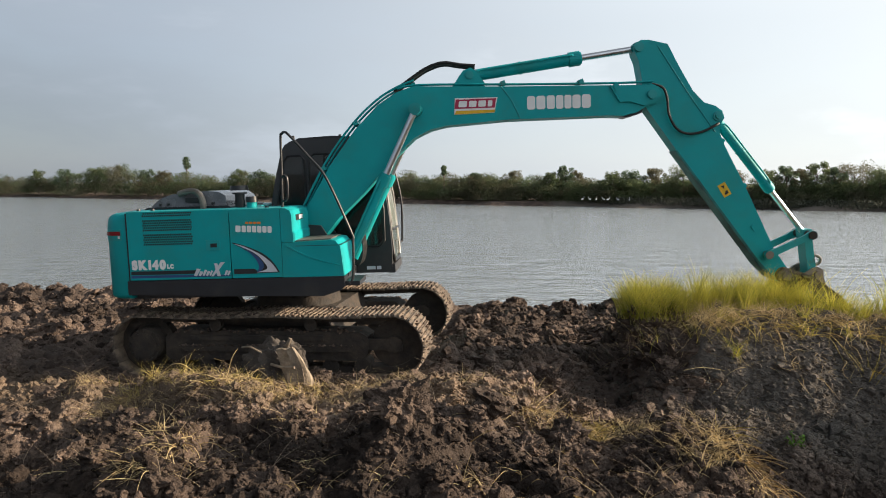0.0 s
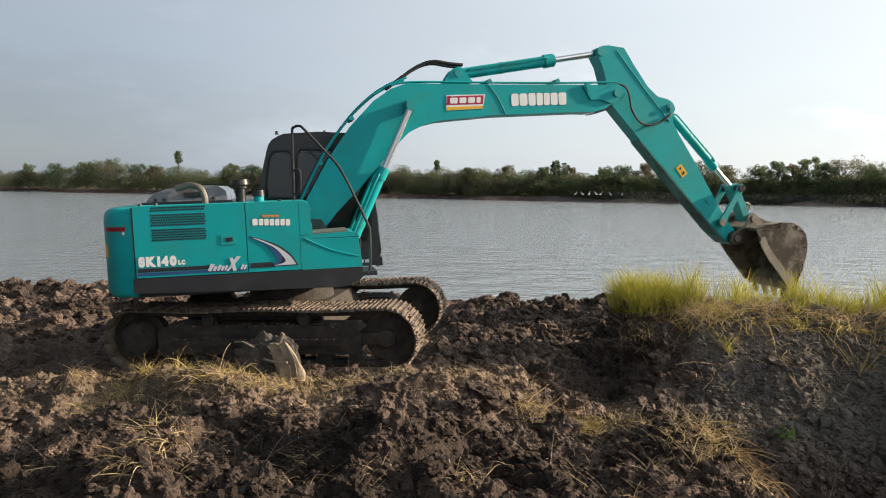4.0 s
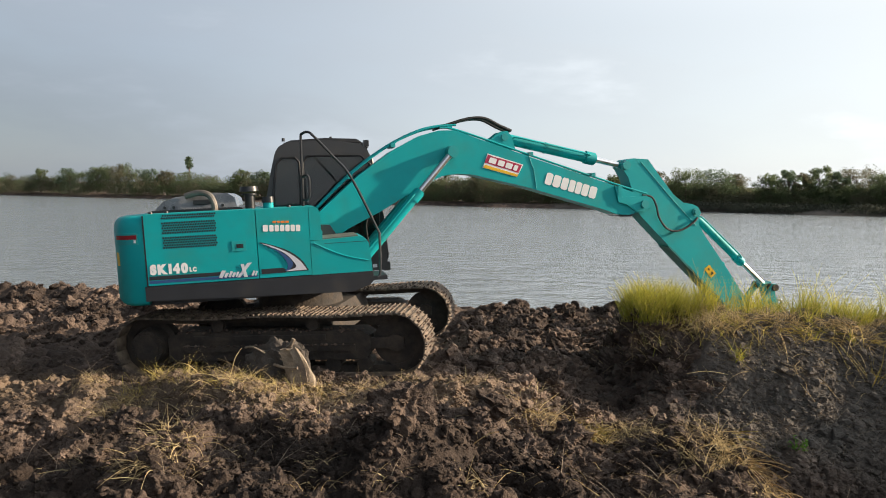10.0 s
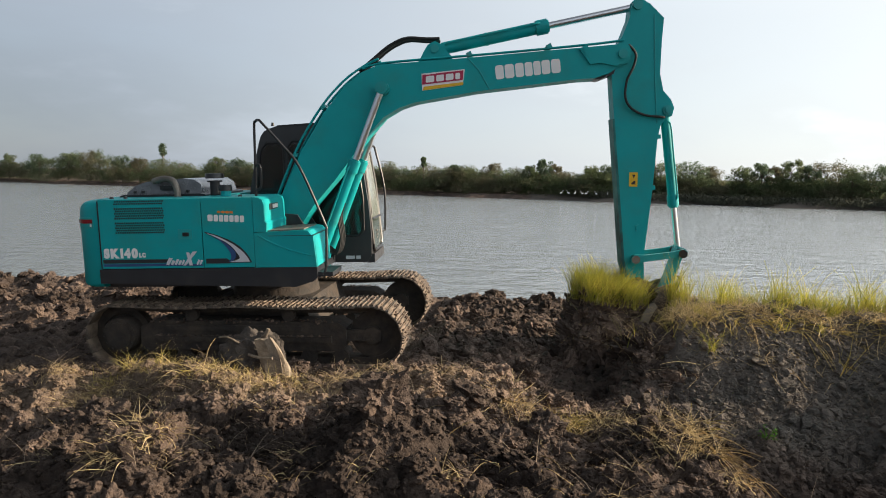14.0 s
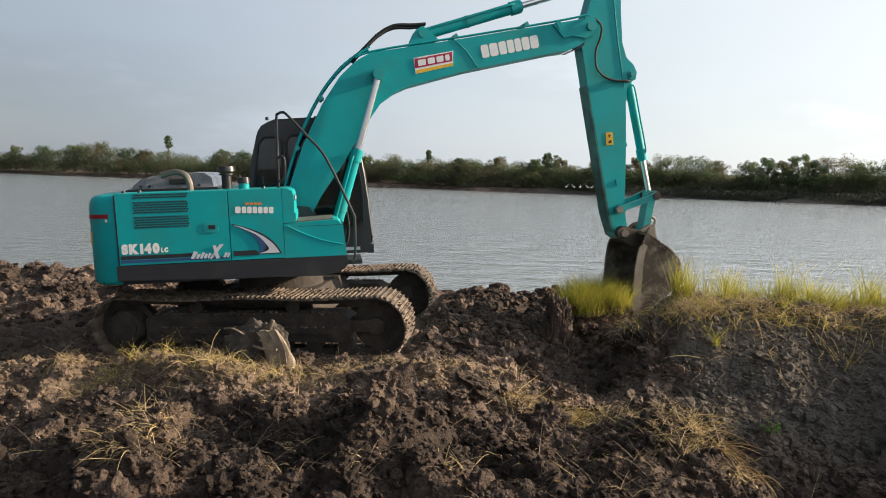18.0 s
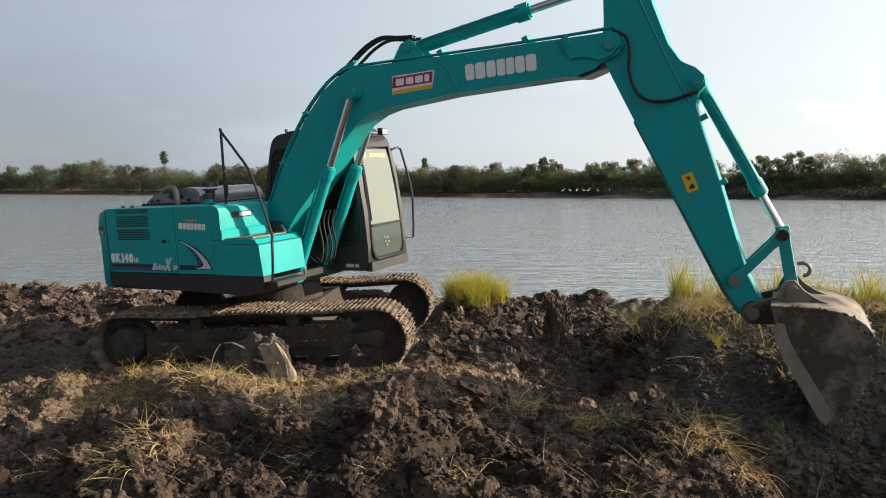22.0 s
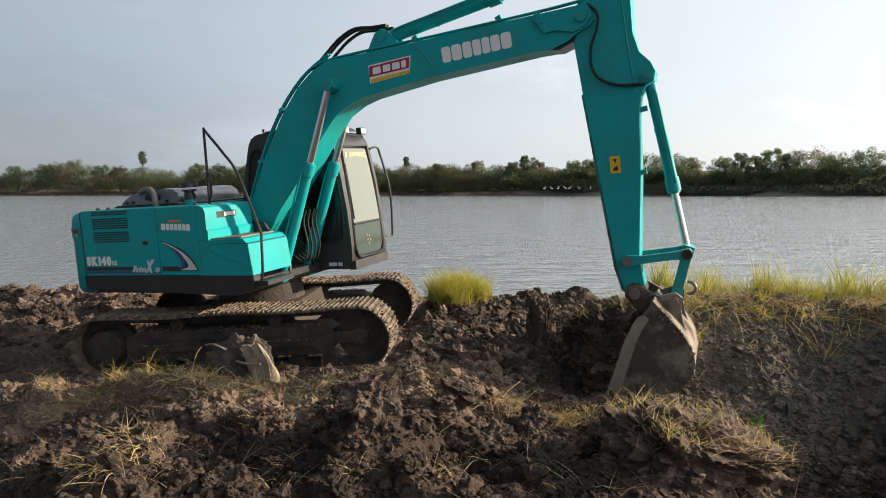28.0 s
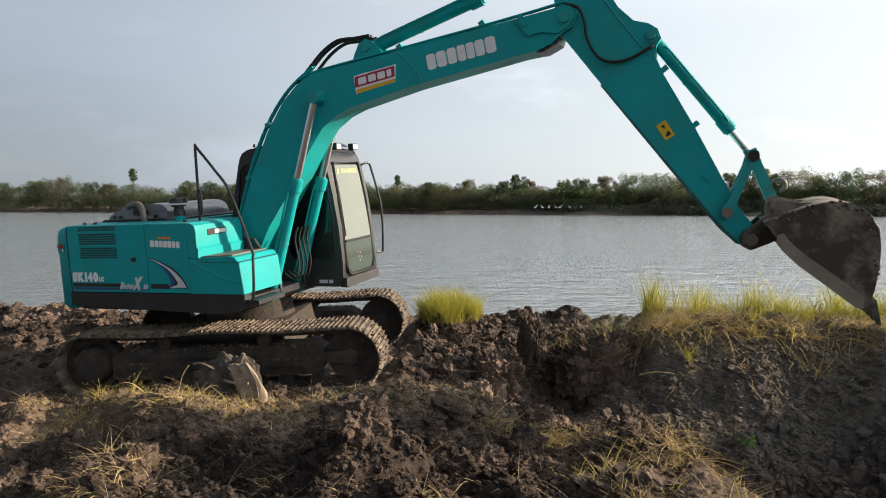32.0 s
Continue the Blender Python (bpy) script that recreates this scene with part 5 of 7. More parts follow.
def build_upper():
    deck = prism([(-1.7, 0.98), (0.62, 0.98), (0.74, 1.06), (0.74, 1.14), (-1.7, 1.14)], -1.10, 1.10, 0.015)
    add_prism(deck, [(-0.1, 1.1), (0.75, 1.1), (0.75, 1.2), (0.42, 1.75), (0.1, 1.78), (-0.1, 1.5)], -0.40, -0.36)
    add_prism(deck, [(-0.1, 1.1), (0.75, 1.1), (0.75, 1.2), (0.42, 1.75), (0.1, 1.78), (-0.1, 1.5)], 0.13, 0.17)
    up = part("upper_structure", deck, GREY, excavator, "dark revolving frame with engine house and cab")
    # counterweight with a rounded back
    back = [(-1.662, -1.235), (-1.82, -1.225), (-1.93, -1.15), (-2.0, -1.0), (-2.09, -0.7), (-2.16, -0.35), (-2.19, 0)]
    ring = back + [(x_, -y_) for x_, y_ in back[-2::-1]]
    bm = bmesh.new()
    tiers = []
    for z_, off in ((1.0, 0.07), (1.015, 0.03), (1.05, 0.0), (1.86, 0.0), (1.92, 0.012), (1.96, 0.035), (1.985, 0.07), (2.0, 0.13)):
        tiers.append([bm.verts.new((-1.662 + (x_ + 1.662) * (1 - off / 0.53), y_ * (1 - 0.7 * off / 1.235), z_)) for x_, y_ in ring])
    for a, b in zip(tiers, tiers[1:]):
        for k in range(len(ring)):
            bm.faces.new((a[k - 1], a[k], b[k], b[k - 1]))
    bm.faces.new(tiers[0][::-1])
    bm.faces.new(tiers[-1])
    part("counterweight", bm, TEAL, up, "teal counterweight with a rounded back")
    # right-hand engine house: doors, corner panel, front box
    part("engine_house", box(-1.655, 0.17, -1.20, 1.22, 1.15, 1.98, 0.02), TEAL, up)
    part("side_door", box(-1.655, -0.462, -1.247, -1.19, 1.222, 2.01, 0.018, 3), TEAL, up, "teal rear engine door with a vent grille")
    part("side_door", box(-0.452, 0.135, -1.247, -1.19, 1.222, 2.01, 0.018, 3), TEAL, up, "teal front engine door")
    bm = prism([(0.14, 1.62), (0.28, 1.62), (0.285, 1.72), (0.268, 1.74), (0.27, 1.93), (0.25, 1.985), (0.20, 2.012), (0.14, 2.012)], -1.247, -0.42, 0.025, 3)
    part("panel_seam", box(-1.669, -1.653, -1.2485, -1.2, 1.215, 2.0, 0.002), BLACK, up)
    part("hood_corner", bm, TEAL, up, "", 22)
    part("hood_top", box(-1.655, 0.17, -1.235, -0.42, 1.965, 2.016, 0.018, 3), TEAL, up)
    part("hood_top", box(-1.655, -0.45, -0.41, 1.235, 1.965, 2.012, 0.018, 3), TEAL, up)
    bm = prism([(0.14, 1.215), (0.845, 1.215), (0.84, 1.3), (0.815, 1.56), (0.76, 1.625), (0.70, 1.635), (0.14, 1.612)], -1.247, -0.50, 0.02, 3)
    part("tool_box", bm, TEAL, up, "teal front box with a non-slip top step", 22)
    part("lid_seam", box(0.3, 0.822, -1.2485, -0.52, 1.572, 1.578, 0.001), BLACK, up)
    part("pressed_crease", pipe([(0.18, -1.2475, 1.585), (0.34, -1.2475, 1.50), (0.55, -1.2475, 1.41), (0.80, -1.2475, 1.345)], 0.008, 6, 4), TEAL, up)
    part("step_plate", prism([(0.2, 1.618), (0.70, 1.638), (0.70, 1.65), (0.2, 1.63)], -1.20, -0.56), STEEL, up, "grey non-slip step plate")
    part("skirt", prism([(-1.69, 1.05), (0.60, 0.985), (0.80, 1.05), (0.85, 1.10), (0.85, 1.212), (-1.69, 1.212)], -1.25, -1.12, 0.015), GREY, up, "dark grey lower skirt panel")
    part("skirt", prism([(-1.69, 1.0), (0.60, 0.985), (0.80, 1.05), (0.85, 1.10), (0.85, 1.212), (-1.69, 1.212)], 1.12, 1.25, 0.015), GREY, up)
    part("front_step", box(0.85, 1.02, -1.22, -0.72, 1.10, 1.15, 0.01), GREY, up)
    # vent grille: rows of holes
    for band in ((0, 1, 2, 3, 4), (6, 7, 8, 9, 10), (12, 13)):
        bm = bmesh.new()
        for r_, c in ((r_, c) for r_ in band for c in range(22)):
            x_, z_ = -1.46 + c * 0.0262 + (r_ % 2) * 0.013, 1.635 + r_ * 0.0275
            add_prism(bm, [(x_ - 0.0125, z_), (x_, z_ - 0.0135), (x_ + 0.0125, z_), (x_, z_ + 0.0135)], -1.2495, -1.244)
        part("vent_grille", bm, BLACK, up, "rows of dark vent holes", 0)
    # latch
    part("door_latch", box(-0.735, -0.58, -1.254, -1.24, 1.55, 1.665, 0.006), TEAL_WORN, up)
    part("latch_slot", box(-0.685, -0.61, -1.258, -1.25, 1.585, 1.63, 0.004), BLACK, up)
    # tail lamp, warning sticker and vent on the counterweight
    part("tail_lamp", slab([(-1.99, -1.06), (-1.935, -1.165), (-1.83, -1.235), (-1.74, -1.242), (-1.74, -1.2), (-1.9, -1.1)], 1.748, 1.795, 0.008), RED, up, "red tail lamp")
    part("lamp_bezel", slab([(-1.985, -1.06), (-1.932, -1.163), (-1.83, -1.233), (-1.73, -1.24), (-1.73, -1.2), (-1.9, -1.1)], 1.69, 1.815, 0.006), TEAL_WORN, up)
    part("lamp_lens", slab([(-1.98, -1.06), (-1.93, -1.162), (-1.83, -1.232), (-1.75, -1.239), (-1.75, -1.2), (-1.9, -1.1)], 1.708, 1.74, 0.006), CLEAR, up)
    part("warning_sticker", slab([(-2.012, -0.99), (-1.975, -1.065), (-1.965, -1.06), (-2.0, -0.98)], 1.45, 1.60), YELLOW, up)
    # decals on the doors
    lettering("SK140", -1.625, 1.352, 0.40, 0.105, -1.248, WHITE, up, "model_decal", 0.012)
    lettering("LC", -1.21, 1.354, 0.075, 0.05, -1.248, WHITE, up, "model_decal", 0.006)
    part("stripe_decal", flat_shape([(-1.64, 1.245), (-0.47, 1.245), (-0.47, 1.262), (-0.85, 1.275), (-1.64, 1.275)], -1.248), NAVY, up, "navy stripe", 0)
    part("stripe_decal", flat_shape([(-1.64, 1.283), (-0.9, 1.283), (-0.86, 1.325), (-1.64, 1.325)], -1.248), GREY, up, "dark grey stripe", 0)
    for k, (x0_, w_, h_) in enumerate(((-0.90, 0.06, 0.075), (-0.845, 0.045, 0.045), (-0.80, 0.04, 0.06), (-0.76, 0.04, 0.045), (-0.72, 0.03, 0.05), (-0.545, 0.035, 0.05), (-0.51, 0.03, 0.045))):
        part("script_decal", flat_shape([(x0_, 1.262), (x0_ + w_ * 0.55, 1.255), (x0_ + w_ + h_ * 0.3, 1.26 + h_), (x0_ + h_ * 0.5, 1.268 + h_)], -1.2515), SILVER, up, "silver slanted script mark", 0)
    part("cross_decal", flat_shape([(-0.70, 1.25), (-0.67, 1.25), (-0.53, 1.41), (-0.58, 1.41)], -1.2515), SILVER, up, "silver crossed strokes", 0)
    part("cross_decal", flat_shape([(-0.655, 1.40), (-0.62, 1.40), (-0.585, 1.25), (-0.625, 1.25)], -1.254), SILVER, up, "silver crossed strokes", 0)
    # curved swoosh: dark outline, blue band, silver crescent
    outer_ = smooth_path([(-0.43, 0, 1.635), (-0.28, 0, 1.59), (-0.10, 0, 1.51), (0.03, 0, 1.40), (0.105, 0, 1.275)], 5)
    inner_ = smooth_path([(-0.16, 0, 1.275), (-0.11, 0, 1.33), (-0.125, 0, 1.40), (-0.21, 0, 1.50), (-0.43, 0, 1.625)], 5)
    flat_ = [(p.x, p.z) for p in outer_ + inner_]
    part("swoosh_decal", flat_shape(flat_, -1.2475), GREY, up, "dark curved swoosh outline", 0)
    silver_ = smooth_path([(-0.40, 0, 1.618), (-0.28, 0, 1.578), (-0.11, 0, 1.49), (0.015, 0, 1.385), (0.08, 0, 1.285)], 5) + smooth_path([(-0.16, 0, 1.283), (-0.045, 0, 1.32), (-0.06, 0, 1.38), (-0.17, 0, 1.50), (-0.40, 0, 1.615)], 5)
    part("swoosh_decal", flat_shape([(p.x, p.z) for p in silver_], -1.2512), SILVER, up, "silver crescent", 0)
    blue_ = smooth_path([(-0.36, 0, 1.60), (-0.20, 0, 1.51), (-0.10, 0, 1.42), (-0.075, 0, 1.35), (-0.12, 0, 1.295)], 5) + smooth_path([(-0.17, 0, 1.285), (-0.135, 0, 1.33), (-0.145, 0, 1.40), (-0.23, 0, 1.51), (-0.36, 0, 1.598)], 5)
    part("swoosh_decal", flat_shape([(p.x, p.z) for p in blue_], -1.2542), NAVY, up, "blue curved band", 0)
    part("swoosh_decal", flat_shape([(-0.43, 1.268), (-0.155, 1.268), (-0.155, 1.30), (-0.19, 1.325), (-0.43, 1.325)], -1.2482), GREY, up, "dark band beside the swoosh", 0)
    bars(-0.385, 1.755, 0.045, 1.735, 0.075, (1.2, 1, 1, 1, 1, 1, 1), -1.248, WHITE, up, "brand_decal")
    bars(-0.27, 1.845, -0.08, 1.838, 0.025, (1, 1, 1, 1), -1.248, ORANGE, up, "brand_decal")
    part("front_decal", box(0.262, 0.276, -1.05, -0.72, 1.86, 1.93, 0.004), BLACK, up)
    part("front_decal", box(0.272, 0.280, -0.93, -0.74, 1.872, 1.918, 0.003), WHITE, up)
    # engine cover, pipe, air cleaner, caps
    bm = prism([(-1.64, 2.0), (-1.62, 2.07), (-1.54, 2.15), (-1.40, 2.195), (-0.95, 2.225), (-0.80, 2.215), (-0.72, 2.16), (-0.69, 2.0)], -0.62, 0.66, 0.05, 4)
    for vert in bm.verts:
        if vert.co.z > 2.1:
            vert.co.y *= 0.9
            vert.co.z += 0.01 * noise.noise(vert.co * 5)
    part("engine_cover", bm, SHINY, up, "glossy dark engine cover", 50)
    part("cover_lip", prism([(-1.70, 1.99), (-1.70, 2.03), (-1.66, 2.045), (-0.66, 2.045), (-0.63, 2.03), (-0.63, 1.99)], -0.66, 0.70, 0.012), BLACK, up)
    part("cover_grip", box(-1.2, -0.98, -0.632, -0.60, 2.10, 2.15, 0.01), BLACK, up)
    for x_ in (-1.52, -1.42, -0.86):
        part("cover_bolt", rod((x_, -0.64, 2.075), (x_, -0.6, 2.075), 0.018, None, 8), BLACK, up)
    part("cover_pipe", pipe([(-1.28, -0.62, 2.2), (-1.12, -0.66, 2.235), (-1.0, -0.7, 2.2), (-0.95, -0.72, 2.1), (-0.945, -0.72, 2.0)], 0.038, 10), STEEL, up, "curved grey-brown pipe")
    bm = rod((-0.545, -0.55, 1.99), (-0.545, -0.55, 2.2), 0.06, None, 18)
    add_rod(bm, (-0.545, -0.55, 2.18), (-0.545, -0.55, 2.20), 0.09, None, 20)
    add_rod(bm, (-0.545, -0.55, 2.225), (-0.545, -0.55, 2.285), 0.115, 0.105, 20)
    part("air_cleaner", bm, BLACK, up, "black mushroom air pre-cleaner")
    part("tank_cap", rod((-0.32, -0.8, 2.08), (-0.32, -0.8, 2.15), 0.075, 0.068, 18), BLACK, up)
    part("filler_neck", rod((-0.32, -0.8, 2.0), (-0.32, -0.8, 2.08), 0.062, None, 18), TEAL, up)
    for x_ in (-1.62, -1.45, -0.08):
        part("hood_knob", rod((x_, -1.0, 2.0), (x_, -1.0, 2.04), 0.03, 0.02, 10), BLACK, up)
    # hand rails
    part("hand_rail", pipe([(0.09, -0.94, 2.0), (0.10, -0.94, 2.4), (0.11, -0.94, 2.82), (0.135, -0.965, 2.875), (0.19, -1.03, 2.885), (0.25, -1.07, 2.84), (0.46, -1.08, 2.60), (0.66, -1.1, 2.34), (0.93, -1.16, 1.72), (0.955, -1.18, 1.6), (0.94, -1.2, 1.2), (0.90, -1.22, 1.13)], 0.0155, 8, 6), BLACK, up, "black tube hand rail")
    part("hand_rail", pipe([(0.10, -0.94, 2.36), (0.14, -0.98, 2.385), (0.175, -0.99, 2.34), (0.17, -0.99, 2.14), (0.13, -0.98, 2.09), (0.095, -0.94, 2.1)], 0.015, 8, 5), BLACK, up)
    # cab
    side = [(-0.44, 1.04), (1.16, 1.04), (1.228, 1.12), (1.236, 1.35), (1.21, 1.8), (1.16, 2.2), (1.09, 2.6), (1.03, 2.74), (0.92, 2.83), (0.5, 2.885), (-0.02, 2.872), (-0.10, 2.855), (-0.17, 2.815), (-0.215, 2.75), (-0.245, 2.66), (-0.30, 2.45), (-0.38, 2.1), (-0.43, 1.8)]
    bm = bevelled(add_prism(bmesh.new(), side, 0.30, 1.27), 0.07, 4, 20)
    part("cab_shell", bm, CAB, up, "charcoal cab shell with rounded edges", 50)
    part("cab_roof", prism([(-0.1, 2.87), (0.5, 2.888), (0.98, 2.845), (0.9, 2.90), (0.45, 2.925), (0.0, 2.905)], 0.42, 1.15, 0.02, 3), BLACK, up)
    # side windows facing the boom, with frames
    part("side_window", prism([(-0.28, 2.06), (-0.2, 2.56), (-0.13, 2.64), (0.03, 2.64), (0.07, 2.58), (0.07, 1.9), (0.03, 1.84), (-0.24, 1.84)], 0.292, 0.304, 0.004), GLASS, up, "dark tinted side window")
    part("side_window", prism([(0.16, 1.5), (0.16, 2.58), (0.22, 2.66), (0.92, 2.64), (1.04, 2.52), (1.12, 1.9), (1.12, 1.5), (1.05, 1.42), (0.22, 1.42)], 0.292, 0.304, 0.004), GLASS, up, "dark tinted side window")
    for line, w in (([(-0.30, 2.04), (-0.22, 2.57), (-0.14, 2.66), (0.04, 2.66), (0.09, 2.6), (0.09, 1.88), (0.04, 1.82), (-0.25, 1.82), (-0.30, 1.88), (-0.30, 2.04)], 0.014), ([(0.14, 1.5), (0.14, 2.59), (0.21, 2.68), (0.93, 2.66), (1.06, 2.53), (1.14, 1.9), (1.14, 1.48), (1.06, 1.40), (0.21, 1.40), (0.14, 1.5)], 0.014)):
        part("window_seal", add_pipe(bmesh.new(), [(x_, 0.296, z_) for x_, z_ in line], w, 6), BLACK, up)
    # windscreen and lower screen on the front
    def on_front(z_):
        return 1.244 - 0.145 * (max(z_ - 1.3, 0) / 1.3) ** 1.5

    def front_pane(name, levels, mat, label):
        """Curved glass between levels of (height, inner edge, outer edge)."""
        bm = bmesh.new()
        zs, y0s, y1s = zip(*levels)
        rows_ = []
        for k in range(17):
            z_ = zs[0] + (zs[-1] - zs[0]) * k / 16
            y0, y1 = float(np.interp(z_, zs, y0s)), float(np.interp(z_, zs, y1s))
            rows_.append([bm.verts.new((on_front(z_) + 0.004 - 0.004 * (2 * u - 1) ** 2, y0 + (y1 - y0) * u, z_)) for u in (0, 0.12, 0.3, 0.5, 0.7, 0.88, 1)])
        for a, b in zip(rows_, rows_[1:]):
            for k in range(6):
                bm.faces.new((a[k], a[k + 1], b[k + 1], b[k]))
        bmesh.ops.solidify(bm, geom=bm.faces[:], thickness=0.008)
        return part(name, bm, mat, up, label, 40)

    front_pane("windscreen", [(1.63, 0.42, 1.15), (2.1, 0.44, 1.145), (2.5, 0.47, 1.125), (2.6, 0.50, 1.10)], MIRRORED, "large windscreen with reflective film")
    front_pane("lower_screen", [(1.20, 0.52, 1.04), (1.23, 0.46, 1.10), (1.29, 0.425, 1.14), (1.60, 0.42, 1.15)], LOWER_GLASS, "lower front window with a small pale sticker")
    seal = [(0.395, 1.28), (0.425, 1.21), (0.49, 1.175), (1.06, 1.175), (1.13, 1.21), (1.165, 1.28), (1.17, 2.1), (1.145, 2.63), (0.46, 2.63), (0.415, 2.1)]
    part("windscreen_seal", add_pipe(bmesh.new(), [(on_front(z_) + 0.004, y_, z_) for y_, z_ in seal + seal[:1]], 0.02, 6), BLACK, up)
    part("screen_bar", add_pipe(bmesh.new(), [(1.243, 0.41, 1.615), (1.243, 1.16, 1.615)], 0.014, 6), GREY, up)
    for k in range(9):
        if k != 1:
            part("screen_lettering", box(on_front(2.52) + 0.002, on_front(2.52) + 0.007, 0.52 + 0.06 * k, 0.565 + 0.06 * k, 2.48, 2.55), SCREEN_YELLOW, up, "yellow block of lettering across the windscreen top", 0)
    for dy, dz in ((0, 0), (0.05, 0.05), (0.08, -0.01), (0.03, -0.05), (-0.02, 0.06)):
        part("pale_sticker", box(1.247, 1.251, 0.705 + dy, 0.738 + dy, 1.365 + dz, 1.393 + dz), STEEL, up, "", 0)
    part("front_bumper", box(1.17, 1.27, 0.32, 1.25, 1.03, 1.15, 0.03, 3), CAB, up)
    for x0_, x1_ in ((0.88, 1.0), (1.02, 1.08)):
        part("cab_label", box(x0_, x1_, 0.292, 0.297, 1.085, 1.13), SILVER, up, "small pale label low on the cab", 0)
    part("wiper", add_pipe(bmesh.new(), [(1.235, 0.43, 1.68), (1.185, 0.445, 2.1), (1.14, 0.46, 2.4)], 0.010, 6), BLACK, up)
    for y_ in (0.66, 1.12):
        bm = box(1.02, 1.09, y_ - 0.07, y_ + 0.07, 2.80, 2.89, 0.016, 3)
        lamp = part("work_lamp", bm, BLACK, up)
        part("lamp_glass", box(1.086, 1.096, y_ - 0.056, y_ + 0.056, 2.812, 2.878, 0.004), CLEAR, lamp)
    part("lamp_bar", add_pipe(bmesh.new(), [(1.03, 0.36, 2.765), (1.06, 0.5, 2.785), (1.06, 1.1, 2.785), (1.03, 1.2, 2.765)], 0.016, 6), BLACK, up)
    part("grab_rail", pipe([(1.10, 1.26, 2.6), (1.14, 1.39, 2.62), (1.17, 1.43, 2.5), (1.27, 1.45, 2.0), (1.27, 1.44, 1.45), (1.25, 1.42, 1.36), (1.2, 1.28, 1.38)], 0.016, 8, 5), BLACK, up)
    for x_ in (-0.1, 0.55):
        part("roof_knob", rod((x_, 0.5, 2.9), (x_, 0.5, 2.945), 0.025, 0.018, 8), BLACK, up)
    # hoses between frame and boom
    for k in range(4):
        y_ = -0.24 + 0.09 * k
        part("hose", pipe([(0.72, y_, 1.3), (0.86, y_, 1.22), (0.92, y_ + 0.02, 1.42), (0.90, y_, 1.7), (0.95, y_, 1.86)], 0.012, 8), RUBBER, up)
    return up


upper = build_upper()


def build_boom():
    top = [(-0.14, 0.02), (-0.1, 0.14), (0.0, 0.25), (0.6, 0.72), (1.07, 1.01), (1.45, 1.18), (1.72, 1.235), (1.95, 1.225), (2.15, 1.14), (2.35, 1.055), (3.05, 0.765), (3.70, 0.505), (4.42, 0.212), (4.70, 0.10), (4.765, 0.03), (4.75, -0.06), (4.66, -0.12)]
    low = [(4.51, -0.115), (4.40, -0.135), (4.22, -0.11), (4.05, -0.035), (2.9, 0.386), (2.15, 0.615), (1.95, 0.645), (1.72, 0.63), (1.42, 0.51), (0.83, 0.22), (0.42, 0.05), (0.12, -0.12), (-0.02, -0.15), (-0.11, -0.1)]
    bm = prism(top + low, -0.195, 0.195, 0.012)
    boom = part("boom", bm, TEAL, excavator, "long bent teal boom")
    part("pivot_boss", rod((0, -0.24, 0), (0, 0.24, 0), 0.12, None, 20), TEAL, boom)
    part("tip_plate", prism([(4.2, 0.29), (4.27, 0.27), (4.30, 0.13), (4.68, 0.115), (4.745, 0.05), (4.73, -0.05), (4.62, -0.10), (4.50, -0.095), (4.36, 0.02), (4.24, 0.06)], -0.222, -0.19, 0.006), TEAL, boom)
    bm = rod((4.635, -0.25, 0), (4.635, 0.25, 0), 0.055, None, 16)
    part("tip_pin", bm, TEAL_WORN, boom)
    bm = rod((1.868, -0.30, 0.937), (1.868, 0.30, 0.937), 0.085, None, 20)
    add_rod(bm, (1.868, -0.345, 0.937), (1.868, 0.345, 0.937), 0.055, None, 16)
    part("cylinder_boss", bm, TEAL_WORN, boom)
    for y_ in (-0.29, 0.27):
        part("pin_cap", rod((BOOM_CYL_TOP[0], y_, BOOM_CYL_TOP[1]), (BOOM_CYL_TOP[0], y_ + 0.02, BOOM_CYL_TOP[1]), 0.075, None, 20), TEAL, boom)
        part("pin_head", rod((BOOM_CYL_TOP[0], y_ - 0.012, BOOM_CYL_TOP[1]), (BOOM_CYL_TOP[0], y_ + 0.03, BOOM_CYL_TOP[1]), 0.038, None, 14), STEEL, boom)
    for y_ in (-0.135, 0.10):
        part("cylinder_lug", prism([(2.35, 1.0), (2.52, 1.12), (2.6, 1.17), (2.70, 1.17), (2.75, 1.10), (2.80, 0.9), (2.4, 0.95)], y_, y_ + 0.035, 0.005), TEAL, boom)
    part("lug_pin", rod((2.656, -0.15, 1.09), (2.656, 0.15, 1.09), 0.05, None, 14), TEAL_WORN, boom)
    part("wear_pad", prism([(4.22, -0.118), (4.40, -0.142), (4.5, -0.12), (4.45, -0.165), (4.28, -0.15)], -0.16, 0.16), BLACK, boom)
    # weld seam
    part("weld_seam", add_pipe(bmesh.new(), [(2.96, -0.197, 0.80), (3.02, -0.197, 0.60), (3.035, -0.197, 0.34)], 0.007, 6), TEAL_WORN, boom)
    # decals
    d = -0.197
    part("dealer_decal", flat_shape([(2.375, 0.885), (2.872, 0.695), (2.765, 0.535), (2.292, 0.70)], d), WHITE, boom, "maroon and white dealer sticker", 0)
    part("sticker_field", flat_shape([(2.38, 0.868), (2.85, 0.69), (2.792, 0.59), (2.322, 0.765)], d - 0.003), MAROON, boom, "", 0)
    bars(2.375, 0.765, 2.78, 0.612, 0.075, (1.1, 1, 1, 0.6), d - 0.006, WHITE, boom, "sticker_blocks", 0.1)
    bars(2.42, 0.848, 2.55, 0.80, 0.018, (1, 1), d - 0.006, WHITE, boom, "sticker_blocks", 0.1)
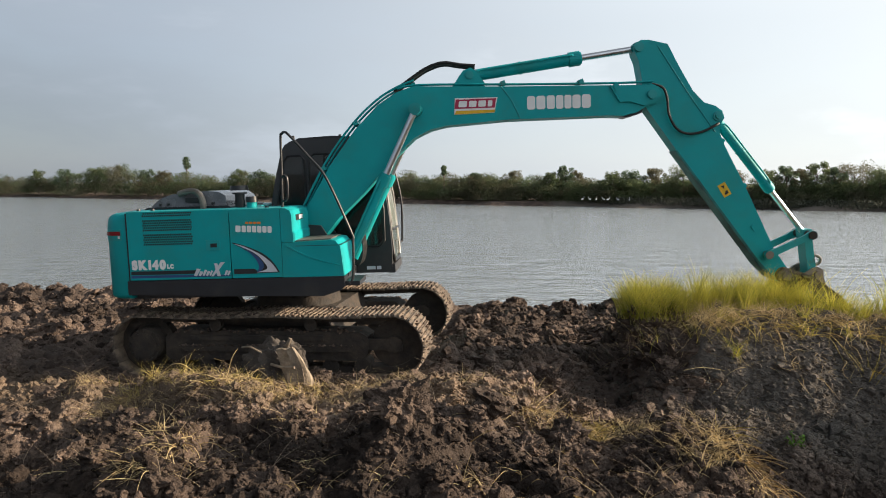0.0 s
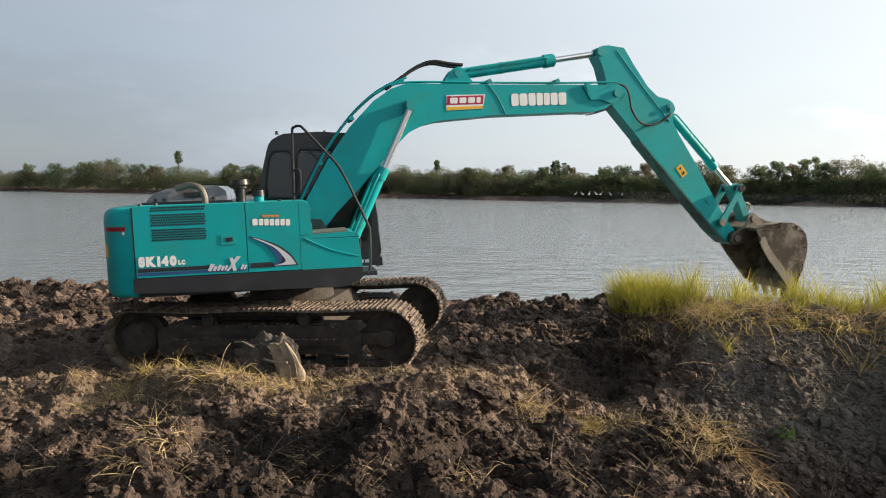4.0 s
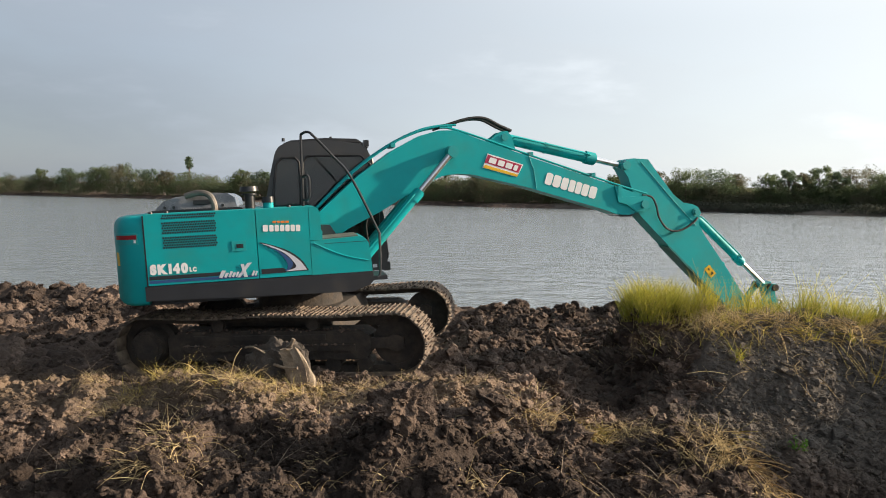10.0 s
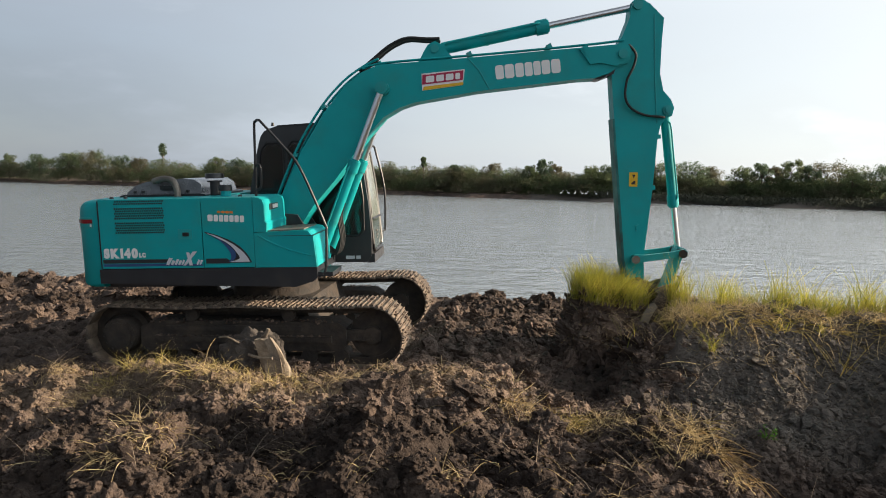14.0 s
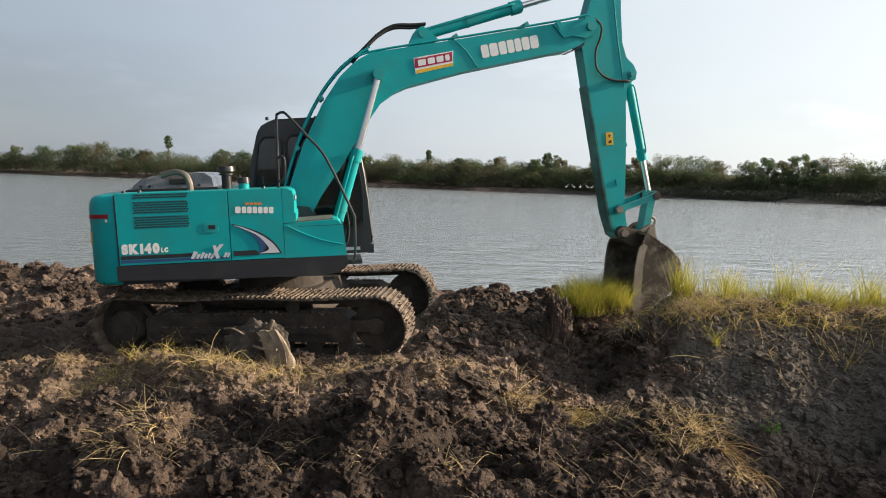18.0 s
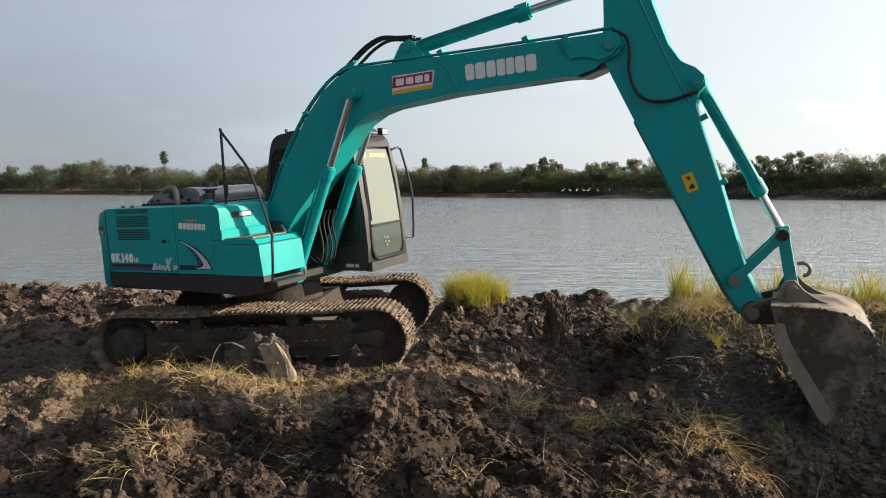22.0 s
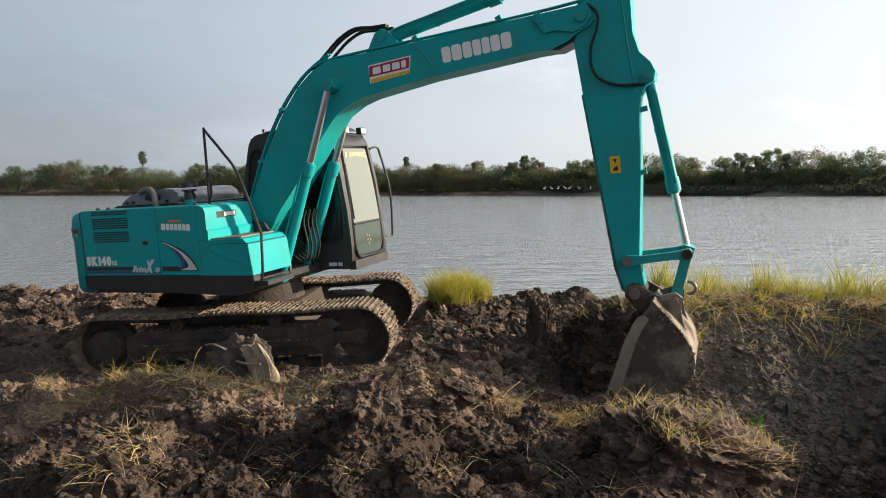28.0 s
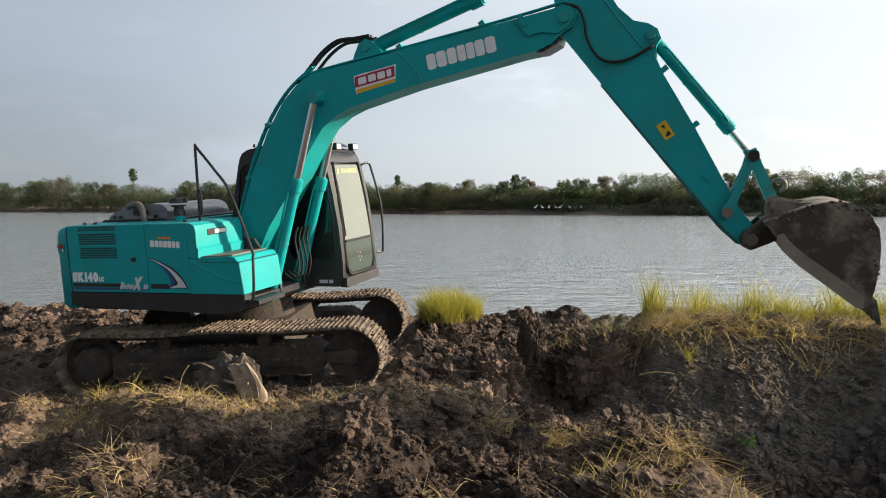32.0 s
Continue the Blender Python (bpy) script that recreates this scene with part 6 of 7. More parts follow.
    part("sticker_strip", flat_shape([(2.33, 0.735), (2.79, 0.565), (2.768, 0.538), (2.30, 0.70)], d - 0.003), YELLOW, boom, "", 0)
    bars(3.155, 0.412, 3.905, 0.128, 0.165, (1, 1.1, 1, 0.9, 0.85, 1, 1.1), d, WHITE, boom, "brand_decal", 0.0, "white blocks of large lettering", 0.13)
    # pipes and hoses along the back
    for k, y_ in enumerate((-0.15, -0.09, 0.09, 0.15)):
        h_ = 0.035 + 0.012 * (k % 2)
        part("pipe", pipe([(-0.02, y_, 0.30), (0.55, y_, 0.74 + h_), (1.05, y_, 1.05 + h_), (1.45, y_, 1.21 + h_), (1.75, y_, 1.26 + h_), (1.98, y_, 1.26 + h_)], 0.014, 8, 4), TEAL, boom)
    for y_ in (-0.17, -0.13):
        part("pipe", add_pipe(bmesh.new(), smooth_path([(1.75, y_, 1.275), (2.05, y_, 1.205), (3.2, y_, 0.735), (4.25, y_, 0.315), (4.72, y_, 0.14)], 5), 0.012, 8), TEAL, boom)
    for y_ in (-0.12, -0.06, 0.08):
        part("hose", pipe([(1.70, y_, 1.27), (1.95, y_, 1.33), (2.18, y_, 1.375), (2.4, y_, 1.36), (2.6, y_, 1.25), (2.76, y_, 1.17)], 0.02, 8), RUBBER, boom)
    for x_, z_ in ((0.5, 0.69), (1.1, 1.06), (3.0, 0.81), (3.9, 0.455)):
        part("pipe_clamp", box(x_ - 0.03, x_ + 0.03, -0.185, 0.17, z_, z_ + 0.05, 0.005), TEAL_WORN, boom)
    part("bracket", box(4.24, 4.30, -0.23, -0.19, 0.17, 0.29, 0.006), TEAL, boom)
    return boom


def build_arm():
    line = [(-0.62, 0.20), (-0.61, 0.30), (-0.55, 0.38), (-0.37, 0.53), (-0.09, 0.485), (0.28, 0.44), (0.48, 0.465), (0.60, 0.55), (0.70, 0.58), (0.79, 0.55), (0.82, 0.47), (0.90, 0.40), (1.08, 0.352), (1.66, 0.255), (2.50, 0.085), (2.80, 0.075), (2.90, 0.03), (2.925, -0.03), (2.89, -0.10), (2.80, -0.135), (2.55, -0.165), (2.15, -0.15), (0.9, -0.15), (0.12, -0.135), (-0.02, -0.11), (-0.10, -0.05), (-0.22, 0.03), (-0.42, 0.13), (-0.53, 0.155)]
    arm = part("arm", prism(line, -0.145, 0.145, 0.012), TEAL, excavator, "tapering teal arm")
    for y_ in (-0.147, 0.147):
        part("weld_seam", add_pipe(bmesh.new(), [(-0.42, y_, 0.42), (0.3, y_, 0.375), (0.86, y_, 0.36)], 0.007, 6), TEAL_WORN, arm)
    part("pivot_boss", rod((0, -0.19, 0), (0, 0.19, 0), 0.10, None, 18), TEAL, arm)
    part("rod_pin", rod((-0.56, -0.17, 0.234), (-0.56, 0.17, 0.234), 0.06, None, 16), TEAL_WORN, arm)
    bm = rod((0.72, -0.165, 0.50), (0.72, 0.165, 0.50), 0.06, None, 16)
    add_rod(bm, (0.72, -0.185, 0.50), (0.72, 0.185, 0.50), 0.035, None, 12)
    part("cylinder_pin", bm, TEAL_WORN, arm)
    bm = rod((2.497, -0.24, -0.024), (2.497, 0.24, -0.024), 0.05, None, 14)
    part("rocker_pin", bm, STEEL, arm)
    bm = rod((2.832, -0.2, -0.016), (2.832, 0.2, -0.016), 0.10, None, 18)
    part("end_boss", bm, FRAME_MUD, arm)
    part("wear_strip", prism([(0.75, -0.14), (2.5, -0.15), (2.8, -0.12), (2.8, -0.15), (2.55, -0.182), (0.75, -0.163)], -0.147, 0.147), ARM_GRIME, arm, "dirt-blackened lower edge")
    part("warning_sticker", flat_shape([(1.42, -0.01), (1.432, 0.092), (1.605, 0.072), (1.592, -0.028)], -0.147), YELLOW, arm, "yellow warning sticker", 0)
    part("sticker_mark", flat_shape([(1.45, 0.02), (1.46, 0.06), (1.50, 0.035)], -0.150), BLACK, arm, "", 0)
    part("sticker_mark", flat_shape([(1.53, 0.035), (1.535, 0.055), (1.575, 0.05), (1.57, 0.0), (1.555, 0.003)], -0.150), BLACK, arm, "", 0)
    part("hose", pipe([(-0.10, -0.2, 0.08), (0.02, -0.205, 0.155), (0.16, -0.2, 0.12), (0.32, -0.19, 0.03), (0.52, -0.185, 0.0), (0.66, -0.185, 0.07), (0.75, -0.18, 0.22), (0.79, -0.175, 0.40), (0.80, -0.14, 0.46)], 0.015, 8), RUBBER, arm, "black hose looped on the arm")
    part("lift_eye", box(1.0, 1.05, -0.03, 0.03, 0.35, 0.43, 0.008), TEAL, arm)
    part("lift_eye", box(1.62, 1.67, -0.06, 0.0, 0.25, 0.31, 0.008), TEAL, arm)
    part("grease_plate", box(2.08, 2.17, -0.156, -0.14, 0.02, 0.06, 0.004), TEAL, arm)
    return arm


def build_cylinder(name, length, r, collar, label):
    """A barrel along +x from its foot pin; the rod is a part of its own."""
    bm = rod((0.08, 0, 0), (length - 0.05, 0, 0), r, None, 22)
    add_rod(bm, (length - 0.14, 0, 0), (length, 0, 0), collar, None, 22)
    add_rod(bm, (length, 0, 0), (length + 0.02, 0, 0), collar * 0.8, None, 22)
    add_rod(bm, (0, -0.055, 0), (0, 0.055, 0), r * 1.15, None, 18)
    add_rod(bm, (length * 0.45, 0, 0), (length * 0.47, 0, 0), r * 1.08, None, 18)
    barrel = part(name, bm, TEAL, excavator, label)
    part("oil_pipe", pipe([(0.14, -r - 0.0, 0.02), (0.2, -r - 0.02, 0.04), (length * 0.5, -r - 0.02, 0.04), (length - 0.16, -r - 0.02, 0.04), (length - 0.08, -r * 0.9, 0.03)], 0.011, 6, 3), TEAL, barrel)
    return barrel


def build_rod(name, length, r):
    bm = rod((-length, 0, 0), (-0.04, 0, 0), r, None, 20)
    ob = part(name, bm, CHROME, excavator, "bright chrome piston rod")
    part("rod_eye", rod((0, -0.06, 0), (0, 0.06, 0), r * 1.7, None, 18), TEAL_WORN, ob)
    return ob


def build_bucket():
    outer = [(-0.02, 0.20), (0.10, 0.36), (0.20, 0.49), (0.33, 0.62), (0.48, 0.695), (0.63, 0.69), (0.77, 0.61), (0.88, 0.48), (0.98, 0.30), (1.05, 0.12), (1.09, -0.03)]
    inner = [(1.06, -0.035), (1.02, 0.11), (0.95, 0.28), (0.855, 0.455), (0.75, 0.575), (0.62, 0.65), (0.49, 0.655), (0.35, 0.585), (0.225, 0.465), (0.125, 0.335), (0.01, 0.175)]
    outer = [(p.x, p.z) for p in smooth_path([(x_, 0, z_) for x_, z_ in outer], 3)]
    inner = [(p.x, p.z) for p in smooth_path([(x_, 0, z_) for x_, z_ in inner], 3)]
    bucket = part("bucket", prism(outer + inner, -0.48, 0.48, 0.0), BUCKET, excavator, "worn earth-stained digging bucket with teeth")
    plate = outer + [(1.0, -0.04), (0.84, -0.01), (0.42, 0.03), (0.22, 0.08), (0.06, 0.17)]
    for y_ in (-0.50, 0.475):
        part("side_plate", prism(plate, y_, y_ + 0.025, 0.004), BUCKET, bucket)
        yy = y_ - 0.02 if y_ < 0 else y_ + 0.02
        part("side_cutter", prism([(0.13, 0.155), (0.16, 0.095), (0.24, 0.06), (0.42, 0.015), (0.66, -0.015), (1.0, -0.06), (1.05, -0.03), (1.0, 0.06), (0.66, 0.10), (0.42, 0.125), (0.26, 0.16), (0.17, 0.20)], yy, yy + 0.025, 0.006), CUTTER, bucket, "scoured pale side cutter")
    mud = []
    for k in range(230):
        j = int(rng.integers(1, len(outer) - 1))
        u, side_y = rng.random(), (-1 if rng.random() < 0.5 else 1)
        px_, pz_ = (outer[j][i] + (outer[j + 1][i] - outer[j][i]) * u if j + 1 < len(outer) else outer[j][i] for i in (0, 1))
        inward = 1 - 0.16 * rng.random() ** 2
        mud.append((0.55 + (px_ - 0.55) * inward, side_y * (0.478 + 0.02 * rng.random()), 0.3 + (pz_ - 0.3) * inward))
    scatter("stuck_mud", np.array(mud), rng.uniform(0.008, 0.026, len(mud)), CRUMBS, SOIL, "", "", 0.0, bucket)
    part("lip", prism([(0.99, 0.03), (1.04, -0.055), (1.10, -0.045), (1.09, 0.04)], -0.49, 0.49, 0.004), BUCKET, bucket)
    for k in range(5):
        y_ = -0.43 + 0.215 * k
        bm = prism([(1.05, 0.095), (1.112, 0.078), (1.262, -0.088), (1.246, -0.104), (1.055, 0.0), (1.02, 0.03)], y_ - 0.035, y_ + 0.035, 0.006)
        part("tooth", bm, BUCKET, bucket)
    for y_ in (-0.235, 0.195):
        bm = prism([(-0.10, -0.03), (-0.04, -0.10), (0.05, -0.09), (0.16, 0.06), (0.3, 0.42), (0.34, 0.60), (0.16, 0.50), (0.06, 0.465), (-0.06, 0.455), (-0.095, 0.385), (-0.07, 0.32), (-0.02, 0.24), (-0.08, 0.06)], y_, y_ + 0.04, 0.006)
        part("ear", bm, BUCKET, bucket)
    bm = rod((0, -0.27, 0), (0, 0.27, 0), 0.055, None, 16)
    add_rod(bm, (0, -0.27, 0.385), (0, 0.27, 0.385), 0.05, None, 16)
    part("bucket_pins", bm, STEEL, bucket)
    for k in range(3):
        y_ = -0.3 + 0.3 * k
        part("wear_rib", prism([(0.60, 0.692), (0.80, 0.60), (0.90, 0.47), (1.0, 0.28), (1.02, 0.285), (0.92, 0.485), (0.815, 0.62), (0.62, 0.71)], y_ - 0.05, y_ + 0.05), BUCKET, bucket)
    return bucket


def build_rocker():
    line = [(-0.06, -0.04), (-0.02, -0.062), (0.12, -0.042), (0.45, -0.04), (0.56, -0.055), (0.625, -0.03), (0.635, 0.015), (0.60, 0.055), (0.45, 0.038), (0.12, 0.04), (0.0, 0.062), (-0.055, 0.03)]
    rocker = part("rocker", prism(line, -0.225, -0.185, 0.006), TEAL_WORN, excavator, "teal rocker arms joining arm and bucket link")
    part("far_rocker_arm", prism(line, 0.185, 0.225, 0.006), TEAL_WORN, rocker)
    bm = rod((0.573, -0.25, 0), (0.573, 0.25, 0), 0.052, None, 16)
    part("rocker_pin", bm, FRAME_MUD, rocker)
    return rocker


def build_link():
    bm = prism([(-0.07, -0.055), (0.10, -0.05), (0.40, -0.05), (0.52, -0.058), (0.56, 0.0), (0.52, 0.055), (0.38, 0.05), (0.1, 0.048), (-0.06, 0.055)], -0.105, 0.105, 0.012)
    link_ = part("bucket_link", bm, TEAL_WORN, excavator, "teal bucket link with a lifting hook")
    hook = [(0.30, 0.0, 0.07), (0.30, 0.0, 0.12), (0.33, 0.0, 0.16), (0.375, 0.0, 0.165), (0.41, 0.0, 0.135), (0.41, 0.0, 0.10)]
    part("lifting_hook", pipe(hook, 0.018, 8), STEEL, link_)
    return link_


boom = build_boom()
arm = build_arm()
bucket = build_bucket()
rocker = build_rocker()
bucket_link = build_link()
boom_cyls = [(build_cylinder("boom_cylinder", 1.46, 0.062, 0.076, "teal boom cylinder"), build_rod("boom_rod", 1.35, 0.042), y_) for y_ in (-0.40, 0.17)]
arm_cyl, arm_rod = build_cylinder("arm_cylinder", 1.40, 0.075, 0.092, "teal arm cylinder"), build_rod("arm_rod", 1.3, 0.042)
bucket_cyl, bucket_rod = build_cylinder("bucket_cylinder", 1.18, 0.058, 0.07, "teal bucket cylinder"), build_rod("bucket_rod", 1.1, 0.035)


# ---- stump, herb and sods ----
def build_stump():
    stump = new("tree_stump")
    stump.location = (0.42, -1.78, float(land(0.42, -1.78)) - 0.02)
    bm = bmesh.new()
    bmesh.ops.create_icosphere(bm, subdivisions=5, radius=1.0)
    for vert in bm.verts:
        p = vert.co
        d = 1 + 0.26 * noise.noise(p * 1.5) + 0.2 * noise.noise(p * 4) + 0.12 * noise.noise(p * 9)
        vert.co = Vector((p.x * 0.36 * d - 0.06, p.y * 0.2 * d, p.z * 0.36 * d + 0.2))
    part("root_ball", bm, ROOT_EARTH, stump, "dark earth-clad root ball", 40)
    bm = bmesh.new()
    rings = []
    for k in range(19):
        u = k / 18
        c = Vector((0.13 + 0.11 * (1 - u ** 3), -0.20 - 0.03 * u, -0.04 + 0.58 * u))
        w = 0.10 + 0.035 * math.sin(math.pi * u)
        ring_ = []
        for j in range(22):
            a = 2 * math.pi * j / 22
            rr = w * (1 + 0.45 * noise.noise(Vector((math.cos(a) * 2.2, math.sin(a) * 2.2, u * 1.6))) + 0.2 * noise.noise(Vector((math.cos(a) * 6, math.sin(a) * 6, u * 2))))
            ring_.append(bm.verts.new(c + Vector((math.cos(a) * rr, math.sin(a) * rr * 0.6, 0.05 * noise.noise(Vector((a, 0, u)))))))
        rings.append(ring_)
    for a, b in zip(rings, rings[1:]):
        for j in range(22):
            bm.faces.new((a[j - 1], a[j], b[j], b[j - 1]))
    bm.faces.new(rings[0][::-1])
    bm.faces.new(rings[-1])
    part("split_wood", bm, STUMP_WOOD, stump, "pale split wood of the stump", 40)
    for pts_, r_ in (([(-0.05, -0.22, 0.36), (0.1, -0.27, 0.345), (0.24, -0.31, 0.36)], 0.016), ([(0.08, -0.16, 0.54), (0.13, -0.2, 0.57), (0.16, -0.2, 0.64)], 0.022), ([(-0.42, -0.1, 0.50), (-0.3, -0.16, 0.52), (-0.18, -0.15, 0.46)], 0.011)):
        part("broken_root", pipe(pts_, r_, 6, 3), STUMP_WOOD, stump)
    return tagged(stump, "broken tree stump with pale split wood and earth on it", "stump")


build_stump()


def build_herb():
    herb = new("herb")
    x_, y_ = 5.34, -2.72
    herb.location = (x_, y_, float(soil_height(np.array([x_]), np.array([y_]))[0]))
    bm = bmesh.new()
    for k in range(4):
        a = k * 1.6
        add_pipe(bm, [(0, 0, 0), (0.03 * math.cos(a), 0.03 * math.sin(a), 0.06), (0.07 * math.cos(a), 0.07 * math.sin(a), 0.11)], 0.003, 5)
    part("stem", bm, HERB, herb)
    cs = np.array([(0.06 * math.cos(k * 1.3), 0.06 * math.sin(k * 1.3), 0.04 + 0.012 * k) for k in range(7)])
    v_, f_ = leaf_cloud(cs, np.full((7, 3), 0.028), 9, 0.014, 5)
    data_mesh("leaves", v_.tolist(), f_.tolist(), HERB, herb)
    tagged(herb, "small bright green herb growing on the spoil", "plant")


build_herb()


def build_sod(name, sx, sy, sz, seed, grass, label, straws=160, tall=0.3, longest=0.34):
    """A block of torn earth, rough all over, with grass or straw on top."""
    sod = new(name)
    bm = bmesh.new()
    bmesh.ops.create_icosphere(bm, subdivisions=6, radius=1.0)
    off = Vector((seed * 3.1, seed * 1.7, 0))
    for vert in bm.verts:
        p = vert.co
        q = Vector((math.copysign(abs(p.x) ** 0.75, p.x), math.copysign(abs(p.y) ** 0.75, p.y), math.copysign(abs(p.z) ** 0.7, p.z)))
        d = 1 + 0.26 * noise.noise(p * 1.6 + off) + 0.24 * noise.noise(p * 4 + off) + 0.22 * abs(noise.noise(p * 7 + off)) + 0.14 * abs(noise.noise(p * 15 + off)) - 0.06
        vert.co = Vector((q.x * sx * d, q.y * sy * d, q.z * sz * d))
    tops = np.array([vert.co[:] for vert in bm.verts if vert.co.z > sz * 0.55])
    edge = np.array([vert.co[:] for vert in bm.verts if 0 < vert.co.z <= sz * 0.85])
    part("earth", bm, SOIL, sod, "", 40)
    r_ = np.random.default_rng(seed)
    if grass:
        roots = tops[r_.integers(len(tops), size=grass)] + r_.normal(0, 0.015, (grass, 3)) * (1, 1, 0)
        ob = blades("grass", roots, r_.uniform(0.45, 1.2, grass) * tall, 0.28, np.full(grass, 0.0038), GRASS, "", "", 0.35, parent=sod)
        tagged(ob, "yellow-green grass on the sod", kind="stuff")
    both = np.concatenate([tops, edge])
    ob = blades("straw", both[r_.integers(len(both), size=straws)], r_.uniform(0.05, longest, straws), 1.0, np.full(straws, 0.0026), STRAW, "", "", 0.8, parent=sod)
    tagged(ob, kind="stuff")
    return tagged(sod, label, "sod", "sods torn by the bucket")


sod = build_sod("grass_sod", 0.43, 0.42, 0.34, 3, 2600, "block of earth with yellow-green grass, torn from the bank", 520, 0.36)
strip = build_sod("grass_sod", 0.52, 0.28, 0.24, 5, 2400, "long sod of yellow-green grass on the bank's crest", 300, 0.46)
slab_left = build_sod("earth_slab", 0.16, 0.20, 0.38, 8, 0, "dark upturned slab of torn earth standing in the trench", 20)
torn = build_sod("earth_block", 0.36, 0.34, 0.34, 41, 0, "dark mass of earth heaved up by the bucket", 30)
heap = build_sod("earth_block", 0.60, 0.46, 0.30, 15, 60, "large lump of torn earth and straw dragged by the bucket", 900, 0.2, 0.15)
heap_b = build_sod("earth_block", 0.36, 0.34, 0.27, 22, 0, "round lump of brown earth pushed onto the spoil", 10)
heap_d = build_sod("earth_block", 0.48, 0.38, 0.38, 29, 26, "torn earth with roots and grass, drawn up the bank", 160, 0.3)


# ---- what moves ----
def build_tables():
    joints = np.array(JOINTS_A + JOINTS_B + JOINTS_C + JOINTS_D)
    rocking = np.array(ROCK_A + ROCK_B + ROCK_C + ROCK_D)
    return joints, rocking


def glide(table, t):
    """The table's row at a time, by a smooth curve through its rows."""
    ts = table[:, 0]
    k = int(np.clip(np.searchsorted(ts, t, side="right") - 1, 0, len(ts) - 2))
    h = ts[k + 1] - ts[k]
    slope = np.gradient(table[:, 1:], ts, axis=0)
    m0, m1 = slope[k], slope[k + 1]
    if h > 1:
        m0, m1 = m0 * 0.5, m1 * 0.5
    u = (t - ts[k]) / h
    return (2 * u ** 3 - 3 * u ** 2 + 1) * table[k, 1:] + (u ** 3 - 2 * u ** 2 + u) * h * m0 + (3 * u ** 2 - 2 * u ** 3) * table[k + 1, 1:] + (u ** 3 - u ** 2) * h * m1


def spin(x_, z_, degrees):
    """A place in x and z on the parent, turned up by degrees about y."""
    return Matrix.Translation((x_, 0, z_)) @ Matrix.Rotation(-radians(degrees), 4, "Y")


def aim(p, q):
    """From p, with x towards q, upright in the plane of x and z."""
    d = q - p
    return Matrix.Translation(p) @ Matrix.Rotation(-math.atan2(d.z, d.x), 4, "Y")


def machine_poses(swing, boom_a, arm_a, rock_a):
    """Every moving part's pose in the excavator's own space."""
    house = Matrix.Rotation(radians(swing), 4, "Z")
    b = Matrix.Translation(FOOT) @ Matrix.Rotation(-radians(boom_a), 4, "Y")
    a = b @ spin(BOOM_L, 0, arm_a)
    r_ = spin(ROCK_PIN[0], ROCK_PIN[1], rock_a)
    top = (r_ @ Vector((ROCKER_L, 0, 0)))
    pin = Vector((BUCKET_PIN[0], 0, BUCKET_PIN[1]))
    # where link and bucket ears meet
    d = pin - top
    dist = min(d.length, LINK_L + EAR_L - 0.001)
    along = (LINK_L ** 2 - EAR_L ** 2 + dist ** 2) / (2 * dist)
    off = math.sqrt(max(LINK_L ** 2 - along ** 2, 0))
    e = d.normalized()
    ear = top + e * along + Vector((-e.z, 0, e.x)) * off
    turn = math.degrees(math.atan2(ear.z - pin.z, ear.x - pin.x)) - 90
    out = {boom: house @ b, arm: house @ a, rocker: house @ a @ r_, bucket_link: house @ a @ aim(top, ear), bucket: house @ a @ spin(pin.x, pin.z, turn), upper: house}
    for barrel, rod_, y_ in boom_cyls:
        low = Vector((BOOM_CYL_FOOT[0], y_, BOOM_CYL_FOOT[1]))
        high = b @ Vector((BOOM_CYL_TOP[0], y_ - FOOT.y, BOOM_CYL_TOP[1]))
        high.y = y_
        out[barrel], m = house @ aim(low, high), aim(low, high)
        out[rod_] = house @ Matrix.Translation(high - low) @ m
    low = Vector((ARM_CYL_FOOT[0], 0, ARM_CYL_FOOT[1]))
    high = spin(BOOM_L, 0, arm_a) @ Vector((ARM_CYL_TOP[0], 0, ARM_CYL_TOP[1]))
    m = aim(low, high)
    out[arm_cyl], out[arm_rod] = house @ b @ m, house @ b @ Matrix.Translation(high - low) @ m
    low = Vector((BUCKET_CYL_FOOT[0], 0, BUCKET_CYL_FOOT[1]))
    m = aim(low, top)
    out[bucket_cyl], out[bucket_rod] = house @ a @ m, house @ a @ Matrix.Translation(top - low) @ m
    return out


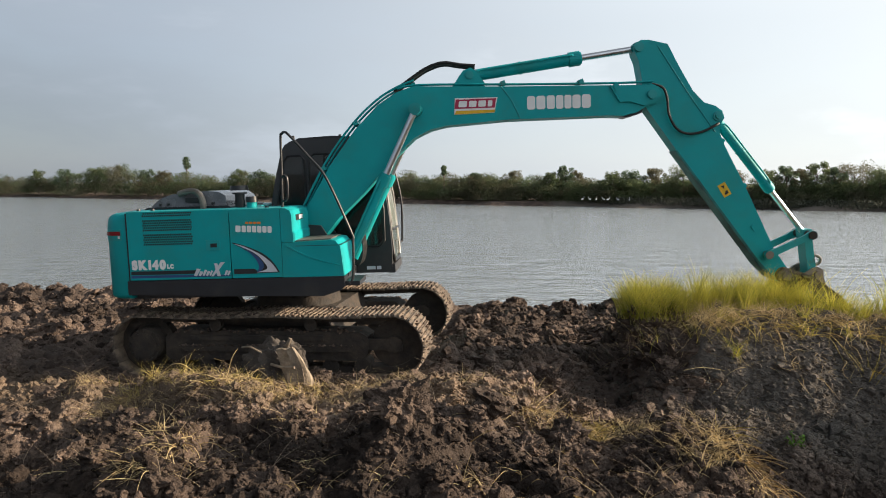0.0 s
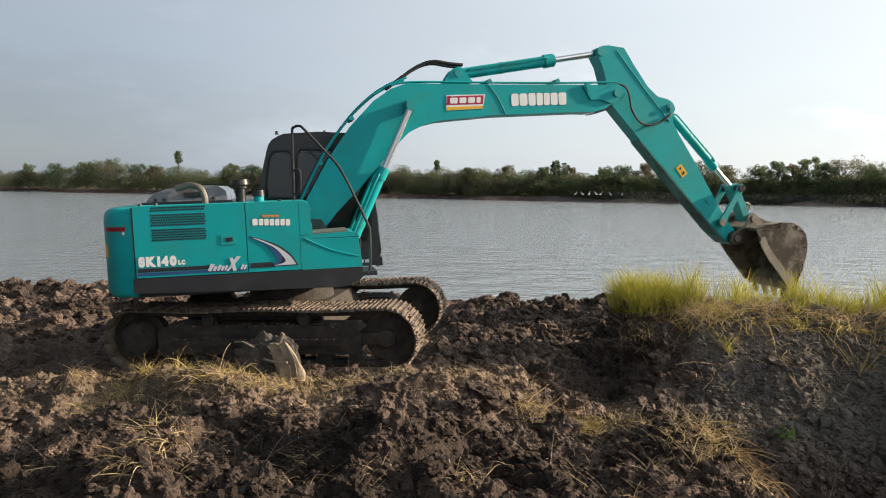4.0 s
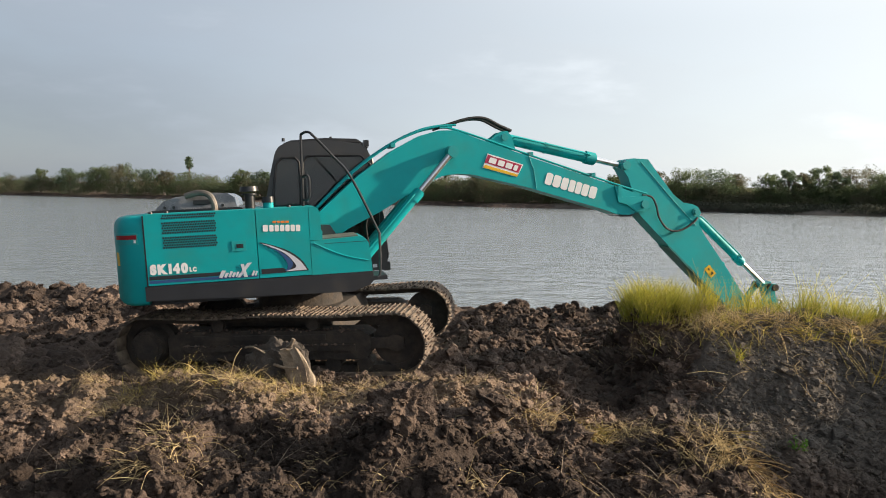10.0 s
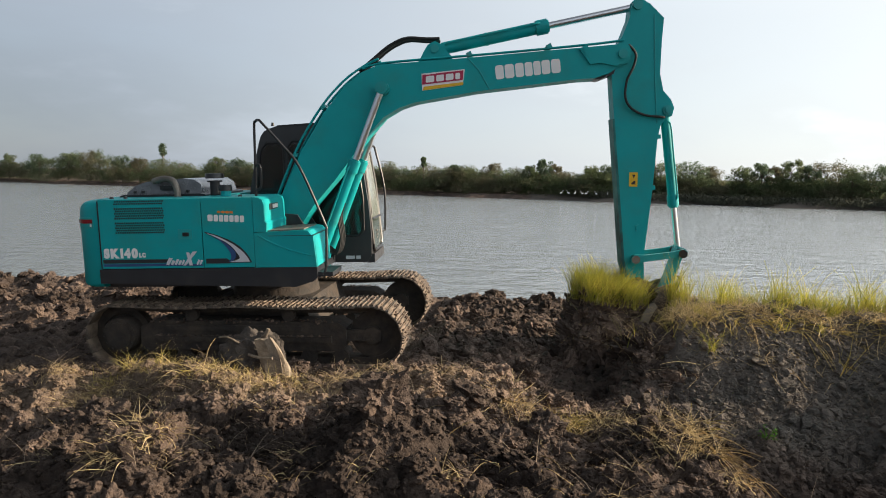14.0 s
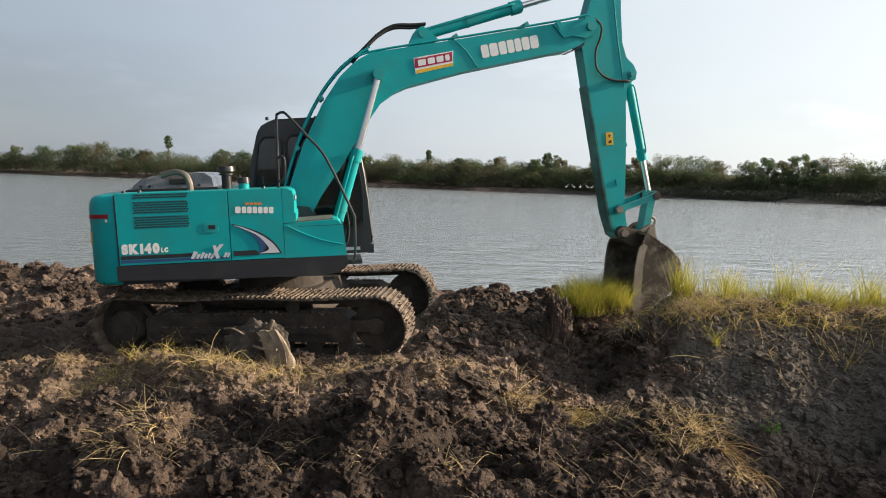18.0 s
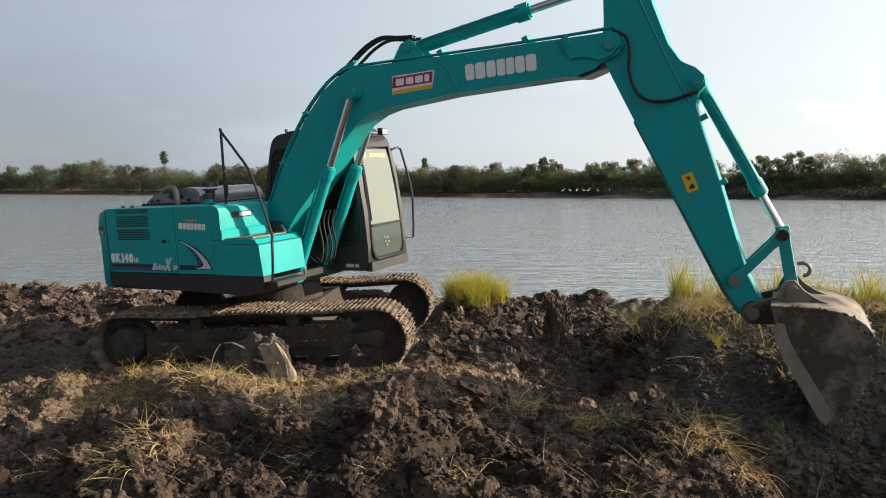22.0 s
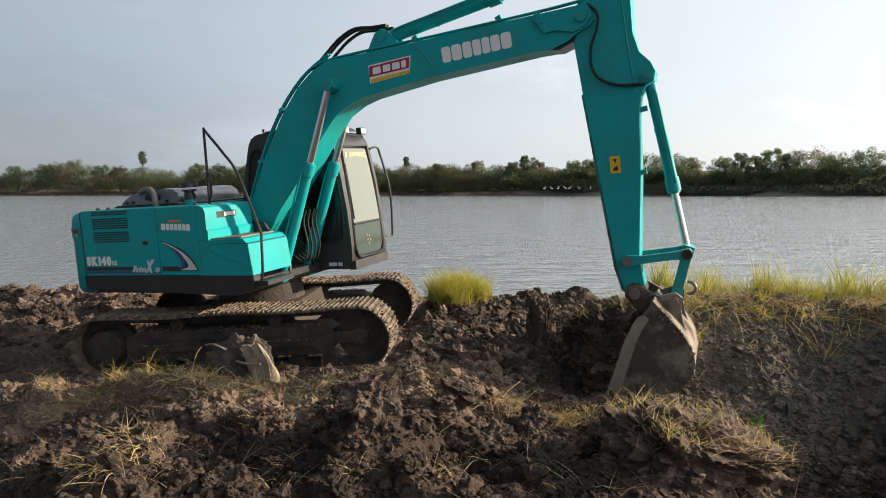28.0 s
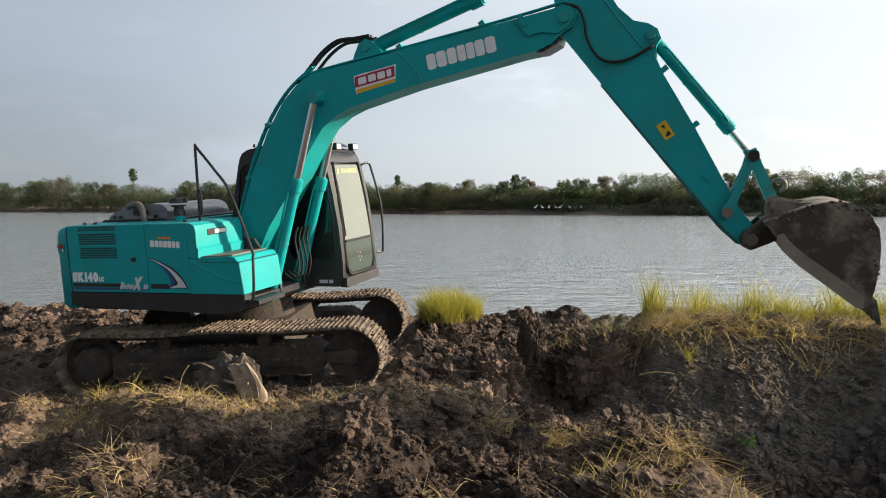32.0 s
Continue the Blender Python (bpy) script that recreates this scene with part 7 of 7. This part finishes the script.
def motions():
    joints, rocking = build_tables()
    keyed = {}
    times = [k * 0.25 for k in range(129)]
    for t in times:
        for ob, m in machine_poses(*glide(joints, t)).items():
            keyed.setdefault(ob, []).append((t, m))
        pitch, roll, lift = glide(rocking, t)
        keyed.setdefault(excavator, []).append((t, Matrix.Translation((0, 0, lift)) @ Matrix.Rotation(-radians(pitch), 4, "Y") @ Matrix.Rotation(radians(roll), 4, "X")))
    for ob, rows in keyed.items():
        walk(ob, rows)
    # the sod is torn off the bank, drawn in, dropped, and pushed towards the shore
    walk(strip, [(0, pose(5.72, 0.0, 0.56)), (0.5, pose(5.72, 0.0, 0.56)), (1.0, pose(5.6, 0.2, 0.52, 0, 0, 4)), (1.5, pose(5.4, 0.55, 0.34, 0, -4, 8)), (2.0, pose(5.1, 0.95, 0.06, 0, -8, 12)), (2.5, pose(5.05, 1.45, -0.38, 0, -8, 14)), (32, pose(5.05, 1.45, -0.38, 0, -8, 14))])
    walk(sod, [(0, pose(4.56, -0.2, 0.5)), (13.2, pose(4.56, -0.2, 0.5)), (13.6, pose(4.36, -0.2, 0.52, 0, 2, 0)), (14.0, pose(4.2, -0.1, 0.58, 0, 8, 0)), (14.5, pose(4.0, 0.1, 0.68, 0, 22, 0)), (15.5, pose(4.15, 0.15, 0.74, 0, 10, 0)), (16.5, pose(4.36, 0.25, 0.56, 0, 2, 0)), (17.0, pose(4.30, 0.4, 0.24, 0, 0, 4)), (17.6, pose(4.30, 0.48, 0.21, 0, 0, 4)), (18.0, pose(4.14, 0.75, 0.2, 0, -4, 8)), (18.5, pose(3.15, 1.3, 0.46, 0, -14, 18)), (18.8, pose(2.6, 1.75, 0.26, 0, -8, 26)), (19.0, pose(2.42, 1.95, 0.12, 0, 0, 30)), (32, pose(2.42, 1.95, 0.12, 0, 0, 30))])
    walk(slab_left, [(0, pose(4.1, 0.1, 0.0)), (13.5, pose(4.1, 0.1, 0.0)), (14.0, pose(3.9, 0.1, 0.15, 0, -12, 0)), (14.5, pose(3.3, 0.0, 0.45, 0, -34, 0)), (15.3, pose(3.5, 0.15, 0.35, 0, -14, 0)), (16.2, pose(3.6, -0.1, 0.3, 0, 4, 0)), (32, pose(3.6, -0.1, 0.3, 0, 4, 0))])
    walk(torn, [(0, pose(4.2, -0.3, -0.05)), (13.4, pose(4.2, -0.3, -0.05)), (14.0, pose(4.0, -0.25, 0.2, 0, -6, 0)), (14.5, pose(3.62, -0.15, 0.42, 0, -20, 0)), (15.5, pose(3.75, -0.2, 0.1, 0, -26, 0)), (16.3, pose(3.7, -0.25, -0.22, 0, -30, 0)), (32, pose(3.7, -0.25, -0.22, 0, -30, 0))])
    walk(heap, [(0, pose(5.4, -1.45, -0.24)), (22.6, pose(5.4, -1.45, -0.24)), (23.2, pose(4.95, -2.0, 0.0, 0, -6, 4)), (24.0, pose(4.2, -2.75, 0.14, 0, -16, 10)), (24.5, pose(4.1, -3.15, 0.2, 0, -24, 15)), (25.5, pose(4.5, -3.5, 0.2, 0, 10, 15)), (26.5, pose(4.55, -3.6, 0.14, 0, 16, 15)), (29.1, pose(4.55, -3.6, 0.14, 0, 16, 15)), (30.0, pose(4.4, -3.8, -0.08, 0, 8, 15)), (32, pose(4.4, -3.8, -0.08, 0, 8, 15))])
    walk(heap_b, [(0, pose(4.7, -1.35, 0.06)), (27.4, pose(4.7, -1.35, 0.06)), (28.0, pose(4.35, -1.3, 0.2, 0, -10, 0)), (28.5, pose(3.85, -1.2, 0.36, 0, -30, 5)), (29.0, pose(3.45, -1.2, 0.46, 0, -55, 5)), (29.4, pose(3.25, -1.15, 0.3, 0, -80, 5)), (29.7, pose(3.2, -1.15, 0.17, 0, -90, 5)), (32, pose(3.2, -1.15, 0.17, 0, -90, 5))])
    walk(heap_d, [(0, pose(4.75, -0.95, 0.22)), (27.4, pose(4.75, -0.95, 0.22)), (28.0, pose(4.4, -0.8, 0.38, 0, -5, 0)), (28.5, pose(4.0, -0.75, 0.56, 0, -10, 0)), (29.0, pose(3.88, -0.7, 0.64, 0, -14, 0)), (29.5, pose(4.1, -0.85, 0.44, 0, -10, 0)), (30.0, pose(4.3, -0.9, 0.28, 0, -5, 0)), (32, pose(4.3, -0.9, 0.28, 0, -5, 0))])


motions()
